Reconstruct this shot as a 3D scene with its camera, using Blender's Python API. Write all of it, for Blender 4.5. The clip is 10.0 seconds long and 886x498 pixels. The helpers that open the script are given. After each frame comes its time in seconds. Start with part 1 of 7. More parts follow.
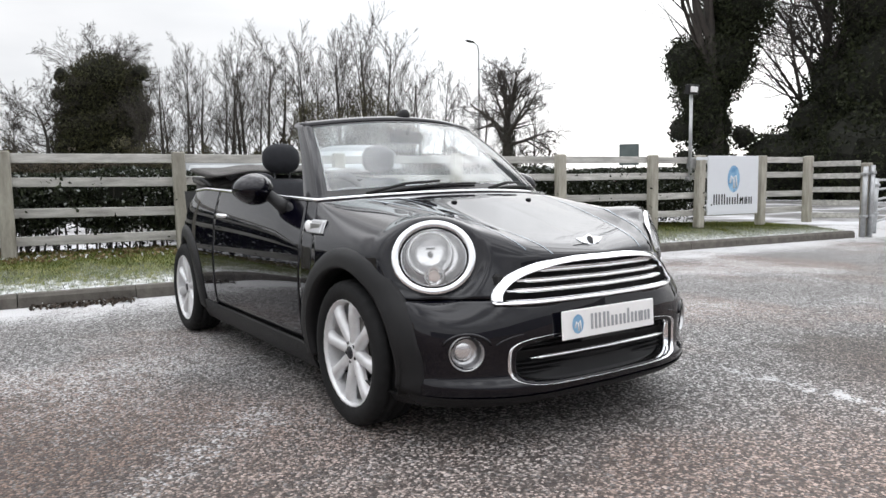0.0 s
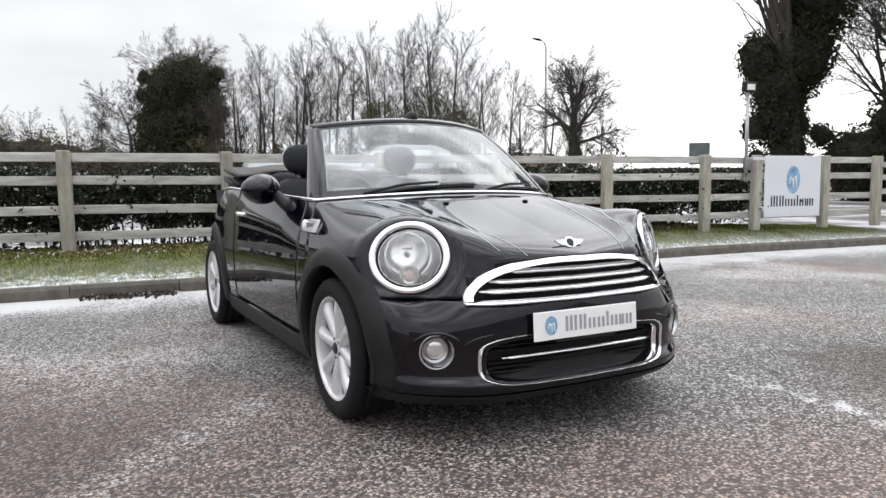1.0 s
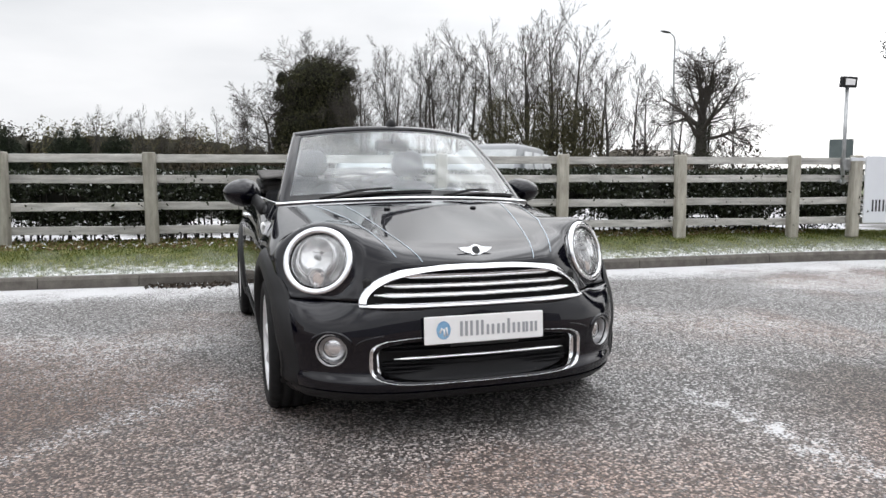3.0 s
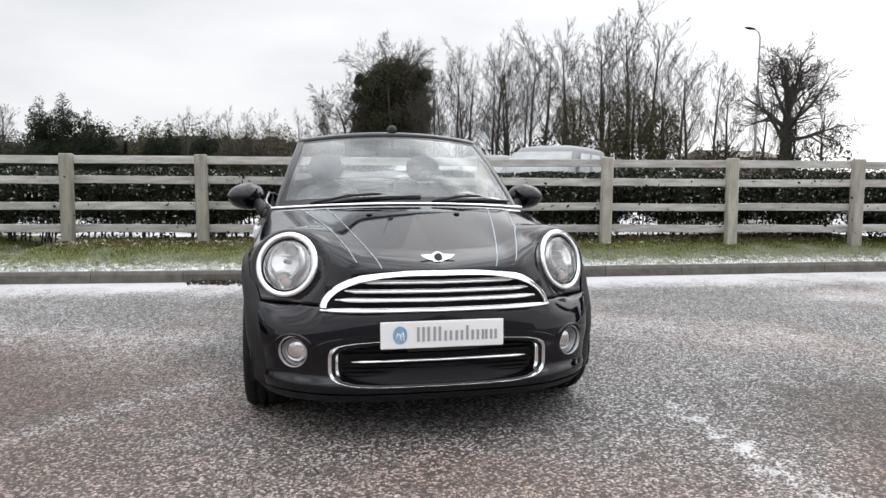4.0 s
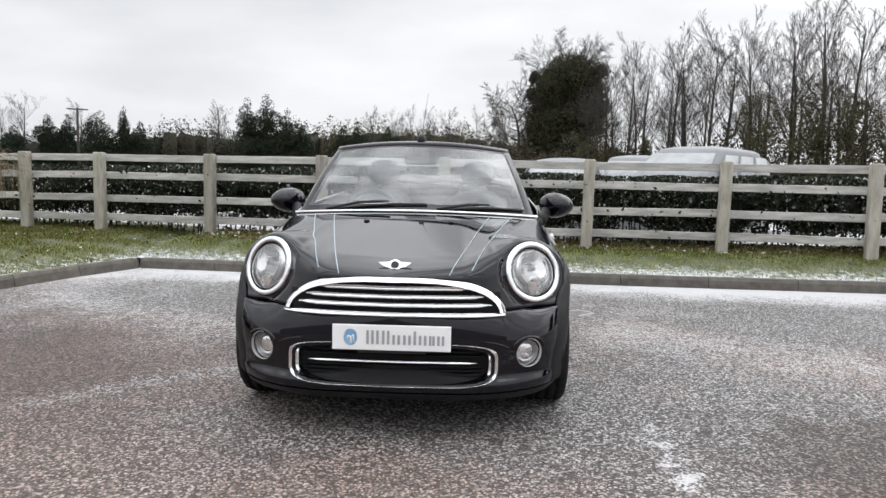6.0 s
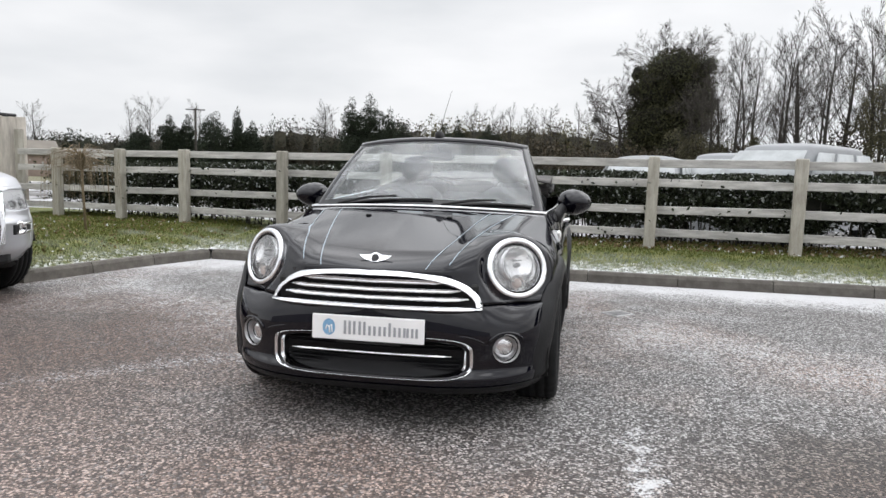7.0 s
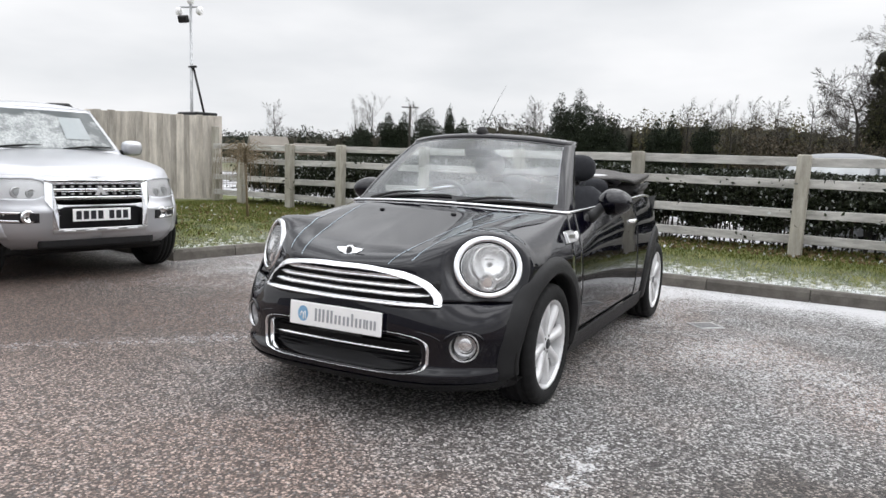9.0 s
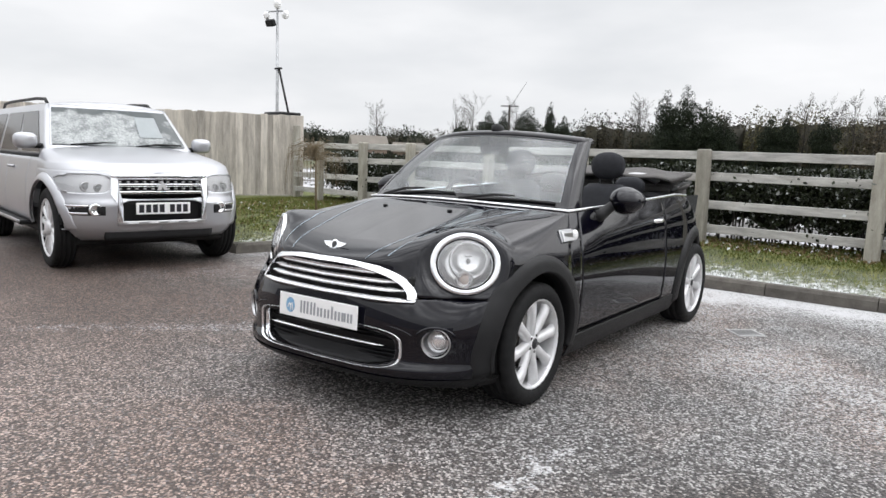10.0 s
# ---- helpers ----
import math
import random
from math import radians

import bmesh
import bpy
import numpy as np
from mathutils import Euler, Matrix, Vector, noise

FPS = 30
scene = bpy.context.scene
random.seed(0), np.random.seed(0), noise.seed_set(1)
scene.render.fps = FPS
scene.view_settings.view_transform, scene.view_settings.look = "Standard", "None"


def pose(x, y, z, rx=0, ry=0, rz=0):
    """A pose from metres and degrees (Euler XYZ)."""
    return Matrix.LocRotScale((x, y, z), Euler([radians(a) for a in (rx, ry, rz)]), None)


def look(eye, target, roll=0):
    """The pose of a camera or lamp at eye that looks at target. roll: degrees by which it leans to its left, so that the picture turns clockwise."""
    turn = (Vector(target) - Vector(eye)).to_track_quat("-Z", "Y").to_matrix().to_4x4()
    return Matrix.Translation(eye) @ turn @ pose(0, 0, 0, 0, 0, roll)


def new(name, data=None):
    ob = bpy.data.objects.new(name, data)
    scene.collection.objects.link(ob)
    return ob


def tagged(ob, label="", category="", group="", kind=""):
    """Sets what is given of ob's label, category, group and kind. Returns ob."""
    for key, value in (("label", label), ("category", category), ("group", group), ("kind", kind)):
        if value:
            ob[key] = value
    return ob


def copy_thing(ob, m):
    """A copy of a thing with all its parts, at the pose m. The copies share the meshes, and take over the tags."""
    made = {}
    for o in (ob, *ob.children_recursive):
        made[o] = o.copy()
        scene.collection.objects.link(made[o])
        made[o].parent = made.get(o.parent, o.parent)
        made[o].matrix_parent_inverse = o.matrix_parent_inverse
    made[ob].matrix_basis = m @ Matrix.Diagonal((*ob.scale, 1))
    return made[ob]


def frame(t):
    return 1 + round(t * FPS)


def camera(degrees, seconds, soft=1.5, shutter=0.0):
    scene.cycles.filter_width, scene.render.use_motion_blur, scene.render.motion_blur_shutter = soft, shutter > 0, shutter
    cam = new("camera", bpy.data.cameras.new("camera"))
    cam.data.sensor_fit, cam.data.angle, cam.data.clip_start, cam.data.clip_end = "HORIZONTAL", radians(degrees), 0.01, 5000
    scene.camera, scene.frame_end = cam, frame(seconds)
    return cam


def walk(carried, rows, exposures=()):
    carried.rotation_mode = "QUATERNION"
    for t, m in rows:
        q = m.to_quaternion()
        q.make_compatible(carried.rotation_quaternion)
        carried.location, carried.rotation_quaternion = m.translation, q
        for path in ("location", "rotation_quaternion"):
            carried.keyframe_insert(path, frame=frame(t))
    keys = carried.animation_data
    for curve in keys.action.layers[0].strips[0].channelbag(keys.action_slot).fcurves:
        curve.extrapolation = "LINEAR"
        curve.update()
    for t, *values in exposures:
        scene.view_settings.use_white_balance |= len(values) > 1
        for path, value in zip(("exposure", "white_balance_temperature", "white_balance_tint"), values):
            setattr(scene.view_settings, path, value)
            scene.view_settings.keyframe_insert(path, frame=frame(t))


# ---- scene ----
cam = camera(63.4, 10.0, soft=1.5)
PATH = [
    (0.0, (-1.843, -2.198, 1.003), (-0.959, -0.414, 0.82), -0.8),
    (0.5, (-1.690, -2.288, 0.998), (-0.896, -0.461, 0.814), -0.6),
    (1.0, (-1.534, -2.396, 1.012), (-0.827, -0.535, 0.827), -0.5),
    (1.5, (-1.347, -2.495, 1.031), (-0.723, -0.604, 0.845), -0.3),
    (2.0, (-1.134, -2.578, 1.024), (-0.592, -0.662, 0.834), -0.2),
    (3.5, (-0.449, -2.848, 1.082), (-0.198, -0.873, 0.889), 0.05),
    (4.0, (-0.207, -2.884, 1.095), (-0.067, -0.898, 0.901), 0.3),
    (4.5, (0.030, -2.936, 1.114), (0.053, -0.946, 0.917), 0.5),
    (5.0, (0.259, -2.957, 1.149), (0.158, -0.970, 0.946), 0.7),
    (6.5, (1.037, -2.930, 1.175), (0.546, -1.003, 0.962), 1.2),
    (7.0, (1.309, -2.842, 1.171), (0.678, -0.956, 0.951), 1.3),
    (7.5, (1.563, -2.742, 1.166), (0.799, -0.908, 0.941), 1.5),
    (8.0, (1.831, -2.633, 1.175), (0.933, -0.860, 0.943), 1.6),
    (8.5, (2.076, -2.487, 1.195), (1.049, -0.788, 0.953), 1.7),
    (9.0, (2.293, -2.347, 1.203), (1.146, -0.728, 0.956), 1.9),
    (9.5, (2.523, -2.189, 1.208), (1.258, -0.660, 0.956), 2.0),
    (10.0, (2.735, -1.993, 1.209), (1.371, -0.554, 0.950), 2.0),
]
walk(cam, [(t, look(eye, target, roll)) for t, eye, target, roll in PATH], exposures=[(0.0, 0.0), (10.0, 0.0)])

# ---- daylight: thin overcast, brighter low in the north-east ----
world = bpy.data.worlds.new("overcast")
scene.world = world
world.use_nodes = True
wn, wl = world.node_tree.nodes, world.node_tree.links
wn.clear()
SUN_EL, SUN_AZ = 16.0, 50.0
sky = wn.new("ShaderNodeTexSky")
sky.sky_type, sky.sun_disc = "NISHITA", False
sky.sun_elevation, sky.sun_rotation = radians(SUN_EL), radians(SUN_AZ)
hsv = wn.new("ShaderNodeHueSaturation")
hsv.inputs["Saturation"].default_value = 0.25
hsv.inputs["Value"].default_value = 0.06
wl.new(sky.outputs[0], hsv.inputs["Color"])
tc = wn.new("ShaderNodeTexCoord")
mp = wn.new("ShaderNodeMapping")
mp.inputs["Scale"].default_value = (1.6, 1.6, 5.5)
cl = wn.new("ShaderNodeTexNoise")
cl.inputs["Scale"].default_value, cl.inputs["Detail"].default_value = 1.3, 5.0
cl.inputs["Roughness"].default_value = 0.5
wl.new(tc.outputs["Generated"], mp.inputs[0])
wl.new(mp.outputs[0], cl.inputs["Vector"])
cr = wn.new("ShaderNodeValToRGB")
cr.color_ramp.elements[0].position, cr.color_ramp.elements[0].color = 0.34, (0.66, 0.68, 0.71, 1)
cr.color_ramp.elements[1].position, cr.color_ramp.elements[1].color = 0.66, (0.87, 0.875, 0.895, 1)
wl.new(cl.outputs["Fac"], cr.inputs[0])
mixs = wn.new("ShaderNodeMix")
mixs.data_type = "RGBA"
mixs.inputs["Factor"].default_value = 0.86
wl.new(hsv.outputs[0], mixs.inputs["A"])
wl.new(cr.outputs[0], mixs.inputs["B"])
# an overcast sky is brighter overhead than at the horizon
sep = wn.new("ShaderNodeSeparateXYZ")
wl.new(tc.outputs["Generated"], sep.inputs[0])
gain = wn.new("ShaderNodeMapRange")
gain.inputs["From Min"].default_value, gain.inputs["From Max"].default_value = 0.22, 1.0
gain.inputs["To Min"].default_value, gain.inputs["To Max"].default_value = 1.25, 3.3
wl.new(sep.outputs[2], gain.inputs["Value"])
# broken cloud higher up
mp2 = wn.new("ShaderNodeMapping")
mp2.inputs["Scale"].default_value = (2.2, 3.6, 2.2)
mp2.inputs["Rotation"].default_value = (0, 0, 0.5)
cl2 = wn.new("ShaderNodeTexNoise")
cl2.inputs["Scale"].default_value, cl2.inputs["Detail"].default_value = 1.5, 6.0
wl.new(tc.outputs["Generated"], mp2.inputs[0])
wl.new(mp2.outputs[0], cl2.inputs["Vector"])
lump = wn.new("ShaderNodeMapRange")
lump.interpolation_type = "SMOOTHSTEP"
lump.inputs["From Min"].default_value, lump.inputs["From Max"].default_value = 0.38, 0.62
lump.inputs["To Min"].default_value, lump.inputs["To Max"].default_value = 0.62, 1.42
wl.new(cl2.outputs["Fac"], lump.inputs["Value"])
high = wn.new("ShaderNodeMapRange")
high.inputs["From Min"].default_value, high.inputs["From Max"].default_value = 0.30, 0.60
wl.new(sep.outputs[2], high.inputs["Value"])
mixc = wn.new("ShaderNodeMix")
mixc.inputs["A"].default_value = 1.0
wl.new(high.outputs[0], mixc.inputs["Factor"])
wl.new(lump.outputs[0], mixc.inputs["B"])
total = wn.new("ShaderNodeMath")
total.operation = "MULTIPLY"
wl.new(gain.outputs[0], total.inputs[0])
wl.new(mixc.outputs["Result"], total.inputs[1])
# the sun's glow behind the cloud, fading evenly all round it
az, el = radians(SUN_AZ), radians(SUN_EL + 14)
SUN_DIR = (math.sin(az) * math.cos(el), math.cos(az) * math.cos(el), math.sin(el))
toward = wn.new("ShaderNodeVectorMath")
toward.operation = "DOT_PRODUCT"
toward.inputs[1].default_value = SUN_DIR
wl.new(tc.outputs["Generated"], toward.inputs[0])
facing = wn.new("ShaderNodeMath")
facing.operation = "MAXIMUM"
facing.inputs[1].default_value = 0.0
wl.new(toward.outputs["Value"], facing.inputs[0])
halo = wn.new("ShaderNodeMath")
halo.operation = "POWER"
halo.inputs[1].default_value = 10.0
wl.new(facing.outputs[0], halo.inputs[0])
lift = wn.new("ShaderNodeMath")
lift.operation = "MULTIPLY_ADD"
lift.inputs[1].default_value, lift.inputs[2].default_value = 1.1, 1.0
wl.new(halo.outputs[0], lift.inputs[0])
glow = wn.new("ShaderNodeMath")
glow.operation = "MULTIPLY"
wl.new(total.outputs[0], glow.inputs[0])
wl.new(lift.outputs[0], glow.inputs[1])
bg = wn.new("ShaderNodeBackground")
wl.new(glow.outputs[0], bg.inputs["Strength"])
wl.new(mixs.outputs["Result"], bg.inputs["Color"])
wo = wn.new("ShaderNodeOutputWorld")
wl.new(bg.outputs[0], wo.inputs[0])
sun_data = bpy.data.lights.new("sun", "SUN")
sun_data.energy, sun_data.angle, sun_data.color = 0.3, radians(80), (1.0, 0.95, 0.88)
sun = new("sun", sun_data)
sun.matrix_world = look([50 * c for c in SUN_DIR], (0, 0, 0))

# ---- helpers for building ----
def curve(pts):
    """A smooth function through (x, y) points, flat outside them."""
    xs, ys = [p[0] for p in pts], [p[1] for p in pts]
    d = [(ys[i + 1] - ys[i]) / (xs[i + 1] - xs[i]) for i in range(len(xs) - 1)]
    m = [d[0]] + [0 if d[i - 1] * d[i] <= 0 else 2 * d[i - 1] * d[i] / (d[i - 1] + d[i]) for i in range(1, len(d))] + [d[-1]]

    def f(x):
        if x <= xs[0]:
            return ys[0]
        if x >= xs[-1]:
            return ys[-1]
        i = 0
        while x > xs[i + 1]:
            i += 1
        h = xs[i + 1] - xs[i]
        t = (x - xs[i]) / h
        return (ys[i] * (1 + 2 * t) * (1 - t) ** 2 + h * m[i] * t * (1 - t) ** 2
                + ys[i + 1] * t * t * (3 - 2 * t) + h * m[i + 1] * t * t * (t - 1))
    return f


def mesh_ob(name, geo, mat, parent=None, label="", smooth=True, solid=0.0, bevel=0.0):
    verts, faces = geo
    me = bpy.data.meshes.new(name)
    me.from_pydata([tuple(v) for v in verts], [], faces)
    me.update()
    if mat:
        me.materials.append(mat)
    if smooth:
        me.shade_smooth()
    ob = new(name, me)
    if parent:
        ob.parent = parent
    if label:
        ob["label"] = label
    if bevel:
        b = ob.modifiers.new("bevel", "BEVEL")
        b.width, b.segments, b.limit_method, b.angle_limit = bevel, 2, "ANGLE", radians(40)
    if solid:
        s = ob.modifiers.new("solid", "SOLIDIFY")
        s.thickness, s.offset = solid, -1
    return ob


def thing(name, label, category, m=None, group="", kind=""):
    ob = new(name)
    if m is not None:
        ob.matrix_world = m
    return tagged(ob, label, category, group, kind)


def join(*geos):
    V, F = [], []
    for v, f in geos:
        o = len(V)
        V.extend(v)
        F.extend([tuple(i + o for i in q) for q in f])
    return V, F


def moved(geo, m):
    return [m @ Vector(v) for v in geo[0]], geo[1]


def mirrored(geo):
    return [(-v[0], v[1], v[2]) for v in geo[0]], [tuple(reversed(f)) for f in geo[1]]


def grid(fn, nu, nv, wrap=False):
    V = [Vector(fn(i / nu, j / nv)) for j in range(nv + 1) for i in range(nu + (0 if wrap else 1))]
    w = nu if wrap else nu + 1
    F = []
    for j in range(nv):
        for i in range(nu):
            k = (i + 1) % w
            F.append((j * w + i, j * w + k, (j + 1) * w + k, (j + 1) * w + i))
    return V, F


def outward(geo, c):
    """Turns all faces over where most of them look towards c."""
    V, F = geo
    c, tot = Vector(c), 0
    for f in F[:: max(1, len(F) // 200)]:
        a, b, d = Vector(V[f[0]]), Vector(V[f[1]]), Vector(V[f[2]])
        n = (b - a).cross(d - a)
        if n.length > 1e-12:
            tot += 1 if n.dot(a - c) > 0 else -1
    return (V, F) if tot >= 0 else (V, [tuple(reversed(f)) for f in F])


def box(sx, sy, sz, b=0.0, c=(0, 0, 0)):
    """A box round c, with chamfered edges."""
    hx, hy, hz = sx / 2, sy / 2, sz / 2
    b = min(b, hx * 0.9, hy * 0.9, hz * 0.9)
    bm = bmesh.new()
    for x in (-1, 1):
        for y in (-1, 1):
            for z in (-1, 1):
                if b > 0:
                    bm.verts.new((x * (hx - b), y * (hy - b), z * hz))
                    bm.verts.new((x * (hx - b), y * hy, z * (hz - b)))
                    bm.verts.new((x * hx, y * (hy - b), z * (hz - b)))
                else:
                    bm.verts.new((x * hx, y * hy, z * hz))
    r = bmesh.ops.convex_hull(bm, input=bm.verts)
    bmesh.ops.dissolve_limit(bm, angle_limit=0.01, verts=bm.verts, edges=bm.edges)
    bmesh.ops.recalc_face_normals(bm, faces=bm.faces)
    bm.verts.index_update()
    V = [v.co + Vector(c) for v in bm.verts]
    F = [tuple(v.index for v in f.verts) for f in bm.faces]
    bm.free()
    return V, F


def tube(pts, r, n=8, caps=True):
    """A tube along points; r is one radius or one for each point."""
    pts = [Vector(p) for p in pts]
    rs = r if isinstance(r, (list, tuple)) else [r] * len(pts)
    V, F = [], []
    up = Vector((0, 0, 1))
    last = None
    for i, p in enumerate(pts):
        d = (pts[min(i + 1, len(pts) - 1)] - pts[max(i - 1, 0)]).normalized()
        if last is None:
            a = d.cross(up if abs(d.z) < 0.9 else Vector((1, 0, 0))).normalized()
        else:
            a = (last - d * last.dot(d)).normalized()
        last = a
        b = d.cross(a)
        for k in range(n):
            t = 2 * math.pi * k / n
            V.append(p + (a * math.cos(t) + b * math.sin(t)) * rs[i])
    for i in range(len(pts) - 1):
        for k in range(n):
            m = (k + 1) % n
            F.append((i * n + k, i * n + m, (i + 1) * n + m, (i + 1) * n + k))
    if caps:
        F.append(tuple(reversed(range(n))))
        F.append(tuple((len(pts) - 1) * n + k for k in range(n)))
    return V, F


def lathe(profile, n=32, axis="x"):
    """Turns (radius, along) points about an axis."""
    V, F = [], []
    for r, h in profile:
        for k in range(n):
            t = 2 * math.pi * k / n
            c, s = r * math.cos(t), r * math.sin(t)
            V.append({"x": (h, c, s), "y": (s, h, c), "z": (c, s, h)}[axis])
    for i in range(len(profile) - 1):
        for k in range(n):
            m = (k + 1) % n
            F.append((i * n + k, i * n + m, (i + 1) * n + m, (i + 1) * n + k))
    return V, F


def ball(rx, ry, rz, c=(0, 0, 0), nu=20, nv=12, e=1.0):
    def pw(v):
        return math.copysign(abs(v) ** e, v)

    def f(u, v):
        a, b = 2 * math.pi * u, math.pi * (v - 0.5)
        return (c[0] + rx * pw(math.cos(a)) * pw(math.cos(b)), c[1] + ry * pw(math.sin(a)) * pw(math.cos(b)), c[2] + rz * pw(math.sin(b)))
    return grid(f, nu, nv, wrap=True)


# ---- materials ----
def material(name, color, rough=0.5, metal=0.0, var=0.15, scale=8.0, bump=0.0, bscale=60.0, coat=0.0, spec=0.5, color2=None, detail=4.0, stretch=None, rvar=0.1, by_object=0.0):
    """A painted or grown surface: two scales of colour change, gloss change and fine relief."""
    m = bpy.data.materials.new(name)
    m.use_nodes = True
    N, L = m.node_tree.nodes, m.node_tree.links
    p = N["Principled BSDF"]
    p.inputs["Metallic"].default_value = metal
    p.inputs["Coat Weight"].default_value = coat
    p.inputs["Coat Roughness"].default_value = 0.04
    p.inputs["Specular IOR Level"].default_value = spec
    co = N.new("ShaderNodeTexCoord")
    mpn = N.new("ShaderNodeMapping")
    mpn.inputs["Scale"].default_value = stretch or (1, 1, 1)
    L.new(co.outputs["Object"], mpn.inputs[0])
    n1 = N.new("ShaderNodeTexNoise")
    n1.inputs["Scale"].default_value, n1.inputs["Detail"].default_value = scale, detail
    L.new(mpn.outputs[0], n1.inputs["Vector"])
    n2 = N.new("ShaderNodeTexNoise")
    n2.inputs["Scale"].default_value, n2.inputs["Detail"].default_value = scale * 7, 2.0
    L.new(mpn.outputs[0], n2.inputs["Vector"])
    ad = N.new("ShaderNodeMath")
    ad.operation = "MULTIPLY_ADD"
    ad.inputs[1].default_value = 0.35
    L.new(n2.outputs["Fac"], ad.inputs[0])
    L.new(n1.outputs["Fac"], ad.inputs[2])
    r = N.new("ShaderNodeValToRGB")
    c2 = color2 or tuple(c * (1 + var) for c in color)
    c1 = color if color2 else tuple(c * (1 - var) for c in color)
    r.color_ramp.elements[0].position, r.color_ramp.elements[0].color = 0.45, (*c1, 1)
    r.color_ramp.elements[1].position, r.color_ramp.elements[1].color = 0.90, (*c2, 1)
    L.new(ad.outputs[0], r.inputs[0])
    col = r.outputs[0]
    if by_object:
        oi = N.new("ShaderNodeObjectInfo")
        mr = N.new("ShaderNodeMapRange")
        mr.inputs["To Min"].default_value, mr.inputs["To Max"].default_value = 1 - by_object, 1 + by_object
        L.new(oi.outputs["Random"], mr.inputs["Value"])
        hs = N.new("ShaderNodeHueSaturation")
        L.new(mr.outputs[0], hs.inputs["Value"])
        L.new(col, hs.inputs["Color"])
        col = hs.outputs[0]
    L.new(col, p.inputs["Base Color"])
    rr = N.new("ShaderNodeMapRange")
    rr.inputs["To Min"].default_value, rr.inputs["To Max"].default_value = max(0.01, rough - rvar * rough), min(1, rough + rvar * rough)
    L.new(n2.outputs["Fac"], rr.inputs["Value"])
    L.new(rr.outputs[0], p.inputs["Roughness"])
    if bump:
        n3 = N.new("ShaderNodeTexNoise")
        n3.inputs["Scale"].default_value, n3.inputs["Detail"].default_value = bscale, 3.0
        L.new(mpn.outputs[0], n3.inputs["Vector"])
        b = N.new("ShaderNodeBump")
        b.inputs["Strength"].default_value, b.inputs["Distance"].default_value = bump, 0.01
        L.new(n3.outputs["Fac"], b.inputs["Height"])
        L.new(b.outputs[0], p.inputs["Normal"])
    return m


def sheet_glass(name, tint=(0.9, 0.95, 0.94), ior=1.5, rough=0.0, haze=0.0):
    """A thin pane: clear through, mirroring by Fresnel, with pale smears where haze is given."""
    m = bpy.data.materials.new(name)
    m.use_nodes = True
    N, L = m.node_tree.nodes, m.node_tree.links
    N.clear()
    t = N.new("ShaderNodeBsdfTransparent")
    t.inputs[0].default_value = (*tint, 1)
    g = N.new("ShaderNodeBsdfGlossy")
    g.inputs["Roughness"].default_value = rough
    f = N.new("ShaderNodeFresnel")
    f.inputs["IOR"].default_value = ior
    x = N.new("ShaderNodeMixShader")
    L.new(f.outputs[0], x.inputs[0])
    L.new(t.outputs[0], x.inputs[1])
    L.new(g.outputs[0], x.inputs[2])
    o = N.new("ShaderNodeOutputMaterial")
    last = x.outputs[0]
    # haze: a damp film, with some sky reflection painted into its pale colour
    if haze:
        co = N.new("ShaderNodeTexCoord")
        mp_ = N.new("ShaderNodeMapping")
        mp_.inputs["Scale"].default_value = (1.0, 1.6, 1.6)
        L.new(co.outputs["Object"], mp_.inputs[0])
        nz = N.new("ShaderNodeTexNoise")
        nz.inputs["Scale"].default_value, nz.inputs["Detail"].default_value = 3.2, 5.0
        L.new(mp_.outputs[0], nz.inputs["Vector"])
        mr = N.new("ShaderNodeMapRange")
        mr.inputs["From Min"].default_value, mr.inputs["From Max"].default_value = 0.35, 0.68
        mr.inputs["To Min"].default_value, mr.inputs["To Max"].default_value = haze * 0.55, haze * 1.45
        L.new(nz.outputs["Fac"], mr.inputs["Value"])
        d = N.new("ShaderNodeBsdfTranslucent")
        d.inputs[0].default_value = (0.90, 0.96, 1.0, 1)
        e = N.new("ShaderNodeBsdfDiffuse")
        e.inputs[0].default_value = (0.90, 0.96, 1.0, 1)
        h2 = N.new("ShaderNodeMixShader")
        L.new(d.outputs[0], h2.inputs[1])
        L.new(e.outputs[0], h2.inputs[2])
        y = N.new("ShaderNodeMixShader")
        L.new(mr.outputs[0], y.inputs[0])
        L.new(last, y.inputs[1])
        L.new(h2.outputs[0], y.inputs[2])
        last = y.outputs[0]
    L.new(last, o.inputs[0])
    return m


def metallic_paint(name, flake, rough, metal, coat=1.0):
    """Dark metallic lacquer: a soft flake layer under a hard clear coat with slight orange peel."""
    m = material(name, flake, rough, metal=metal, var=0.08, scale=2.5, rvar=0.06)
    N, L = m.node_tree.nodes, m.node_tree.links
    p = N["Principled BSDF"]
    p.inputs["Coat Weight"].default_value, p.inputs["Coat Roughness"].default_value = coat, 0.025
    p.inputs["Coat IOR"].default_value, p.inputs["Specular IOR Level"].default_value = 1.5, 0.0
    co = N.new("ShaderNodeTexCoord")
    nz = N.new("ShaderNodeTexNoise")
    nz.inputs["Scale"].default_value, nz.inputs["Detail"].default_value = 900.0, 1.0
    L.new(co.outputs["Object"], nz.inputs["Vector"])
    b = N.new("ShaderNodeBump")
    b.inputs["Strength"].default_value, b.inputs["Distance"].default_value = 0.10, 0.0004
    L.new(nz.outputs["Fac"], b.inputs["Height"])
    L.new(b.outputs[0], p.inputs["Normal"])
    return m


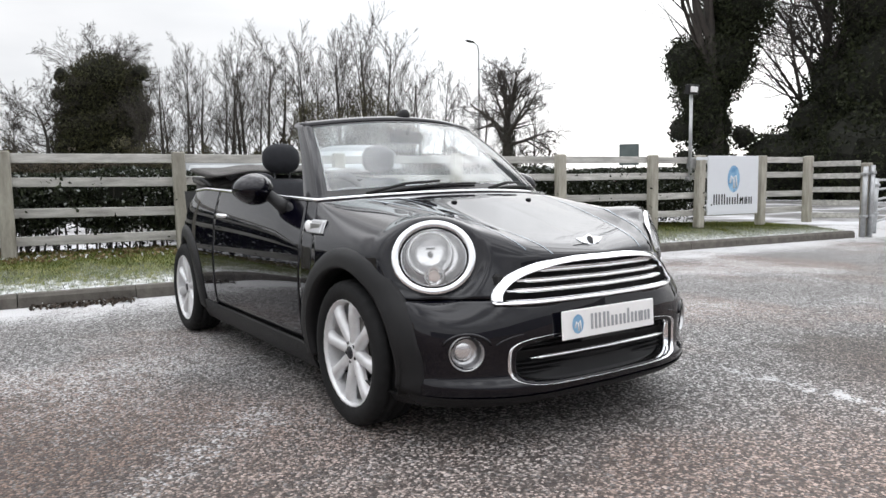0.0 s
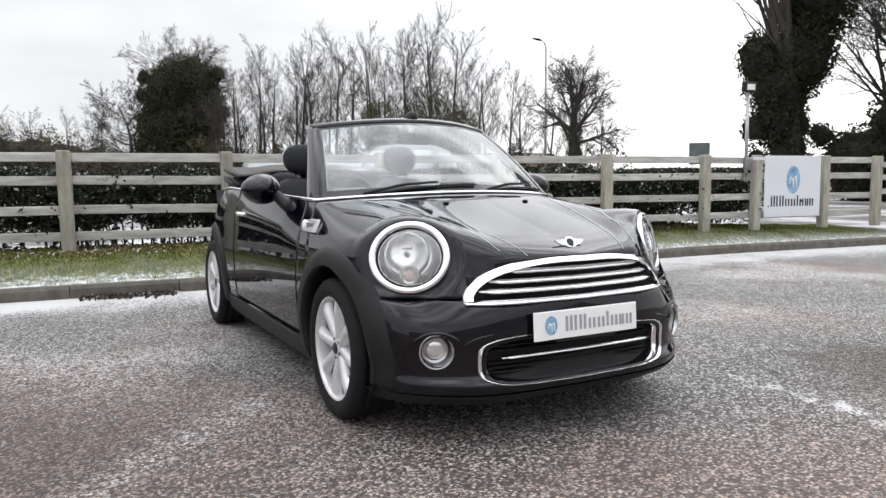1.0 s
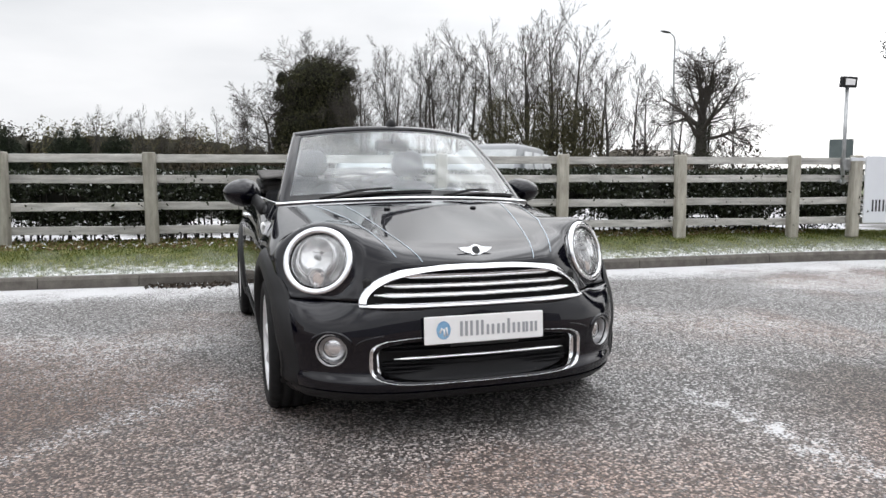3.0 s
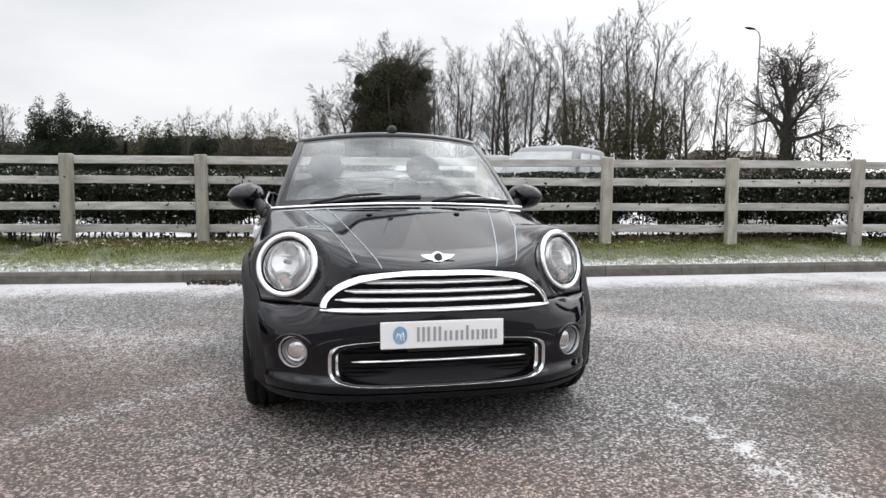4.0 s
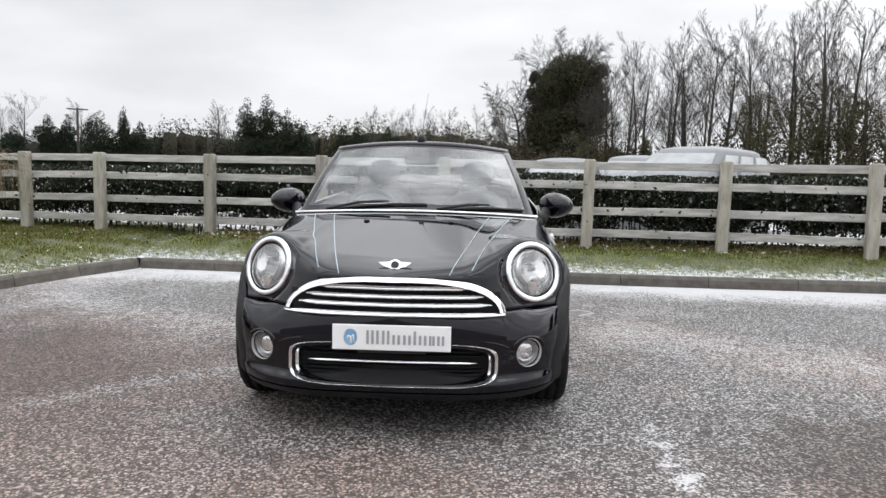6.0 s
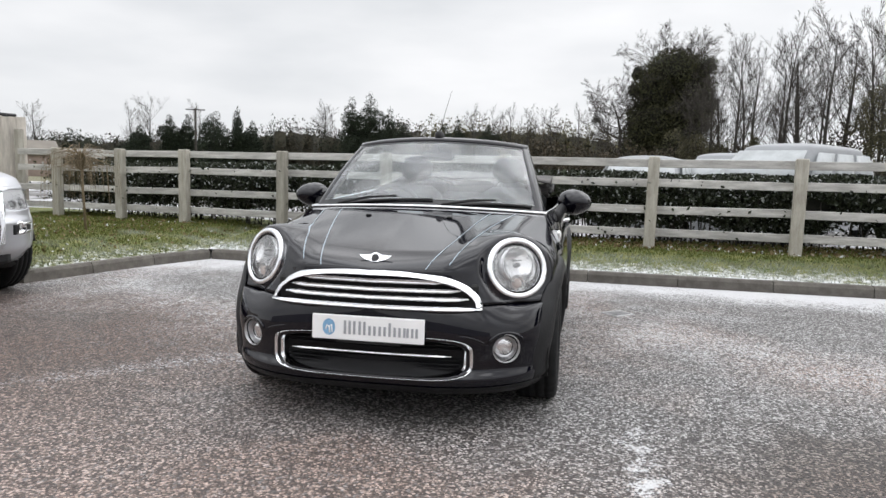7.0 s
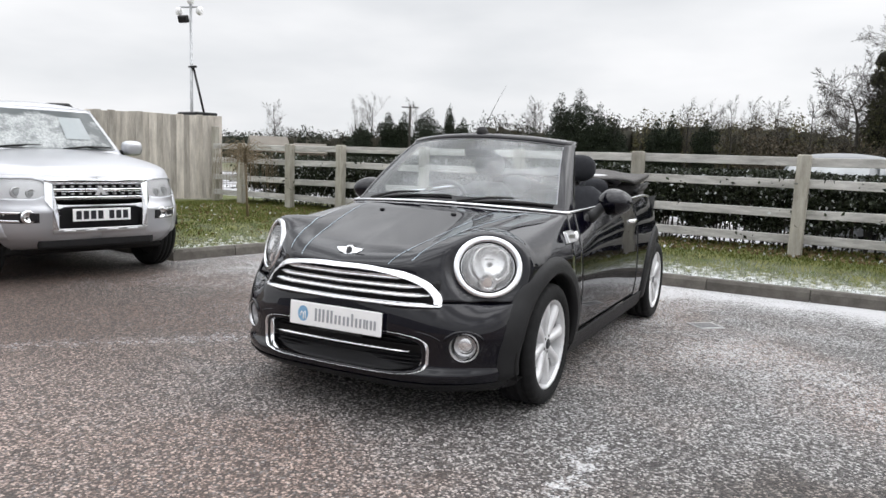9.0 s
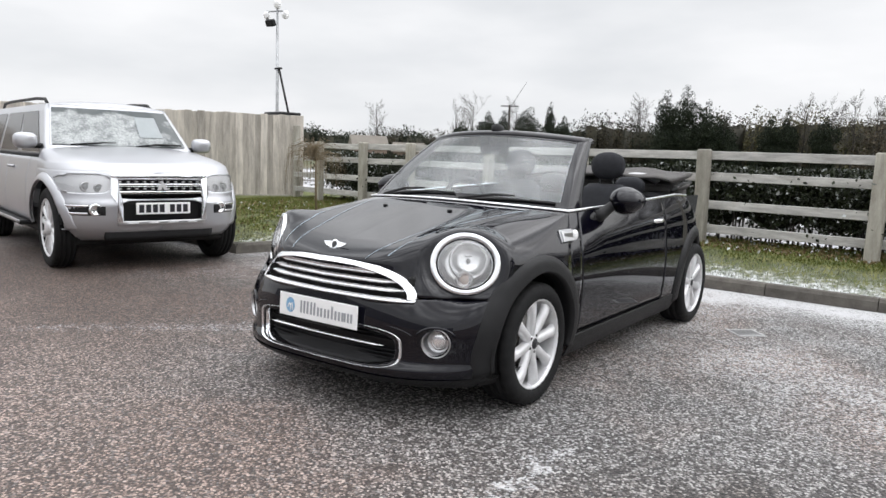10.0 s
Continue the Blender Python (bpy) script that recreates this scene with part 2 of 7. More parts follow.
PAINT = metallic_paint("black_paint", (0.0017, 0.0016, 0.0048), 0.34, 0.12)
CLAD = material("black_plastic", (0.013, 0.013, 0.014), 0.5, var=0.15, scale=20, bump=0.15, bscale=900, spec=0.3)
CHROME = material("chrome", (0.94, 0.945, 0.96), 0.11, metal=1.0, var=0.03)
SATIN = material("satin_silver", (0.55, 0.55, 0.56), 0.3, metal=0.9, var=0.05)
ALLOY = material("alloy_silver", (0.74, 0.74, 0.75), 0.35, metal=0.35, var=0.1, scale=15)
RUBBER = material("tyre_rubber", (0.011, 0.011, 0.0115), 0.75, var=0.25, scale=25, bump=0.2, bscale=200, spec=0.25)
DARK = material("dark_inside", (0.006, 0.006, 0.006), 0.7)
MESH = material("grille_black", (0.007, 0.007, 0.008), 0.5, spec=0.25)
CLOTH = material("dark_cloth", (0.020, 0.021, 0.026), 0.85, var=0.2, scale=30, bump=0.3, bscale=600)
TRIM = material("dark_trim", (0.018, 0.019, 0.022), 0.55, bump=0.2, bscale=500)
HOODCLOTH = material("hood_fabric", (0.105, 0.100, 0.096), 0.9, var=0.2, scale=12, bump=0.4, bscale=700)
GLASS = sheet_glass("screen_glass", (0.86, 0.94, 0.96), 2.2, haze=0.095)
LENS = sheet_glass("lamp_glass", (0.99, 0.99, 0.99), 2.0, haze=0.0)
REFLECT = material("reflector", (0.99, 0.99, 0.995), 0.20, metal=0.9, var=0.01)
AMBER = material("amber_bulb", (0.97, 0.87, 0.82), 0.3)
PLATE_WHITE = material("plate_white", (0.92, 0.92, 0.92), 0.35, var=0.03)
GREY_PRINT = material("grey_print", (0.36, 0.37, 0.39), 0.4, var=0.03)
BLACK_PRINT = material("black_print", (0.02, 0.02, 0.025), 0.4)
BLUE_PRINT = material("blue_print", (0.07, 0.24, 0.48), 0.4, color2=(0.38, 0.60, 0.78), scale=6)
STRIPE = material("pinstripe", (0.34, 0.41, 0.47), 0.35)
WOOD = material("fence_wood", (0.35, 0.34, 0.32), 0.85, color2=(0.64, 0.625, 0.595), scale=3.5, stretch=(1, 6, 6), bump=0.5, bscale=60, by_object=0.12)
POSTWOOD = material("post_wood", (0.28, 0.26, 0.22), 0.85, color2=(0.46, 0.44, 0.38), scale=4, stretch=(5, 5, 1), bump=0.5, bscale=60, by_object=0.16)
BOARD = material("board_wood", (0.36, 0.33, 0.295), 0.85, color2=(0.66, 0.61, 0.55), scale=2.5, stretch=(6, 6, 0.8), bump=0.5, bscale=50, by_object=0.24)
KERB = material("kerb_concrete", (0.075, 0.067, 0.058), 0.85, color2=(0.150, 0.137, 0.120), scale=9, bump=0.5, bscale=120, by_object=0.1)
GALV = material("galvanised", (0.45, 0.46, 0.47), 0.45, metal=0.7, var=0.2, scale=12)
SILVER = material("silver_paint", (0.52, 0.525, 0.55), 0.30, metal=0.75, var=0.015, scale=1, coat=0.3)
BARK = material("bark", (0.030, 0.027, 0.024), 0.9, color2=(0.068, 0.060, 0.053), scale=2, bump=0.6, bscale=20)
TWIG = material("twig", (0.030, 0.026, 0.023), 0.9, color2=(0.068, 0.058, 0.050), scale=0.6)

# ---- ground ----
def ground_material():
    """Coarse worn asphalt with frost on it near the kerb and in drifts; frosted tarmac beyond the hedge; fields far off."""
    m = bpy.data.materials.new("frosted_asphalt")
    m.use_nodes = True
    N, L = m.node_tree.nodes, m.node_tree.links
    p = N["Principled BSDF"]
    co = N.new("ShaderNodeTexCoord")
    sx = N.new("ShaderNodeSeparateXYZ")
    L.new(co.outputs["Object"], sx.inputs[0])

    def math_node(op, a, b=None, clamp=False):
        n = N.new("ShaderNodeMath")
        n.operation, n.use_clamp = op, clamp
        for i, v in enumerate((a, b)):
            if v is None:
                continue
            if isinstance(v, (int, float)):
                n.inputs[i].default_value = v
            else:
                L.new(v, n.inputs[i])
        return n.outputs[0]

    def noise_node(scale, detail=3.0, rough=0.55):
        n = N.new("ShaderNodeTexNoise")
        n.inputs["Scale"].default_value, n.inputs["Detail"].default_value, n.inputs["Roughness"].default_value = scale, detail, rough
        L.new(co.outputs["Object"], n.inputs["Vector"])
        return n.outputs["Fac"]

    def ramp(x, a, b):
        n = N.new("ShaderNodeMapRange")
        n.interpolation_type = "SMOOTHSTEP"
        n.inputs["From Min"].default_value, n.inputs["From Max"].default_value = a, b
        L.new(x, n.inputs["Value"])
        return n.outputs[0]

    def blend(f, a, b):
        n = N.new("ShaderNodeMix")
        n.data_type = "RGBA"
        if isinstance(f, float):
            n.inputs["Factor"].default_value = f
        else:
            L.new(f, n.inputs["Factor"])
        for k, v in (("A", a), ("B", b)):
            if isinstance(v, tuple):
                n.inputs[k].default_value = (*v, 1)
            else:
                L.new(v, n.inputs[k])
        return n.outputs["Result"]

    vo = N.new("ShaderNodeTexVoronoi")
    vo.inputs["Scale"].default_value = 96.0
    L.new(co.outputs["Object"], vo.inputs["Vector"])
    sc = N.new("ShaderNodeSeparateColor")
    L.new(vo.outputs["Color"], sc.inputs[0])
    chip = N.new("ShaderNodeValToRGB")
    e = chip.color_ramp.elements
    e[0].position, e[0].color = 0.20, (0.020, 0.018, 0.018, 1)
    e[1].position, e[1].color = 0.90, (0.66, 0.65, 0.64, 1)
    k = e.new(0.5)
    k.color = (0.080, 0.072, 0.068, 1)
    k = e.new(0.68)
    k.color = (0.25, 0.235, 0.228, 1)
    # finer grit among the chippings
    vf = N.new("ShaderNodeTexVoronoi")
    vf.inputs["Scale"].default_value = 190.0
    L.new(co.outputs["Object"], vf.inputs["Vector"])
    sf = N.new("ShaderNodeSeparateColor")
    L.new(vf.outputs["Color"], sf.inputs[0])
    L.new(math_node("ADD", math_node("MULTIPLY", sc.outputs[0], 0.80), math_node("MULTIPLY", sf.outputs[0], 0.20)), chip.inputs[0])
    x, y = sx.outputs[0], sx.outputs[1]
    # damp brown patches worn by tyres
    brown = math_node("MAXIMUM", ramp(noise_node(0.42, 4.0), 0.44, 0.62), math_node("MULTIPLY", ramp(math_node("ADD", y, math_node("MULTIPLY", ramp(x, 0.2, -2.6), -1.3)), 0.6, -1.4), 0.9))
    damp = N.new("ShaderNodeMix")
    damp.data_type, damp.blend_type = "RGBA", "MULTIPLY"
    L.new(brown, damp.inputs["Factor"])
    L.new(chip.outputs[0], damp.inputs["A"])
    damp.inputs["B"].default_value = (1.11, 0.87, 0.76, 1)
    # a wet stain with an uneven edge in front of the bay
    # darkened beyond the stain itself, to paint in the lens's dim corner
    px_, py_ = math_node("ADD", x, 2.85), math_node("SUBTRACT", y, 0.7)
    rad = math_node("SQRT", math_node("ADD", math_node("MULTIPLY", px_, px_), math_node("MULTIPLY", py_, py_)))
    wet = ramp(math_node("ADD", rad, math_node("MULTIPLY", math_node("SUBTRACT", noise_node(1.3, 4.0), 0.5), 1.4)), 2.2, 0.7)
    qx_, qy_ = math_node("SUBTRACT", x, 2.15), math_node("SUBTRACT", y, 0.15)
    rad_b = math_node("SQRT", math_node("ADD", math_node("MULTIPLY", qx_, qx_), math_node("MULTIPLY", qy_, qy_)))
    wet = math_node("MAXIMUM", wet, ramp(math_node("ADD", rad_b, math_node("MULTIPLY", math_node("SUBTRACT", noise_node(2.1, 4.0), 0.5), 1.3)), 1.0, 0.3))
    # wet brown ground by the off-roader, darkened also for the shade under it
    ux_, uy_ = math_node("ADD", x, 4.7), math_node("SUBTRACT", y, 0.4)
    rad_c = math_node("SQRT", math_node("ADD", math_node("MULTIPLY", ux_, ux_), math_node("MULTIPLY", uy_, uy_)))
    wet = math_node("MAXIMUM", wet, ramp(math_node("ADD", rad_c, math_node("MULTIPLY", math_node("SUBTRACT", noise_node(1.7, 4.0), 0.5), 1.2)), 2.4, 0.9))
    base = blend(math_node("MULTIPLY", brown, 0.26), damp.outputs["Result"], (0.170, 0.128, 0.110))
    soak_dim = N.new("ShaderNodeMix")
    soak_dim.data_type, soak_dim.blend_type = "RGBA", "MULTIPLY"
    L.new(wet, soak_dim.inputs["Factor"])
    L.new(base, soak_dim.inputs["A"])
    soak_dim.inputs["B"].default_value = (0.50, 0.44, 0.40, 1)
    base = soak_dim.outputs["Result"]
    gap = ramp(vo.outputs["Distance"], 0.52, 0.78)
    base = blend(math_node("MULTIPLY", gap, 0.7), base, (0.04, 0.038, 0.037))
    # frost: grains that cling to the chippings, thick along the kerb and in a few drifts
    kerb_y = math_node("MULTIPLY_ADD", x, 0.075)
    kerb_y.node.inputs[2].default_value = 4.93
    near = ramp(math_node("SUBTRACT", kerb_y, y), 1.15, 0.15)
    broad = ramp(math_node("SUBTRACT", kerb_y, y), 6.4, 0.2)
    n_b, n_m, n_f = noise_node(0.45, 4.0), noise_node(2.2, 4.0), noise_node(120.0, 2.0)
    drift = ramp(math_node("ADD", n_b, math_node("MULTIPLY", n_m, 0.35)), 0.54, 0.92)
    amount = math_node("ADD", math_node("MULTIPLY", broad, math_node("ADD", math_node("MULTIPLY", drift, 0.58), 0.05)), math_node("MULTIPLY", near, math_node("ADD", math_node("MULTIPLY", n_m, 0.75), 0.30)))

    amount = math_node("SUBTRACT", amount, math_node("MULTIPLY", wet, 0.12))

    def streak(x0, y0, x1, y1, w):
        """A drift of loose frost lying along a line."""
        dx, dy = x1 - x0, y1 - y0
        l2 = dx * dx + dy * dy
        px, py = math_node("SUBTRACT", x, x0), math_node("SUBTRACT", y, y0)
        t = math_node("DIVIDE", math_node("ADD", math_node("MULTIPLY", px, dx), math_node("MULTIPLY", py, dy)), l2, clamp=True)
        qx, qy = math_node("SUBTRACT", px, math_node("MULTIPLY", t, dx)), math_node("SUBTRACT", py, math_node("MULTIPLY", t, dy))
        d = math_node("SQRT", math_node("ADD", math_node("MULTIPLY", qx, qx), math_node("MULTIPLY", qy, qy)))
        d = math_node("ADD", d, math_node("MULTIPLY", math_node("SUBTRACT", noise_node(9.0, 6.0, 0.72), 0.53), w * 6.5))
        return ramp(d, w * 1.15, -w * 0.5)
    for args in ((1.14, 0.40, 1.24, -0.08, 0.085), (1.20, -0.12, 1.32, -0.62, 0.10)):
        amount = math_node("ADD", amount, math_node("MULTIPLY", streak(*args), 0.42))
    for args, much in (((-2.35, -0.50, -1.2, 0.95, 0.13), 0.26), ((1.2, 2.6, 4.2, 1.2, 0.45), 0.17), ((-3.5, 2.6, -1.5, 2.0, 0.35), 0.24)):
        amount = math_node("ADD", amount, math_node("MULTIPLY", streak(*args), much))
    grain = ramp(math_node("ADD", amount, math_node("MULTIPLY", math_node("SUBTRACT", math_node("ADD", math_node("MULTIPLY", n_f, 0.5), math_node("MULTIPLY", sc.outputs[1], 0.9)), 0.70), 0.85)), 0.22, 0.72)
    near_col = blend(math_node("MULTIPLY", grain, 0.9), base, (0.66, 0.66, 0.67))
    # beyond the hedge
    lot = blend(ramp(noise_node(0.35, 4.0), 0.42, 0.6), (0.16, 0.155, 0.15), (0.62, 0.62, 0.64))
    field = blend(ramp(noise_node(0.06, 4.0), 0.4, 0.6), (0.10, 0.12, 0.055), (0.17, 0.16, 0.10))
    col = blend(ramp(y, 7.6, 7.9), near_col, lot)
    col = blend(ramp(y, 27.0, 29.0), col, field)
    L.new(col, p.inputs["Base Color"])
    L.new(blend(grain, (0.62, 0.62, 0.62), (0.9, 0.9, 0.9)), p.inputs["Roughness"])
    b = N.new("ShaderNodeBump")
    b.inputs["Strength"].default_value, b.inputs["Distance"].default_value = 1.0, 0.009
    hh = math_node("ADD", math_node("MULTIPLY", math_node("SUBTRACT", 1.0, vo.outputs["Distance"]), 0.7), math_node("MULTIPLY", sc.outputs[2], 0.5))
    L.new(hh, b.inputs["Height"])
    L.new(b.outputs[0], p.inputs["Normal"])
    return m


def ground_sheet():
    ticks = [-1500, -500, -150, -50, -20, -12, -8, -5, -2.5, 0, 2.5, 5, 8, 12, 20, 50, 150, 500, 1500]
    V = [(x, y, 0) for y in ticks for x in ticks]
    n = len(ticks)
    return V, [(j * n + i, j * n + i + 1, (j + 1) * n + i + 1, (j + 1) * n + i) for j in range(n - 1) for i in range(n - 1)]


tagged(mesh_ob("ground", ground_sheet(), ground_material()), "coarse worn grey asphalt car park with frost on it", "ground", kind="structure")

# kerb line: along the fence, and turning towards the parked off-roader
KERB_RUN = curve([(-4.25, 4.66), (-2.0, 4.76), (1.0, 4.95), (3.5, 5.18), (6.0, 5.40), (9.6, 5.42)])
KERB_SIDE = curve([(2.30, -4.62), (2.5, -4.60), (3.4, -4.52), (4.2, -4.36), (4.66, -4.25)])
KERB_BAY = 2.30
KERB_TOP = 0.115


def verge_height(x, y, d):
    """Height of the bank d metres behind the kerb."""
    return KERB_TOP - 0.005 + 0.19 * (1 - (1 - min(d / 1.5, 1)) ** 2) * (1 if x < 6 else max(0.35, 1 - (x - 6) / 5)) + 0.012 * noise.noise(Vector((x * 2, y * 2, 0)))


GRASS = material("verge_grass", (0.055, 0.080, 0.016), 0.9, color2=(0.180, 0.180, 0.060), scale=5, bump=0.8, bscale=90)


def grass_ground():
    m = GRASS.copy()
    m.name = "verge_soil"
    N, L = m.node_tree.nodes, m.node_tree.links
    p = N["Principled BSDF"]
    src = p.inputs["Base Color"].links[0].from_socket
    co = N.new("ShaderNodeTexCoord")
    at = N.new("ShaderNodeAttribute")
    at.attribute_name = "frost"
    nz = N.new("ShaderNodeTexNoise")
    nz.inputs["Scale"].default_value, nz.inputs["Detail"].default_value = 14, 5
    L.new(co.outputs["Object"], nz.inputs["Vector"])
    a = N.new("ShaderNodeMath")
    a.operation = "ADD"
    L.new(at.outputs["Fac"], a.inputs[0])
    L.new(nz.outputs["Fac"], a.inputs[1])
    r = N.new("ShaderNodeMapRange")
    r.inputs["From Min"].default_value, r.inputs["From Max"].default_value = 0.78, 1.05
    L.new(a.outputs[0], r.inputs["Value"])
    x = N.new("ShaderNodeMix")
    x.data_type = "RGBA"
    L.new(r.outputs[0], x.inputs["Factor"])
    L.new(src, x.inputs["A"])
    x.inputs["B"].default_value = (0.66, 0.67, 0.68, 1)
    L.new(x.outputs["Result"], p.inputs["Base Color"])
    return m


def strip(fn, us, vs):
    V = [fn(u, v) for v in vs for u in us]
    n = len(us)
    return V, [(j * n + i, j * n + i + 1, (j + 1) * n + i + 1, (j + 1) * n + i) for j in range(len(vs) - 1) for i in range(n - 1)]


def frange(a, b, n):
    return [a + (b - a) * i / n for i in range(n + 1)]


def verge_front(x, d):
    y = KERB_RUN(x) + 0.11 + d
    return (x, y, verge_height(x, y, d))


def verge_side(k, d):
    """The corner plot behind the kerb that turns towards the off-roader."""
    y = KERB_BAY + 0.11 + k
    x = KERB_SIDE(y) - 0.11 - d
    return (x, y, verge_height(x, y, min(d, k, 1.1)))


D = [0, 0.1, 0.2, 0.35, 0.5, 0.7, 0.9, 1.2, 1.5, 1.8, 2.1]
SOIL = grass_ground()
ob = mesh_ob("verge", strip(verge_front, frange(-4.36, 9.6, 90), D), SOIL)
at = ob.data.attributes.new("frost", "FLOAT", "POINT")
at.data.foreach_set("value", [max(0.0, 0.52 - d * 0.85) for d in D for _ in range(91)])
tagged(ob, "grass bank with frost on its kerb edge", "verge", kind="structure")
D2 = [0, 0.15, 0.3, 0.5, 0.8, 1.2, 1.8, 2.6, 3.6, 5.0, 7.5]
ob = mesh_ob("verge_corner", strip(verge_side, frange(0, 5.2, 60), D2), SOIL)
at = ob.data.attributes.new("frost", "FLOAT", "POINT")
at.data.foreach_set("value", [max(0.0, 0.40 - d * 0.55) for d in D2 for _ in range(61)])
tagged(ob, "corner plot of short grass with frost", "verge", kind="structure")


def kerb_stone(a, b, inward):
    """One kerb stone from a to b, its back towards inward."""
    a, b = Vector((*a, 0)), Vector((*b, 0))
    d = (b - a).normalized()
    n = Vector((-d.y, d.x, 0)) if (Vector((-d.y, d.x, 0)).dot(Vector((*inward, 0))) > 0) else Vector((d.y, -d.x, 0))
    a, b = a + d * 0.004, b - d * 0.004
    prof = [(0, -0.05), (0.012, KERB_TOP - 0.03), (0.034, KERB_TOP), (0.125, KERB_TOP), (0.125, -0.05)]
    V = [p + n * o + Vector((0, 0, h)) for p in (a, b) for o, h in prof]
    k = len(prof)
    F = [(i, (i + 1) % k, k + (i + 1) % k, k + i) for i in range(k)] + [tuple(reversed(range(k))), tuple(range(k, 2 * k))]
    return outward((V, F), (a + b) / 2 + n * 0.06)


kerb = thing("kerb", "low concrete kerb stones edging the grass", "kerb", kind="structure")
xs = frange(-4.25, 9.6, 15)
for x0, x1 in zip(xs, xs[1:]):
    mesh_ob("kerb_stone", kerb_stone((x0, KERB_RUN(x0)), (x1, KERB_RUN(x1)), (0, 1)), KERB, kerb, smooth=False)
ys = frange(KERB_BAY, 4.66, 3)
for y0, y1 in zip(ys, ys[1:]):
    mesh_ob("kerb_stone", kerb_stone((KERB_SIDE(y0), y0), (KERB_SIDE(y1), y1), (-1, 0)), KERB, kerb, smooth=False)
xs = frange(-4.62, -11.8, 8)
for x0, x1 in zip(xs, xs[1:]):
    mesh_ob("kerb_stone", kerb_stone((x0, KERB_BAY), (x1, KERB_BAY), (0, 1)), KERB, kerb, smooth=False)

# ---- post and rail fence ----
FY = 6.35
GROUND_F = 0.27
POSTS = [-8.35, -7.08, -5.88, -4.19, -2.57, -0.90, 0.93, 2.55, 4.22, 5.93, 6.87, 8.26, 9.47]
RAILS = [1.31, 1.065, 0.745, 0.465]
fence = thing("fence", "weathered timber post and four rail fence", "fence", kind="structure")
rnd = random.Random(5)
for i, x in enumerate(POSTS):
    mesh_ob("post", moved(box(0.135, 0.125, 1.15, 0.012), pose(x, FY + (-0.145 if x in (6.87, 8.26) else -0.112), GROUND_F + 0.54, rnd.uniform(-0.6, 0.6), rnd.uniform(-0.8, 0.8), rnd.uniform(-3, 3))), POSTWOOD, fence, smooth=False)
ends = [-9.25] + POSTS
for a, b in zip(ends, ends[1:]):
    for z in RAILS:
        l = b - a - 0.004
        g = box(l, 0.04, 0.098, 0.006)
        dz0, dz1 = rnd.uniform(-0.008, 0.008), rnd.uniform(-0.008, 0.008)
        g = ([Vector((v[0], v[1] + 0.003 * math.sin(v[0] * 3), v[2] + (dz0 if v[0] < 0 else dz1))) for v in g[0]], g[1])
        mesh_ob("rail", moved(g, pose((a + b) / 2, FY - 0.035, z)), WOOD, fence, smooth=False)

# ---- the black open car ----
CAR = pose(0.0, 0.037, 0, 0, 0, 7.8)
car = thing("convertible_car", "black open-top small car with silver wheels and chrome trim", "car", CAR)

W_AT = curve([(0.15, 0.77), (0.20, 0.795), (0.28, 0.815), (0.42, 0.832), (0.56, 0.836), (0.72, 0.825)])
YF_AT = curve([(0.15, 0.10), (0.18, 0.030), (0.215, -0.004), (0.245, -0.008), (0.285, 0.022), (0.34, 0.026), (0.46, 0.014), (0.52, 0.018), (0.56, 0.032), (0.60, 0.045), (0.72, 0.030)])
YR_AT = curve([(0.15, 3.58), (0.25, 3.66), (0.45, 3.685), (0.60, 3.66), (0.72, 3.63)])
XB = curve([(1.0, 0.712), (1.4, 0.745), (1.9, 0.765), (2.75, 0.775)])
ZB = curve([(1.0, 0.925), (1.6, 0.943), (2.2, 0.963), (2.75, 0.982)])
# plan of the nose at three heights, from its middle round to the side
PLAN_T = (0.0, 0.3, 0.5, 0.65, 0.78, 0.9, 1.0)
PLAN = {
    0.40: ((0, 0.30, 0.467, 0.610, 0.750, 0.820, 0.832), (0.015, 0.024, 0.055, 0.124, 0.265, 0.50, 1.0)),
    0.575: ((0, 0.30, 0.490, 0.637, 0.762, 0.826, 0.836), (0.033, 0.056, 0.124, 0.246, 0.348, 0.57, 1.0)),
    0.72: ((0, 0.30, 0.505, 0.637, 0.765, 0.818, 0.825), (0.028, 0.066, 0.200, 0.298, 0.396, 0.60, 1.0)),
}
PX = [curve([(z, PLAN[z][0][i]) for z in (0.40, 0.575, 0.72)]) for i in range(7)]
PY = [curve([(z, PLAN[z][1][i]) for z in (0.40, 0.575, 0.72)]) for i in range(7)]
RISE_A = curve([(0, 0.05), (0.3, 0.14), (0.5, 0.46), (0.65, 0.50), (0.78, 0.30), (0.9, 0.13), (1.0, 0.08), (1.25, 0.30)])
RISE_S = curve([(0, 0.05), (0.5, 0.035), (0.65, 0.030), (0.78, 0.040), (0.9, 0.08), (1.0, 0.12)])
plans = {}


def plan_at(z):
    """The nose outline at a height: x(t) and y(t)."""
    k = round(z, 4)
    if k not in plans:
        zz = max(0.40, z)
        if 0.40 < zz < 0.575:
            zz = 0.40 + 0.175 * ((zz - 0.40) / 0.175) ** 2.4      # upright face, rolling back below the bonnet gap
        f = W_AT(z) / W_AT(0.40) if z < 0.40 else 1.0
        d = YF_AT(z) - YF_AT(0.40) if z < 0.40 else 0.0
        ys = [PY[i](zz) for i in range(7)]
        plans[k] = (curve([(t, PX[i](zz) * f) for i, t in enumerate(PLAN_T)]), curve([(t, ys[i] + d * (1 - ys[i])) for i, t in enumerate(PLAN_T)]))
    return plans[k]


def rise(a, s):
    A, s0 = RISE_A(a), RISE_S(a)
    return A * (1 - math.exp(-s / s0)) + (1 - A) * s


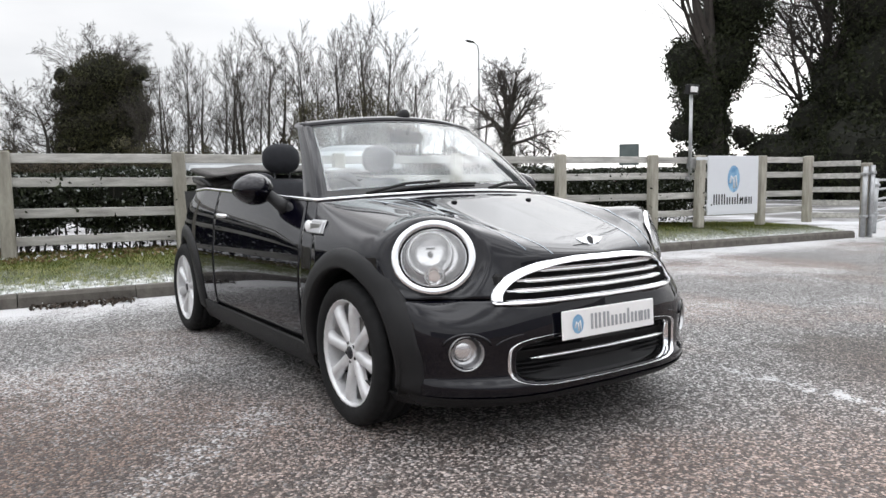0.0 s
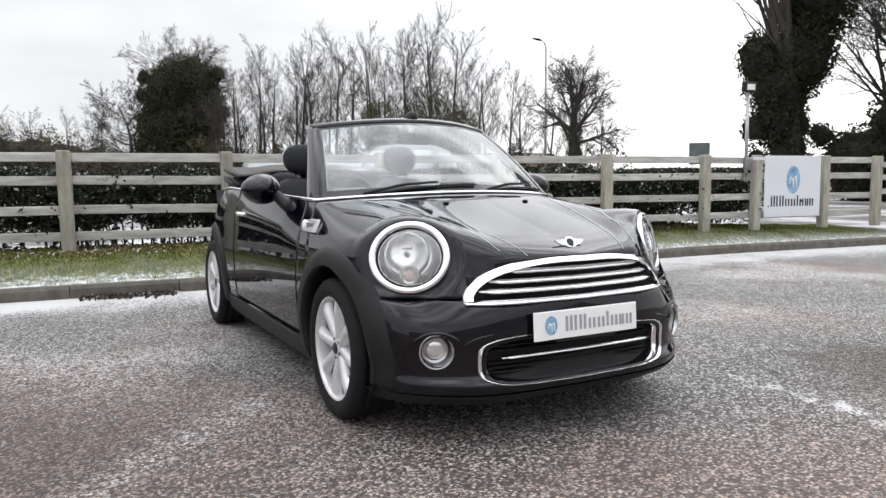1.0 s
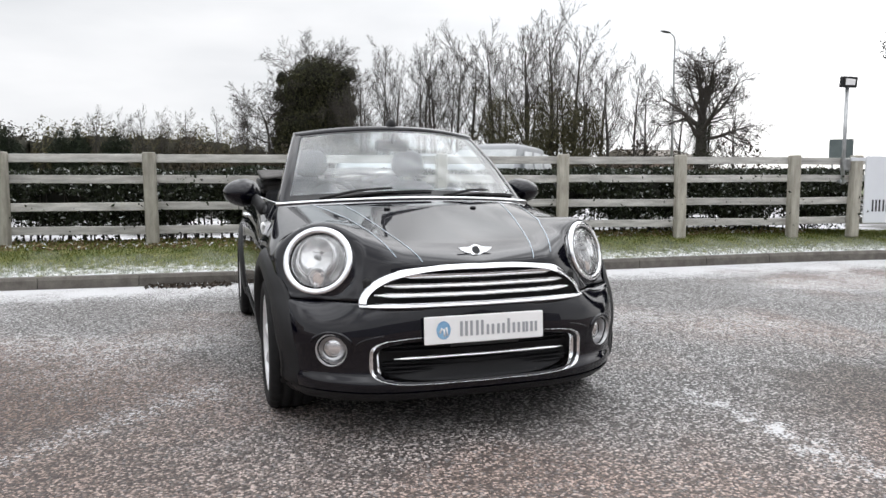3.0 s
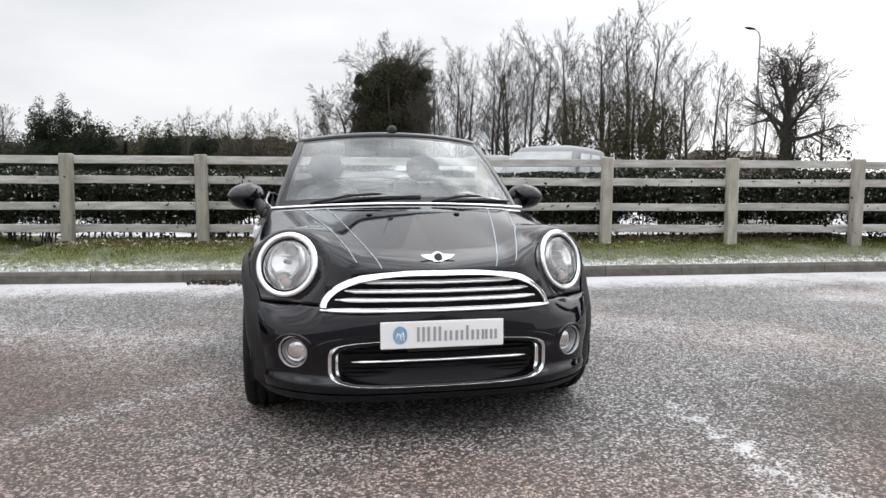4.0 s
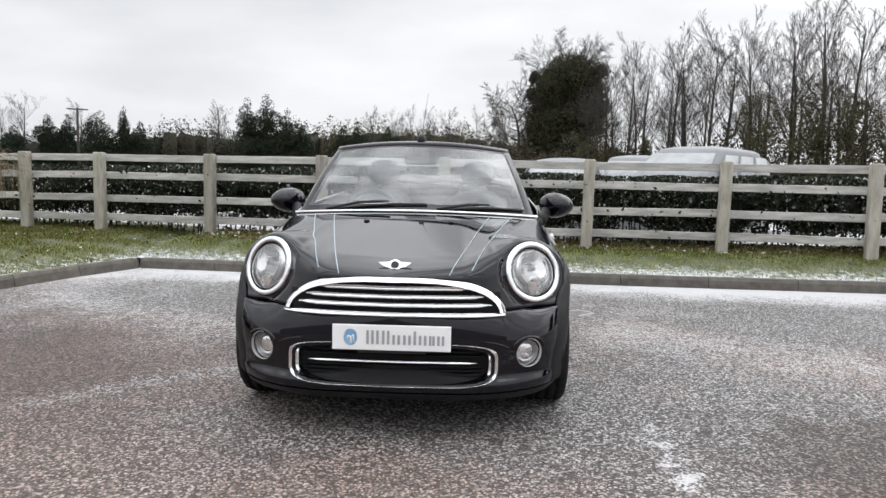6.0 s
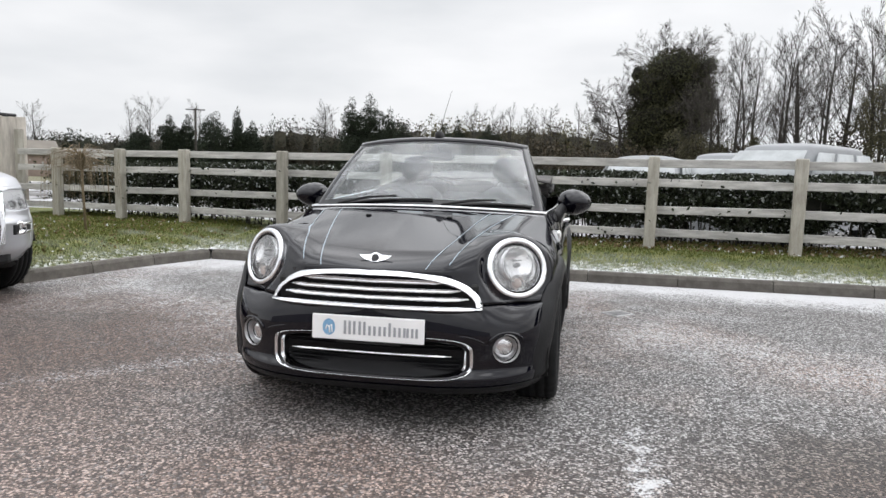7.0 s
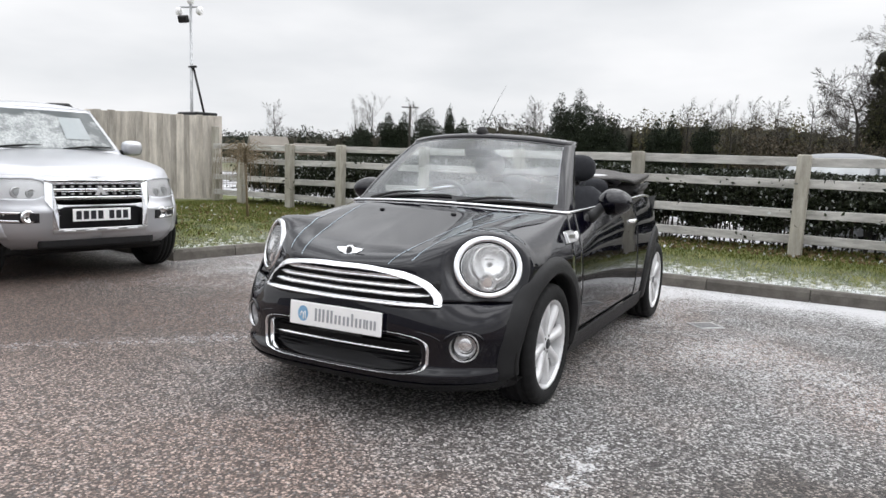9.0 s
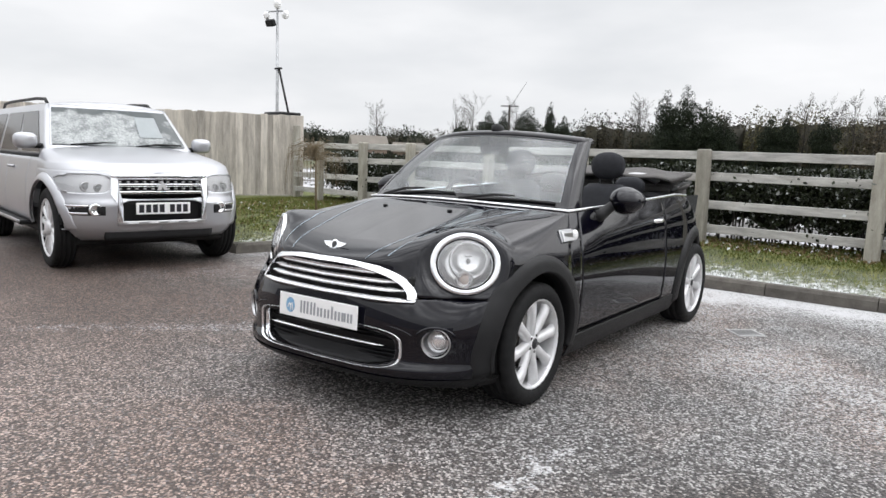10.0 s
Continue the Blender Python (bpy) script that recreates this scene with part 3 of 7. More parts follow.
def surf(a, q):
    """The outer skin: a runs from the middle of the nose (0) round the corner (1), along the side (2) to the middle of the tail (3), negative on the other side; q is the height up to 0.72, then 0.72 plus the way up over the shoulder."""
    sg = -1 if a < 0 else 1
    a = abs(a)
    z = min(q, 0.72)
    s = max(0.0, q - 0.72)
    w = W_AT(z)
    if a <= 1:
        fx, fy = plan_at(z)
        x, y = fx(a), fy(a)
        if s > 0:
            ex = 0.712 * x / 0.825
            ey = 0.935 + 0.235 * (ex / 0.712) ** 2.3
            ez = 0.957 - 0.032 * (ex / 0.712) ** 2
            x, y = x + (ex - x) * s, y + (ey - y) * s
            z = 0.72 + (ez - 0.72) * rise(a, s)
            edge = 0.37 + 0.20 * y - x
            z += 0.007 * (0.5 + 0.5 * math.tanh(edge / 0.022)) * min(1, s * 5) * min(1, (1 - s) * 6)
    elif a <= 2:
        y = 1.0 + 1.75 * (a - 1)
        x = w
        if s > 0:
            sh = 0.17 * max(0.0, 1 - (y - 1) / 0.6)
            z = 0.72 + (ZB(y) - 0.72) * rise(a, s)
            x, y = x + (XB(y) - x) * s, y + sh * s
    else:
        th = (a - 2) * math.pi / 2
        n = 3.6
        cx, sx = max(0, math.cos(th)) ** (2 / n), math.sin(th) ** (2 / n)
        x, y = w * cx, 2.75 + (YR_AT(z) - 2.75) * sx
        if s > 0:
            ex, ey = 0.775 * cx, 2.75 + 0.62 * sx
            ez = 0.982 - 0.03 * sx
            x, y = x + (ex - x) * s, y + (ey - y) * s
            z = 0.72 + (ez - 0.72) * s ** 0.55
    return Vector((sg * x, y, z))


def bisect(f, target, lo, hi):
    """Where a rising function reaches a value."""
    for _ in range(26):
        m = (lo + hi) / 2
        if f(m) < target:
            lo = m
        else:
            hi = m
    return (lo + hi) / 2


def front_y(x, z):
    fx, fy = plan_at(min(z, 0.72))
    return fy(bisect(fx, abs(x), 0.0, 1.0))


def half_width(y, z):
    """Skin half width at a station and height."""
    zz = min(z, 0.72)
    w = W_AT(zz)
    if y < 1.0:
        fx, fy = plan_at(zz)
        w = fx(bisect(fy, y, 0.0, 1.0))
    elif y > 2.75:
        w *= max(0.0, 1 - min(1, (y - 2.75) / (YR_AT(zz) - 2.75)) ** 3.6) ** (1 / 3.6)
    if z > 0.72:
        s = bisect(lambda s_: rise(1.0 + max(0.0, y - 1.0) / 1.75, s_), (z - 0.72) / 0.21, 0, 1)
        w -= 0.10 * s
    return w


class Cut:
    """An opening seen along an axis: super-ellipse with half sizes ru and rv (up, down)."""
    def __init__(self, c, u, v, ru, rv, rd=None, e=2.0, side=0):
        self.c, self.u, self.v = Vector(c), Vector(u).normalized(), Vector(v).normalized()
        self.ru, self.rv, self.rd, self.e, self.side = ru, rv, rd or rv, e, side

    def r(self, p):
        if self.side and p.x * self.side < 0.3:
            return 9.0, None
        d = p - self.c
        if self.side == 0 and p.y > 0.75:
            return 9.0, None
        a, b = d.dot(self.u), d.dot(self.v)
        rv = self.rv if b > 0 else self.rd
        if self.side and rv > 0.5:
            return abs(a) / self.ru, self.u * a
        if self.e < 0:
            k = min(0.999, abs(a) / self.ru)
            lim = (rv * (1 - k ** 3.2) ** 0.6 if b > 0 else rv * (1 - k ** 6)) + 1e-4
            r = max(k, abs(b) / lim)
            return r, (self.v * b if abs(b) / lim > k else self.u * a)
        r = (abs(a / self.ru) ** self.e + abs(b / rv) ** self.e) ** (1 / self.e)
        return r, self.u * a + self.v * b

    def near(self, p):
        return (p - self.c).length < max(self.ru, self.rv, self.rd) + 0.35


def panel(name, a0, a1, q0, q1, na, nq, mat, parent, cuts=(), label="", solid=0.006, lift=0.0):
    nq1 = nq
    V, F = grid(lambda u, v: surf(a0 + (a1 - a0) * u, q0 + (q1 - q0) * v), na, nq1)
    if lift:
        V = [v + Vector((math.copysign(lift, v.x), 0, 0)) for v in V]
    for seat_ in seats:
        V = [seated(v, *seat_) for v in V]
    for c in cuts:
        rr = [c.r(v) if c.near(v) else (9.0, None) for v in V]
        F = [f for f in F if not all(rr[i][0] < 1 for i in f)]
        V = [v if r >= 1 or r < 1e-6 else v + w * (1 / r - 1) for v, (r, w) in zip(V, rr)]
        if c.side == 0:
            V = [Vector((v.x, front_y(v.x, v.z), v.z)) if r < 1 and v.z < 0.718 and abs(v.x) < 0.6 else v for v, (r, w) in zip(V, rr)]
    used = sorted({i for f in F for i in f})
    ix = {k: i for i, k in enumerate(used)}
    V, F = [V[k] for k in used], [tuple(ix[i] for i in f) for f in F]
    return mesh_ob(name, outward((V, F), (0, (max(0.9, min(2.7, sum(v.y for v in V) / len(V)))), 0.35)), mat, parent, label, solid=solid)


HL = Vector((0.630, 0.310, 0.720))                       # headlamp centre
HL_N = Vector((0.578, -0.776, 0.252)).normalized()          # where it looks
HL_U = HL_N.cross(Vector((0, 0, 1))).normalized() * -1
HL_V = HL_U.cross(HL_N).normalized() * (1 if HL_U.cross(HL_N).z > 0 else -1)
FOG = Vector((0.608, 0.122, 0.377))
WHEELS_Y = (0.688, 3.156)
WR = 0.305


def flip(v):
    return Vector((-v.x, v.y, v.z))


def seated(p, c, n, u, v, ru, rv):
    """Draws the skin round a lamp on to the lamp's own plane."""
    d = p - c
    if d.length > 0.4:
        return p
    r = math.hypot(d.dot(u) / ru, d.dot(v) / rv)
    if r < 1e-6:
        return p - n * (d.dot(n) + 0.004)
    reach = 1.36 + 0.22 * max(0.0, min(1.0, 0.35 + 0.6 * d.dot(u) / ru / r + 0.5 * d.dot(v) / rv / r))
    if r > reach:
        return p
    t = min(1.0, (reach - r) / (reach - 1.02))
    return p - n * (d.dot(n) + 0.004) * (t * t * (3 - 2 * t))


seats = []
for sgn in (1, -1):
    f_ = (lambda q: q) if sgn > 0 else flip
    seats.append((f_(HL), f_(HL_N), f_(HL_U), f_(HL_V), 0.161, 0.143))

cuts = [Cut((0, 0, 0.552), (1, 0, 0), (0, 0, 1), 0.480, 0.161, 0.010, e=-1),
        Cut((0, 0, 0.330), (1, 0, 0), (0, 0, 1), 0.440, 0.085, 0.080, e=4.5)]
for sgn in (1, -1):
    c = HL if sgn > 0 else flip(HL)
    u, v = (HL_U, HL_V) if sgn > 0 else (flip(HL_U), flip(HL_V))
    cuts.append(Cut(c, u, v, 0.148, 0.131, side=sgn))
    f = FOG if sgn > 0 else flip(FOG)
    cuts.append(Cut(f, (0.93 * sgn, 0.36, 0), (0, 0, 1), 0.062, 0.058, side=sgn))
    for wy in WHEELS_Y:
        cuts.append(Cut((0.8 * sgn, wy, WR), (0, 1, 0), (0, 0, 1), 0.375, 0.385, 0.6, side=sgn))

bonnet = panel("bonnet", -1, 1, 0.571, 1.72, 220, 90, PAINT, car, cuts)
panel("front_bumper", -1, 1, 0.155, 0.565, 220, 46, PAINT, car, cuts)
for sgn in (1, -1):
    k = lambda y: sgn * (1 + (y - 1.0) / 1.75)
    panel("side_scuttle_panel", sgn * 1.002, k(1.125), 0.26, 1.72, 8, 50, PAINT, car, cuts)
    door = panel("door", k(1.132), k(2.46), 0.285, 1.72, 60, 44, PAINT, car, cuts)
    panel("rear_quarter", k(2.467), sgn * 2.45, 0.26, 1.72, 50, 50, PAINT, car, cuts)
    panel("sill", k(1.0), k(2.80), 0.155, 0.275, 50, 8, CLAD, car, cuts, "matt black sill cladding", lift=0.006)
    # door handle
    hy, hz = 2.33, 0.825
    p0 = Vector((sgn * half_width(hy, hz), hy, hz))
    hg = outward(tube([p0 + Vector((sgn * o, d, dz)) for o, d, dz in ((0.002, -0.085, 0), (0.028, -0.06, 0.002), (0.036, 0, 0.003), (0.030, 0.06, 0.003), (0.004, 0.085, 0))], [0.010, 0.013, 0.014, 0.014, 0.010], 10), p0)
    mesh_ob("door_handle", hg, CHROME, door, "chrome door handle")
    mesh_ob("handle_recess", moved(ball(0.010, 0.05, 0.028), Matrix.Translation(p0 + Vector((sgn * 0.001, -0.01, -0.004)))), DARK, door)
panel("tail_panel", 2.456, 3.0, 0.155, 1.72, 50, 50, PAINT, car, cuts)
panel("tail_panel", -2.456, -3.0, 0.155, 1.72, 50, 50, PAINT, car, cuts)

# dark tub and underside
mesh_ob("underside", join(box(1.30, 2.9, 0.12, 0.02, (0, 1.9, 0.22)), box(1.1, 0.5, 0.05, 0.01, (0, 0.42, 0.20)), box(1.0, 0.4, 0.05, 0.01, (0, 3.4, 0.25))), DARK, car, smooth=False)
mesh_ob("engine_bay", join(box(0.98, 0.62, 0.44, 0.02, (0, 0.62, 0.46)), box(0.95, 0.04, 0.40, 0.01, (0, 0.145, 0.46))), DARK, car, smooth=False)


def tub(u, v):
    """Inner lining from one sill over the floor to the other."""
    y = 1.12 + 2.26 * v
    t = u * 2 - 1
    x = (XB(y) - 0.025) * max(-1, min(1, t * 1.6))
    lift_ = max(0.0, (abs(t) - 0.55) / 0.45)
    return (x * (1 - 0.06 * (1 - lift_)), y, 0.30 + (ZB(y) - 0.012 - 0.30) * lift_)


mesh_ob("cabin_lining", grid(tub, 30, 20), TRIM, car)
for by in (1.10, 3.40):
    mesh_ob("bulkhead", box(1.36, 0.03, 0.58, 0.01, (0, by, 0.60)), DARK, car, smooth=False)

# arch cladding
for sgn in (1, -1):
    for wy, front in zip(WHEELS_Y, (True, False)):
        def arch(u, v):
            ang = radians(-14 + 208 * u)
            r_in, r_out = 0.345, 0.432 + 0.015 * abs(math.cos(ang)) ** 2
            if v < 0.34:
                r, depth = r_in, -0.07 * (1 - v / 0.34)
            else:
                t = (v - 0.34) / 0.66
                r, depth = r_in + (r_out - r_in) * t, 0.022 * (1 - t ** 4) - 0.002
            y, z = wy + r * math.cos(ang), WR + 0.01 + r * math.sin(ang)
            z = max(0.20, z)
            w = half_width(y, z)
            return (sgn * (w + depth), y, z)
        mesh_ob("wheel_arch_trim", outward(grid(arch, 60, 16), (0, wy, 0.3)), CLAD, car, "matt black wheel arch trim", solid=0.004)
        liner = lathe([(0.05, sgn * 0.50), (0.37, sgn * 0.50), (0.378, sgn * 0.62), (0.375, sgn * 0.79)], 40)
        mesh_ob("wheel_well", moved(([(v[0], v[1], max(v[2], -0.10)) for v in liner[0]], liner[1]), pose(0, wy, WR)), DARK, car)

# ---- wheels ----
def tyre_geo():
    pr = [(0.218, -0.085), (0.228, -0.098), (0.26, -0.104), (0.285, -0.098), (0.298, -0.088), (0.304, -0.07)]
    for g in (-0.045, 0.0, 0.045):
        pr += [(0.305, g - 0.008), (0.297, g - 0.005), (0.297, g + 0.005), (0.305, g + 0.008)]
    pr += [(0.304, 0.07), (0.298, 0.088), (0.285, 0.098), (0.26, 0.104), (0.228, 0.098), (0.218, 0.085)]
    V, F = lathe(pr, 96)
    # shoulder blocks
    V = [Vector((v[0], v[1] * 0.982, v[2] * 0.982)) if 0.05 < abs(v[0]) < 0.092 and i % 96 % 3 == 0 else Vector(v) for i, v in enumerate(V)]
    return V, F


def rim_geo():
    """Barrel, lip and disc behind the spokes; outer face towards +x."""
    return lathe([(0.228, 0.086), (0.2245, 0.093), (0.216, 0.091), (0.211, 0.078)], 72)


def spoke_geo():
    V, F = [], []
    rs = [0.030, 0.06, 0.11, 0.16, 0.196, 0.212]
    hw = [0.021, 0.022, 0.0205, 0.0205, 0.025, 0.036]
    xo = [0.070, 0.072, 0.078, 0.083, 0.082, 0.074]
    for r, w, x in zip(rs, hw, xo):
        V += [(x - 0.03, -w * 1.15, r), (x - 0.004, -w, r), (x + 0.004, -w * 0.45, r), (x + 0.004, w * 0.45, r), (x - 0.004, w, r), (x - 0.03, w * 1.15, r)]
    for i in range(len(rs) - 1):
        for k in range(5):
            F.append((i * 6 + k, i * 6 + k + 1, i * 6 + 7 + k, i * 6 + 6 + k))
    return outward((V, F), (-0.2, 0, 0.1))


TREAD = material("brake_disc", (0.20, 0.19, 0.18), 0.4, metal=0.8)


def make_wheel(x, y, sgn, turn):
    base = new("wheel")
    base.parent = car
    base.matrix_local = pose(x, y, WR, turn, 0, 0) @ (Matrix.Identity(4) if sgn > 0 else Matrix.Rotation(math.pi, 4, "Z"))
    mesh_ob("tyre", tyre_geo(), RUBBER, base, "black low-profile tyre")
    rim = mesh_ob("rim", rim_geo(), ALLOY, base, "silver eight-spoke alloy rim")
    mesh_ob("barrel", lathe([(0.211, 0.078), (0.203, 0.03), (0.197, -0.02), (0.195, -0.08)], 48), ALLOY, rim)
    sp = spoke_geo()
    first = None
    for k in range(8):
        o = mesh_ob("spoke", sp, ALLOY, rim) if first is None else new("spoke", first)
        first = first or o.data
        o.parent = rim
        o.matrix_local = Matrix.Rotation(math.tau * k / 8, 4, "X")
    mesh_ob("hub", lathe([(0.0, 0.078), (0.03, 0.078), (0.046, 0.073), (0.058, 0.062), (0.058, 0.02)], 32), ALLOY, rim)
    mesh_ob("centre_cap", lathe([(0.0, 0.084), (0.022, 0.083), (0.027, 0.079), (0.027, 0.07)], 24), BLACK_PRINT, rim, "black centre cap")
    for k in range(5):
        mesh_ob("wheel_bolt", moved(lathe([(0, 0.076), (0.008, 0.076), (0.008, 0.06)], 8), Matrix.Rotation(math.tau * (k + 0.5) / 5, 4, "X") @ Matrix.Translation((0, 0, 0.040))), DARK, rim)
    mesh_ob("brake_disc", lathe([(0.02, 0.02), (0.14, 0.02), (0.14, 0.0), (0.02, 0.0)], 40), TREAD, base)
    mesh_ob("wheel_back", lathe([(0.0, -0.07), (0.195, -0.07)], 24), DARK, base)
    return base


for sgn in (1, -1):
    for wy, wx, tr in zip(WHEELS_Y, (0.728, 0.742), (8, 30)):
        make_wheel(sgn * wx, wy, sgn, tr)

# ---- car: nose ----
def hood_at(x, y):
    """The bonnet's skin above the plan point (x, y), y forward of the screen."""
    def at_a(a):
        lo, hi = 0.0, 1.0
        for _ in range(24):
            m = (lo + hi) / 2
            if surf(a, 0.72 + m).y < y:
                lo = m
            else:
                hi = m
        return surf(a, 0.72 + lo)
    lo, hi = 0.0, 0.95
    for _ in range(24):
        m = (lo + hi) / 2
        if at_a(m).x < abs(x):
            lo = m
        else:
            hi = m
    p = at_a(lo)
    return Vector((math.copysign(p.x, x) if x else 0.0, y, p.z))


def d_outline(t, ru, up, dn, zc, e):
    """Point of a super-ellipse outline with unlike halves, t from 0 to 1."""
    a = math.tau * t
    c, s = math.cos(a), math.sin(a)
    if e < 0:
        # arched top over a nearly straight sill, meeting in corners
        x = ru * c
        k = abs(c)
        return x, zc + (up * (1 - k ** 3.2) ** 0.6 if s > 0 else -dn * (1 - k ** 6))
    x = ru * math.copysign(abs(c) ** (2 / e), c)
    z = (up if s > 0 else dn) * math.copysign(abs(s) ** (2 / e), s)
    return x, zc + z


def nose_bar(z, hw, hh, proud, depth=0.02, n=40, taper=0.6):
    """A bar across the nose, bowed with it."""
    V, F = [], []
    for k in range(n + 1):
        x = hw * (2 * k / n - 1)
        e = hh * (1 if abs(x) < hw * 0.93 else taper)
        y = front_y(x, z) - proud
        V += [(x, y + depth, z - e), (x, y + 0.2 * hh, z - e), (x, y, z - e * 0.7), (x, y + 0.7 * hh, z + e * 0.15), (x, y + 1.8 * hh, z + e), (x, y + depth, z + e)]
    for k in range(n):
        for j in range(5):
            F.append((k * 6 + j, k * 6 + 6 + j, k * 6 + 7 + j, k * 6 + j + 1))
    F += [tuple(range(6)), tuple(reversed(range(n * 6, n * 6 + 6)))]
    return outward((V, F), (0, 0.6, z))


def backing(o_args, depth, n=48):
    V = [(0, front_y(0, o_args[3]) + depth, o_args[3])]
    for k in range(n):
        x, z = d_outline(k / n, *o_args)
        V.append((x, front_y(x, z) + depth, z))
    return outward((V, [(0, 1 + k, 1 + (k + 1) % n) for k in range(n)]), (0, 0.8, 0.5))


def grille_arch(o_args, i_args, n=96):
    """The flat-faced upper frame: an arch that leans back into the bonnet."""
    V, F = [], []
    for k in range(n + 1):
        t = 0.5 * k / n
        xo, zo = d_outline(t, *o_args)
        xi, zi = d_outline(t, *i_args)
        po = 0.008 - 0.024 * max(0.0, min(1.0, (zo - 0.69) / 0.03))
        for f, pr in ((0.0, -0.035), (0.0, po - 0.003), (0.05, po + 0.002), (0.90, 0.027), (1.0, 0.022), (1.0, -0.035)):
            x, z = xo + (xi - xo) * f, zo + (zi - zo) * f
            V.append((x, front_y(x, z) - pr, z))
    for k in range(n):
        for j in range(5):
            F.append((k * 6 + j, k * 6 + 6 + j, k * 6 + 7 + j, k * 6 + j + 1))
    F += [tuple(range(6)), tuple(reversed(range(n * 6, n * 6 + 6)))]
    return outward((V, F), (0, 0.6, 0.5))


grille = mesh_ob("grille", grille_arch((0.500, 0.165, 0.016, 0.561, -1), (0.472, 0.134, 0.003, 0.564, -1)), CHROME, car, "chrome-framed upper grille with three slats", bevel=0.002)
mesh_ob("grille_sill", nose_bar(0.5555, 0.500, 0.0085, 0.020, 0.05), CHROME, grille, "chrome strip along the foot of the grille")
mesh_ob("grille_backing", backing((0.488, 0.165, 0.012, 0.551, -1), 0.035), MESH, grille)
for z, hw in ((0.672, 0.330), (0.634, 0.398), (0.597, 0.436)):
    mesh_ob("grille_slat", nose_bar(z, hw, 0.0098, 0.004, 0.022), CHROME, grille)
def intake_frame(n=160):
    """A dished chrome frame: broad cheeks at the ends, a thin line above and below."""
    V, F = [], []
    for k in range(n):
        xo, zo = d_outline(k / n, 0.470, 0.097, 0.091, 0.332, 4.6)
        xi, zi = d_outline(k / n, 0.424, 0.090, 0.083, 0.332, 4.0)
        for f, pr in ((0.0, -0.02), (0.0, 0.003), (0.06, 0.006), (0.12, 0.004), (0.86, -0.012), (1.0, -0.026), (1.0, -0.055)):
            x, z = xo + (xi - xo) * f, zo + (zi - zo) * f
            V.append((x, front_y(x, z) - pr, z))
    for k in range(n):
        m = (k + 1) % n
        for j in range(6):
            F.append((k * 7 + j, m * 7 + j, m * 7 + j + 1, k * 7 + j + 1))
    return outward((V, F), (0, 0.6, 0.33))


lower = mesh_ob("lower_grille", intake_frame(), CHROME, car, "lower air intake with a thin chrome frame")
mesh_ob("intake_backing", backing((0.455, 0.095, 0.09, 0.332, 4.2), 0.055), MESH, lower)
mesh_ob("chrome_bar", nose_bar(0.345, 0.375, 0.0055, 0.002, taper=0.4), CHROME, lower)
for sgn in (1, -1):
    pts = []
    for k in range(15):
        x, z = d_outline(0.055 + 0.10 * k / 14, 0.535, 0.118, 0.118, 0.332, 4.2)
        pts.append((sgn * x, front_y(x, z) - 0.0005, z))
    mesh_ob("bumper_crease", tube(pts, [0.001] + [0.0035] * 13 + [0.001], 6), PAINT, car)
for z in (0.385, 0.366, 0.318, 0.300, 0.282):
    mesh_ob("intake_louvre", nose_bar(z, 0.41, 0.004, -0.040, 0.02), MESH, lower)
mesh_ob("chin_spoiler", outward(grid(lambda u, v: surf(-0.93 + 1.86 * u, 0.155 + 0.055 * v) + Vector((0, -0.006, 0)), 80, 5), (0, 0.7, 0.2)), CLAD, car, "matt black lower lip")

# badge: a ring with two plain wings
bp = hood_at(0, 0.115)
bm_ = Matrix.Translation(bp + Vector((0, -0.004, 0.006))) @ Matrix.Rotation(radians(58), 4, "X")


def wing(s):
    V, F = [], []
    for z in (0, 0.006):
        V += [(s * 0.020, 0.017, z), (s * 0.075, 0.013, z), (s * 0.062, 0.001, z), (s * 0.048, -0.008, z), (s * 0.022, -0.015, z)]
    F = [(0, 1, 2, 3, 4), (5, 6, 7, 8, 9)] + [(i, (i + 1) % 5, 5 + (i + 1) % 5, 5 + i) for i in range(5)]
    return outward((V, F), (s * 0.045, 0, 0.003))


badge = mesh_ob("badge", moved(join(wing(1), wing(-1), lathe([(0.027, 0.0), (0.027, 0.007), (0.019, 0.008), (0.016, 0.004)], 28, "z")), bm_), CHROME, car, "chrome winged round badge", smooth=False)
mesh_ob("badge_centre", moved(lathe([(0.0, 0.006), (0.017, 0.005)], 24, "z"), bm_), TRIM, badge)

# number plate with a dealer's name as plain blocks
def word_blocks(h, w, heights):
    """A word as plain upright bars, letter by letter: (height, width)."""
    k = w / (sum(b for _, b in heights) + 0.16 * (len(heights) - 1))
    x, G = -w / 2, []
    for a, b in heights:
        for q in ((0.0,) if b < 0.3 else (-0.30, 0.30) if b < 0.9 else (-0.36, 0.0, 0.36)):
            G.append(box(min(0.18, b) * k, 0.002, a * h, 0, (x + b * k * (0.5 + q), 0, a * h / 2 - h / 2)))
        x += (b + 0.16) * k
    return G


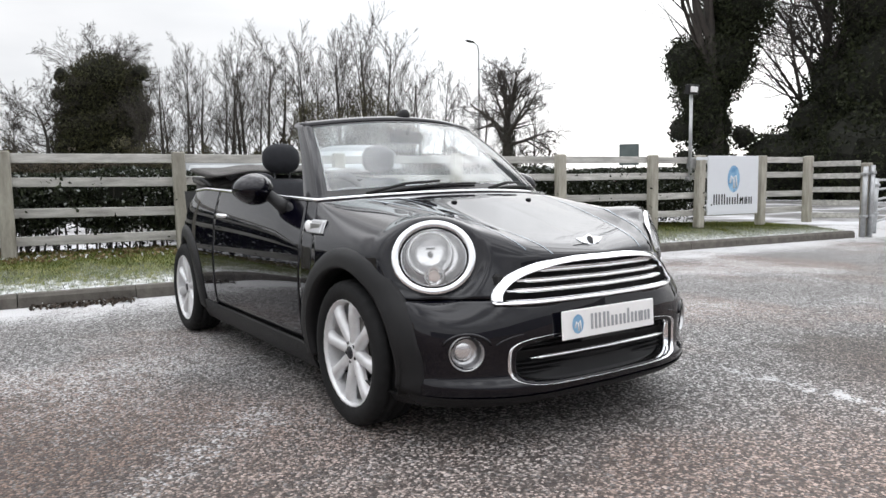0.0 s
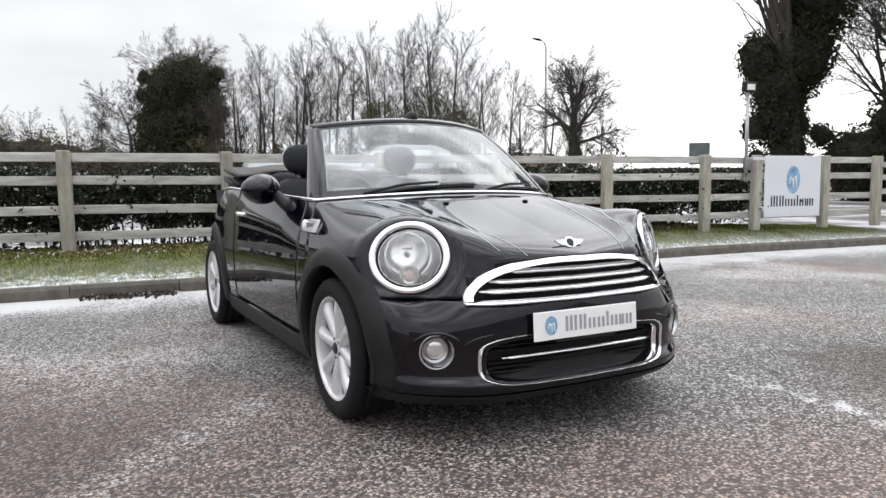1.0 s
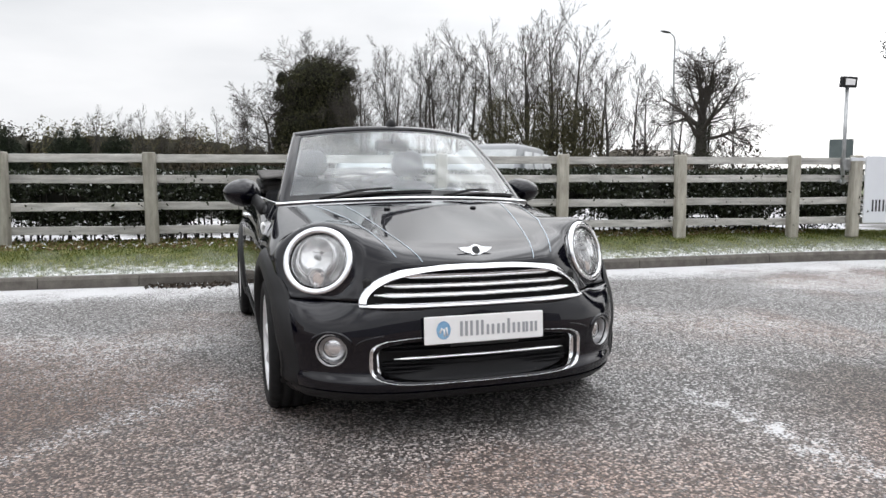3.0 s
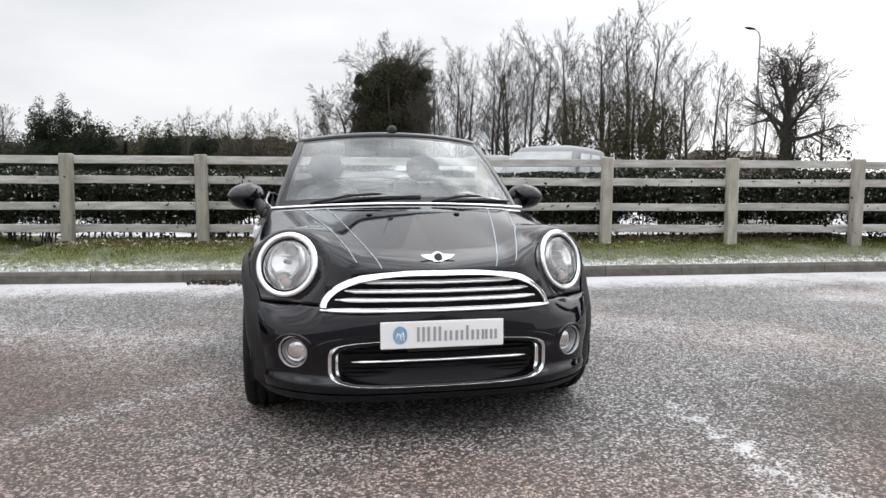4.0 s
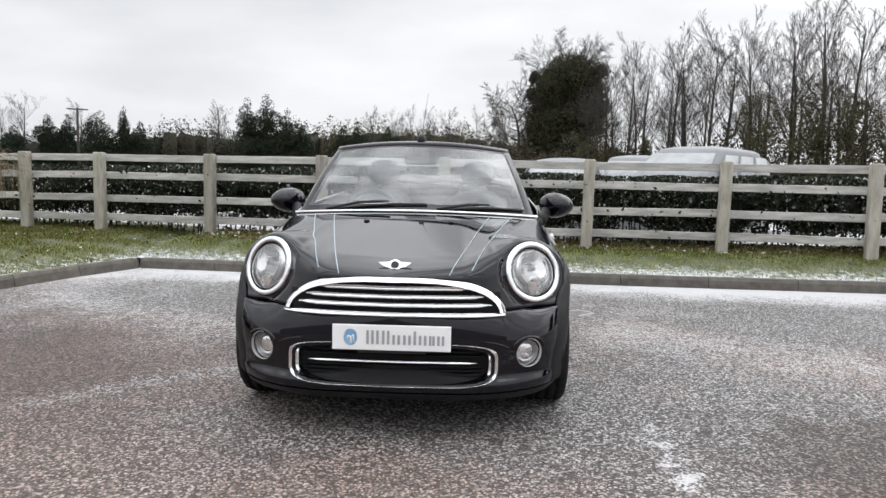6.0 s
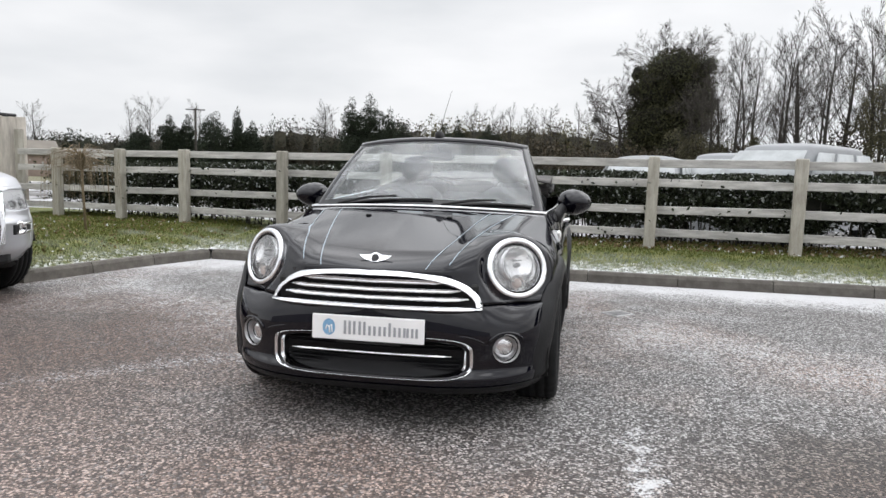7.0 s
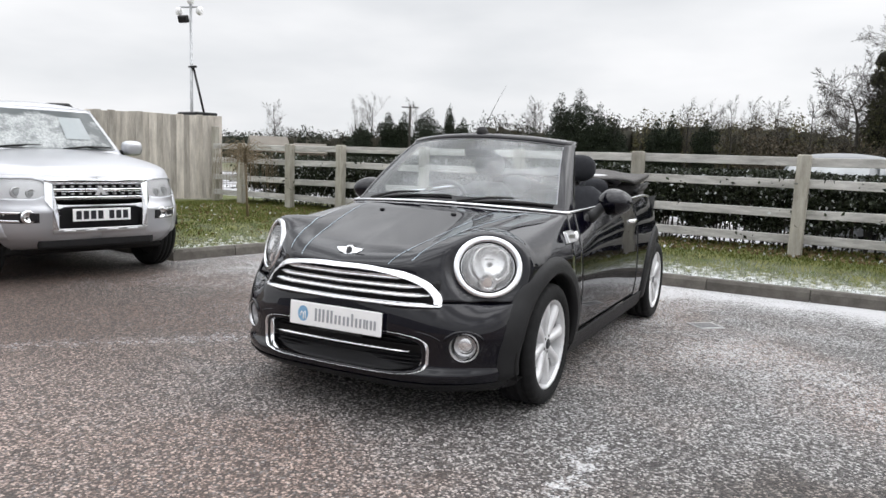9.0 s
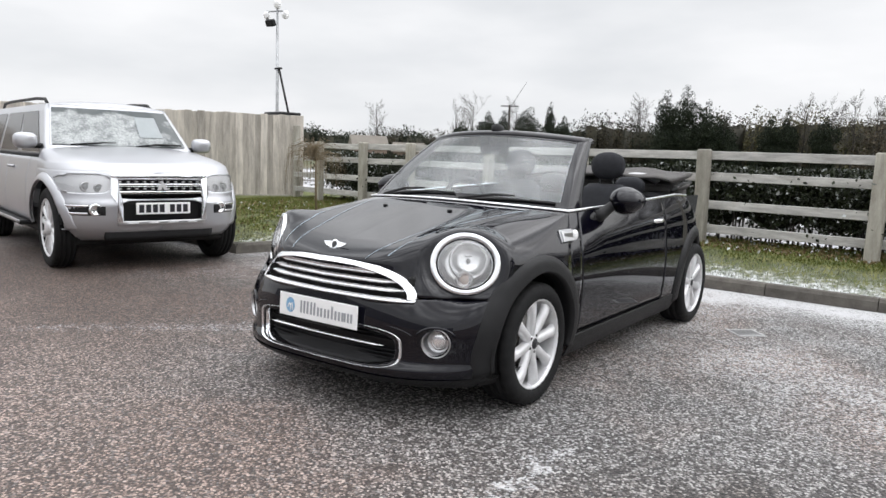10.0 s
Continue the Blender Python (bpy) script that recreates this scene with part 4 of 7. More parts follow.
NAME = [(1.0, 1.0), (1.0, 0.6), (0.69, 0.62), (0.69, 0.62), (1.0, 0.2), (0.69, 0.62), (0.69, 0.4), (0.69, 0.56)]
plate = new("number_plate")
plate.parent = car
plate.matrix_local = pose(0.0, -0.002, 0.457, -3, 0, 0)
plate["label"] = "white show plate with grey dealer wordmark"
mesh_ob("plate_board", box(0.52, 0.008, 0.112, 0.003), PLATE_WHITE, plate, smooth=False)
for g in word_blocks(0.060, 0.345, NAME):
    mesh_ob("wordmark_block", moved(g, pose(0.060, -0.0055, 0.002)), GREY_PRINT, plate, smooth=False)
disc = [(0.030 * math.cos(math.tau * k / 28), -0.0055, 0.037 * math.sin(math.tau * k / 28)) for k in range(28)]
mesh_ob("plate_emblem", moved((disc, [tuple(range(28))]), pose(-0.180, 0, 0)), BLUE_PRINT, plate, "blue oval emblem", smooth=False)
mesh_ob("emblem_swirl", moved(join(tube([(-0.018, 0, -0.012), (-0.010, 0, 0.008), (0.0, 0, -0.002), (0.002, 0, -0.026)], 0.0045, 6), tube([(0.0, 0, 0.002), (0.010, 0, 0.012), (0.014, 0, -0.024)], 0.004, 6)), pose(-0.178, -0.0055, 0) @ Matrix.Diagonal((1, 0.15, 1, 1))), PLATE_WHITE, plate)
mesh_ob("plate_bracket", box(0.30, 0.02, 0.02, 0.003, (0, 0.012, -0.060)), DARK, plate, smooth=False)

# ---- lamps ----
def in_lamp(geo, sgn):
    """From a lamp's own frame (z ahead) to the car."""
    m = Matrix((HL_U, HL_V, HL_N)).transposed().to_4x4()
    g = moved(geo, Matrix.Translation(HL) @ m)
    return g if sgn > 0 else mirrored(g)


def oval(geo, k=1.13):
    return [(v[0] * k, v[1], v[2]) for v in geo[0]], geo[1]


for sgn in (1, -1):
    lamp = mesh_ob("headlight", in_lamp(oval(lathe([(0.1445, -0.03), (0.145, 0.002), (0.1425, 0.009), (0.139, 0.0115), (0.122, 0.0125), (0.1185, 0.009), (0.1175, 0.002), (0.1175, -0.02)], 64, "z")), sgn), CHROME, car, "round chrome-ringed headlight")
    mesh_ob("lamp_seal", in_lamp(oval(lathe([(0.1178, 0.001), (0.1155, 0.003), (0.1130, -0.004)], 64, "z")), sgn), DARK, lamp)
    mesh_ob("reflector", in_lamp(oval(lathe([(0.1140, -0.004), (0.110, -0.010), (0.100, -0.015), (0.07, -0.018), (0.03, -0.019), (0.0, -0.019)], 48, "z")), sgn), REFLECT, lamp)
    mesh_ob("bezel", in_lamp(oval(lathe([(0.1135, -0.003), (0.109, 0.002), (0.104, -0.003), (0.102, -0.02)], 48, "z")), sgn), CHROME, lamp)
    mesh_ob("main_beam", in_lamp(moved(lathe([(0.085, -0.018), (0.086, -0.004), (0.0835, -0.001), (0.080, -0.004), (0.068, -0.009), (0.042, -0.015), (0.018, -0.018), (0.0, -0.0185)], 40, "z"), pose(0.014, 0.016, 0)), sgn), REFLECT, lamp)
    mesh_ob("beam_bulb", in_lamp(ball(0.011, 0.011, 0.016, (0.014, 0.016, -0.010)), sgn), SATIN, lamp)
    mesh_ob("bulb_shield", in_lamp(moved(box(0.030, 0.004, 0.020, 0.001), pose(0.014, 0.040, -0.004, 25, 0, 0)), sgn), SATIN, lamp, smooth=False)
    mesh_ob("indicator_bowl", in_lamp(moved(lathe([(0.037, -0.018), (0.038, -0.002), (0.0355, 0.001), (0.033, -0.002), (0.020, -0.007), (0.0, -0.009)], 28, "z"), pose(-0.002, -0.070, 0)), sgn), REFLECT, lamp)
    mesh_ob("indicator_bulb", in_lamp(ball(0.022, 0.022, 0.010, (-0.002, -0.070, -0.006)), sgn), AMBER, lamp, "pale amber indicator")
    mesh_ob("lamp_lens", in_lamp(oval(lathe([(0.1150, -0.002), (0.105, 0.010), (0.085, 0.019), (0.055, 0.026), (0.025, 0.029), (0.0, 0.030)], 48, "z")), sgn), LENS, lamp, "clear lens").visible_shadow = False
    mesh_ob("beam_ring", in_lamp(tube([(0.014 + 0.087 * math.cos(math.tau * k / 48), 0.016 + 0.087 * math.sin(math.tau * k / 48), -0.004) for k in range(49)], 0.0022, 6, caps=False), sgn), SATIN, lamp)
    mesh_ob("bowl_ring", in_lamp(tube([(-0.002 + 0.038 * math.cos(math.tau * k / 32), -0.070 + 0.038 * math.sin(math.tau * k / 32), -0.001) for k in range(33)], 0.0018, 6, caps=False), sgn), SATIN, lamp)
    # fog lamp
    fm = Matrix.Translation(FOG + Vector((0, front_y(FOG.x, FOG.z) - FOG.y + 0.006, 0))) @ Matrix.Rotation(radians(26), 4, "Z")
    fix = (lambda g: g) if sgn > 0 else mirrored
    fog = mesh_ob("fog_lamp", fix(moved(lathe([(0.069, 0.03), (0.0695, -0.004), (0.067, -0.008), (0.064, -0.005), (0.060, 0.030), (0.052, 0.066), (0.0, 0.072)], 40, "y"), fm @ Matrix.Diagonal((0.96, 1, 0.96, 1)))), SATIN, car, "round fog lamp set deep in a silver bowl")
    mesh_ob("fog_lens", fix(moved(moved(ball(0.049, 0.022, 0.049), pose(0.008, 0.052, 0)), fm)), REFLECT, fog)
    mesh_ob("fog_cover", fix(moved(lathe([(0.055, 0.060), (0.055, 0.036), (0.050, 0.026), (0.028, 0.020), (0.0, 0.018)], 28, "y"), fm @ pose(0.006, 0, 0) @ Matrix.Diagonal((0.95, 1, 0.95, 1)))), LENS, fog).visible_shadow = False
    # brow moulding over the fog lamp
    pts = []
    for k in range(13):
        t = radians(20 + 140 * k / 12)
        x, z = FOG.x + 0.080 * math.cos(t), FOG.z + 0.066 * math.sin(t) + 0.006
        pts.append((sgn * x, front_y(x, z) - 0.001, z))
    mesh_ob("fog_brow", tube(pts, [0.002] + [0.0075] * 11 + [0.002], 8), PAINT, car)
    # side scuttle with its lamp
    k = lambda y: sgn * (1 + (y - 1.0) / 1.75)
    sc = []
    for i in range(2):
        for y, q in ((0.955, 0.788), (1.095, 0.790), (1.10, 0.842), (0.965, 0.842)):
            sc.append(Vector((sgn * (half_width(y, q) + (0.012 if i else -0.004)), y, q)))
    scut = mesh_ob("side_scuttle", outward((sc, [(0, 1, 2, 3), (4, 5, 6, 7)] + [(j, (j + 1) % 4, 4 + (j + 1) % 4, 4 + j) for j in range(4)]), (sgn * 0.7, 1.03, 0.81)), SATIN, car, "silver side scuttle with indicator", smooth=False, bevel=0.004)
    cp = sum(sc[4:], Vector()) / 4
    mesh_ob("scuttle_panel", moved(box(0.004, 0.085, 0.034, 0.002), Matrix.Translation(cp + Vector((sgn * 0.001, -0.010, 0))) @ Matrix.Rotation(sgn * radians(-4), 4, "Z")), SATIN, scut, smooth=False)
    mesh_ob("side_repeater", moved(ball(0.014, 0.034, 0.028), Matrix.Translation(cp + Vector((0, 0.062, 0)))), PLATE_WHITE, scut, "clear oval repeater lamp")

# bright belt line: round the base of the screen and along the doors
belt = []
for k in range(0, 41):
    belt.append(surf(k / 40, 1.72) + Vector((0, 0.004, 0.006)))
for k in range(1, 41):
    belt.append(surf(1 + 1.25 * k / 40, 1.72) + Vector((0, 0, 0.006)))
full = [flip(v) for v in reversed(belt[1:])] + belt
mesh_ob("belt_moulding", tube(full, 0.0085, 8), CHROME, car, "thin chrome belt line")

# pinstripes on the bonnet
for sgn in (1, -1):
    for f0, r0 in ((0.245, 0.43), (0.345, 0.555)):
        V, F = [], []
        n = 40
        for i in range(n + 1):
            t = i / n
            y = 0.062 + (0.90 - 0.062) * t
            if f0 > 0.3:
                y = 0.105 + (0.98 - 0.105) * t
            x = f0 + (r0 - f0) * (t ** 0.85)
            for o in (-0.0021, 0.0021):
                q = hood_at(sgn * (x + o), y)
                for seat_ in seats:
                    q = seated(q, *seat_)
                V.append(q + Vector((0, -0.0004, 0.0018)))
        F = [(2 * i, 2 * i + 1, 2 * i + 3, 2 * i + 2) for i in range(n)]
        mesh_ob("pinstripe", outward((V, F), (0, 0.6, 0.2)), STRIPE, car, "thin pale pinstripe")
    # washer jet and bonnet bulge crease
    j = hood_at(sgn * 0.225, 0.745)
    mesh_ob("washer_jet", moved(ball(0.016, 0.012, 0.007), Matrix.Translation(j + Vector((0, 0, 0.003)))), DARK, car)

# ---- screen ----
def glass_at(u, v):
    """The screen: u from -1 to 1 across, v from 0 at the scuttle to 1 at the header."""
    b = Vector((0.690 * u, 0.955 + 0.235 * abs(u) ** 2.2, 0.957 - 0.030 * u * u))
    t = Vector((0.548 * u, 1.475 + 0.185 * abs(u) ** 2.2, 1.352 - 0.036 * u * u))
    p = b + (t - b) * v
    return p + Vector((0, -0.03, 0.03)) * math.sin(math.pi * max(0, min(1, v))) * 0.5


screen = mesh_ob("windscreen", outward(grid(lambda u, v: glass_at(2 * u - 1, v), 40, 20), (0, 2.2, 0.9)), GLASS, car, "raked clear windscreen")
screen.visible_shadow = False
FRIT = material("black_gloss", (0.008, 0.008, 0.009), 0.15)


def pillar(sgn):
    V, F = [], []
    n = 14
    for i in range(n + 1):
        v = -0.03 + 1.05 * i / n
        e = glass_at(sgn * 1.0, v)
        i_ = glass_at(sgn * 0.955, v)
        w = 0.165 - 0.075 * max(0, v)
        V += [i_ + Vector((0, -0.003, 0.003)), e + Vector((0, -0.004, 0.004)), e + Vector((sgn * 0.014, 0.018, 0.0)), e + Vector((sgn * 0.016, w, 0.004)), e + Vector((-sgn * 0.02, w, 0)), i_ + Vector((-sgn * 0.02, 0.02, 0))]
    for i in range(n):
        for j in range(6):
            m = (j + 1) % 6
            F.append((i * 6 + j, i * 6 + m, i * 6 + 6 + m, i * 6 + 6 + j))
    F += [tuple(range(6)), tuple(range(n * 6, n * 6 + 6))]
    return outward((V, F), glass_at(sgn * 0.98, 0.5) + Vector((0, 0.05, 0)))


for sgn in (1, -1):
    mesh_ob("windscreen_pillar", pillar(sgn), PAINT, car, bevel=0.006)


def header(u, v):
    t = 2 * u - 1
    e = glass_at(t * 1.015, 1.0)
    ring = [(-0.002, -0.014), (-0.010, -0.002), (-0.004, 0.012), (0.03, 0.024), (0.09, 0.027), (0.13, 0.018), (0.135, -0.004), (0.08, -0.014)]
    k = v * 8
    i = int(k) % 8
    f = k - int(k)
    a, b = ring[i], ring[(i + 1) % 8]
    return e + Vector((0, a[0] + (b[0] - a[0]) * f, a[1] + (b[1] - a[1]) * f))


hg_ = grid(header, 40, 16)
mesh_ob("windscreen_header", outward((hg_[0], hg_[1] + [tuple(j * 41 for j in range(16)), tuple(j * 41 + 40 for j in reversed(range(16)))]), (0, 1.60, 1.355)), PAINT, car, "black screen top rail")
for v0, v1, u0, u1 in ((0.955, 1.0, -1, 1), (0.0, 0.095, -1, 1)):
    mesh_ob("screen_border", outward(grid(lambda u, v: glass_at(u0 + (u1 - u0) * u, v0 + (v1 - v0) * v) + Vector((0, -0.001, 0.001)), 40, 2), (0, 2.2, 0.9)), FRIT, screen)
mesh_ob("aerial_base", moved(ball(0.030, 0.062, 0.040, e=0.9), pose(0, 1.565, 1.380, -8, 0, 0)), CLAD, car, "black fin-shaped aerial base")
mesh_ob("aerial_mast", tube([(0, 1.575, 1.405), (0.006, 1.73, 1.565), (0.018, 1.874, 1.71)], [0.003, 0.0016, 0.0010], 5), DARK, car)

# wipers
for arm, blade in ((((-0.74, 0.012), (-0.46, 0.09), (-0.20, 0.105)), ((-0.72, 0.012), (-0.30, 0.085), (0.12, 0.085))), (((0.20, 0.012), (0.46, 0.085), (0.64, 0.10)), ((0.22, 0.012), (0.58, 0.08), (0.93, 0.065)))):
    off = Vector((0, -0.014, 0.011))
    w = mesh_ob("wiper", tube([glass_at(u, v) + off * 1.2 for u, v in arm], [0.008, 0.008, 0.0065], 6), DARK, car, "black windscreen wiper")
    pts = [glass_at(blade[0][0] + (blade[2][0] - blade[0][0]) * i / 10, 0) for i in range(11)]
    bl = []
    for i in range(11):
        t = i / 10
        u = blade[0][0] + (blade[2][0] - blade[0][0]) * t
        v = blade[0][1] * (1 - t) ** 2 + 2 * t * (1 - t) * blade[1][1] + blade[2][1] * t * t
        bl.append(glass_at(u, v) + off * 0.6)
    mesh_ob("wiper_blade", tube(bl, 0.0062, 6), DARK, w)

# scuttle panel under the screen
mesh_ob("cowl", outward(grid(lambda u, v: Vector(surf(2 * u - 1, 1.715)) * (1 - v) + glass_at(2 * u - 1, -0.01) * v + Vector((0, 0.004, -0.004)), 40, 3), (0, 1.2, 0.5)), CLAD, car)

# ---- door mirrors ----
for sgn in (1, -1):
    def cap(u, v):
        a, b = math.tau * u, math.pi * (v - 0.5)
        x, y, z = math.cos(a) * math.cos(b), math.sin(a) * math.cos(b), math.sin(b)
        y = y * (0.115 if y < 0 else 0.055)
        return Vector((sgn * (0.872 + 0.108 * x), 1.60 + y - 0.02 * x, 0.985 + 0.080 * z * (1 - 0.10 * x)))
    mir = mesh_ob("door_mirror", outward(grid(cap, 32, 18, wrap=True), (sgn * 0.872, 1.6, 0.985)), PAINT, car, "rounded black door mirror")
    mesh_ob("mirror_glass", moved(lathe([(0.0, 0.057), (0.070, 0.055)], 32, "y"), Matrix.Translation((sgn * 0.872, 1.60, 0.985)) @ Matrix.Diagonal((1.3, 1, 0.95, 1))), CHROME, mir)
    mesh_ob("mirror_arm", tube([(sgn * 0.745, 1.44, 0.885), (sgn * 0.775, 1.47, 0.905), (sgn * 0.80, 1.53, 0.945), (sgn * 0.83, 1.58, 0.972)], [0.045, 0.034, 0.030, 0.034], 12), CLAD, mir)
    mesh_ob("mirror_foot", moved(ball(0.022, 0.085, 0.035), pose(sgn * 0.752, 1.42, 0.885, 12, 0, 0)), CLAD, mir)

# ---- cabin ----
def dash(u, v):
    x = 0.70 * (2 * u - 1)
    prof = [(1.00, 0.925), (1.12, 0.932), (1.30, 0.925), (1.45, 0.905), (1.50, 0.87), (1.50, 0.70), (1.44, 0.55)]
    k = v * 6
    i = min(5, int(k))
    f = k - i
    y, z = prof[i][0] + (prof[i + 1][0] - prof[i][0]) * f, prof[i][1] + (prof[i + 1][1] - prof[i][1]) * f
    return Vector((x, y + 0.20 * abs(2 * u - 1) ** 2.2, z - 0.02 * abs(2 * u - 1) ** 2))


mesh_ob("dashboard", grid(dash, 30, 24), TRIM, car, "dark grey dashboard")
mesh_ob("instrument_cowl", ball(0.15, 0.10, 0.07, (-0.36, 1.50, 0.92)), TRIM, car)
ring = [(0.182 * math.cos(math.tau * k / 40), 0, 0.182 * math.sin(math.tau * k / 40)) for k in range(41)]
wm = pose(-0.34, 1.68, 0.885, -22, 0, 0)
steer = mesh_ob("steering_wheel", moved(tube(ring, 0.0165, 10, caps=False), wm), TRIM, car, "dark three-spoke steering wheel")
mesh_ob("wheel_centre", moved(ball(0.075, 0.03, 0.065), wm), TRIM, steer)
mesh_ob("wheel_emblem", moved(join(lathe([(0.019, -0.034), (0.023, -0.036), (0.026, -0.030)], 24, "y"), box(0.075, 0.004, 0.012, 0.001, (0, -0.034, 0))), wm), CHROME, steer, "small chrome emblem")
for a in (0, 180, 270):
    t = radians(a)
    mesh_ob("wheel_spoke", moved(tube([(0.05 * math.cos(t), 0, 0.05 * math.sin(t)), (0.178 * math.cos(t), 0, 0.178 * math.sin(t))], [0.020, 0.013], 8), wm), SATIN, steer)
mesh_ob("steering_column", tube([(-0.34, 1.68, 0.875), (-0.35, 1.48, 0.80)], 0.045, 10), TRIM, car)
mesh_ob("inner_mirror", moved(box(0.21, 0.035, 0.07, 0.015), pose(0.0, 1.53, 1.262, 8, 0, 0)), TRIM, car, smooth=False)
mesh_ob("mirror_stalk", tube([(0, 1.47, 1.33), (0, 1.52, 1.28)], 0.014, 8), TRIM, car)


def seat(cx, y0, rear=False):
    s = new("rear_seat" if rear else "front_seat")
    s.parent = car
    s.matrix_local = pose(cx, y0, 0)
    s["label"] = "dark cloth seat with a rounded headrest"
    top = 0.93 if rear else 1.045

    def back(u, v):
        a = math.tau * u
        z = 0.50 + (top - 0.50) * v
        w = (0.245 - 0.055 * max(0, v - 0.45) ** 1.2 / 0.55) * (1 if v < 0.93 else 0.86 if v < 0.99 else 0.6)
        th = (0.085 - 0.03 * v) * (1 if v < 0.97 else 0.6)
        c, q = math.cos(a), math.sin(a)
        return Vector((w * math.copysign(abs(c) ** 0.6, c), 0.30 * v * (0.5 if rear else 0.62) + th * math.copysign(abs(q) ** 0.7, q), z))
    g = grid(back, 32, 16, wrap=True)
    n = len(g[0])
    g = (g[0], g[1] + [tuple(range(n - 32, n))])
    mesh_ob("backrest", outward(g, (0, 0.1, 0.75)), CLOTH, s)
    mesh_ob("cushion", ball(0.25, 0.27, 0.10, (0, -0.22, 0.47), e=0.6), CLOTH, s)
    hy = 0.15 if rear else 0.205
    hz = (1.02 if rear else 1.175)
    mesh_ob("headrest", ball(0.125 if not rear else 0.12, 0.062, 0.098 if not rear else 0.075, (0, hy, hz), 28, 16, e=0.85), CLOTH, s)
    for px in (-0.05, 0.05):
        mesh_ob("headrest_post", tube([(px, hy - 0.01, hz - 0.08), (px, hy - 0.02, top - 0.06)], 0.006, 8), TRIM, s)


for cx in (-0.36, 0.36):
    seat(cx, 2.295)
for cx in (-0.33, 0.33):
    seat(cx, 2.86, True)
    hoop = [(cx + 0.205 * math.cos(radians(a)), 3.17, 0.94 + 0.165 * max(0, math.sin(radians(a))) ** 0.7) for a in range(0, 181, 12)]
    mesh_ob("roll_hoop", tube(hoop[3:-3], 0.024, 10), SATIN, car, "satin silver roll hoop")
mesh_ob("hoop_bar", box(1.25, 0.10, 0.16, 0.03, (0, 3.12, 0.90)), TRIM, car, smooth=False)
mesh_ob("console", box(0.20, 1.1, 0.30, 0.04, (0, 1.9, 0.42)), TRIM, car, smooth=False)

# folded roof
roof = new("folded_roof")
roof.parent = car
roof["label"] = "folded black fabric roof stacked behind the seats"


def fold(u, v, z0, y0, y1, hw, th, sag, lift):
    a = math.tau * v
    t = 2 * u - 1
    c, q = math.cos(a), math.sin(a)
    y = (y0 + y1) / 2 + (y1 - y0) / 2 * math.copysign(abs(c) ** 0.5, c)
    f = (y - y0) / (y1 - y0)
    z = z0 + th * math.copysign(abs(q) ** 0.6, q) - sag * abs(t) ** 2.5 + lift * f + 0.008 * math.sin(9 * t + 5 * f)
    return Vector((hw * t, y + 0.02 * math.sin(4 * t) - 0.10 * abs(t) ** 3, z))


for args in ((1.02, 3.22, 3.55, 0.64, 0.045, 0.02, 0.0), (1.105, 3.08, 3.62, 0.66, 0.018, 0.03, 0.045), (1.05, 3.20, 3.50, 0.68, 0.018, 0.03, 0.02)):
    g = grid(lambda u, v: fold(u, v, *args), 36, 20)
    V, F = g
    cap0, cap1 = [j * 37 for j in range(20)], [j * 37 + 36 for j in range(20)]
    mesh_ob("roof_fold", outward((V, F + [tuple(cap0), tuple(reversed(cap1))]), (0, 3.3, args[0])), HOODCLOTH, roof)
for sgn in (1, -1):
    mesh_ob("roof_strut", tube([(sgn * 0.66, 3.02, 1.00), (sgn * 0.67, 3.2, 1.05), (sgn * 0.66, 3.45, 1.06)], 0.016, 8), DARK, roof)
# tail
for sgn in (1, -1):
    lampv = [surf(sgn * (2.52 + 0.13 * u), 0.62 + 0.17 * v) + Vector((0, 0.006, 0)) for v in (0, 0.33, 0.67, 1) for u in (0, 0.33, 0.67, 1)]
    F = [(j * 4 + i, j * 4 + i + 1, j * 4 + i + 5, j * 4 + i + 4) for j in range(3) for i in range(3)]
    mesh_ob("tail_lamp", outward((lampv, F), (0, 3, 0.6)), material("tail_red", (0.35, 0.02, 0.02), 0.2), car, "red tail lamp", solid=0.01)

# ---- silver off-roader on the corner plot's edge ----
SUVM = pose(-4.04, 1.18, 0, 0, 0, 84.6)
suv = thing("off_road_car", "silver off-road car with frost on its windscreen", "car", SUVM)
SW = curve([(0.28, 0.84), (0.36, 0.88), (0.46, 0.915), (0.62, 0.925), (0.80, 0.915), (0.95, 0.885), (1.05, 0.86)])
SF = curve([(0.28, 0.16), (0.36, 0.06), (0.42, 0.02), (0.50, 0.005), (0.64, 0.0), (0.70, 0.025), (0.90, 0.06), (0.95, 0.085)])


def suv_side(a, z):
    """Outline of the lower body: a 0 at the nose's middle, 1 at the corner, 2 at the tail."""
    sg, a = (-1 if a < 0 else 1), abs(a)
    w = SW(z)
    if a <= 1:
        th = a * math.pi / 2
        return Vector((sg * w * math.sin(th) ** (2 / 3.8), 0.95 - (0.95 - SF(z)) * max(0, math.cos(th)) ** (2 / 3.8), z))
    return Vector((sg * w, 0.95 + 3.8 * (a - 1), z))


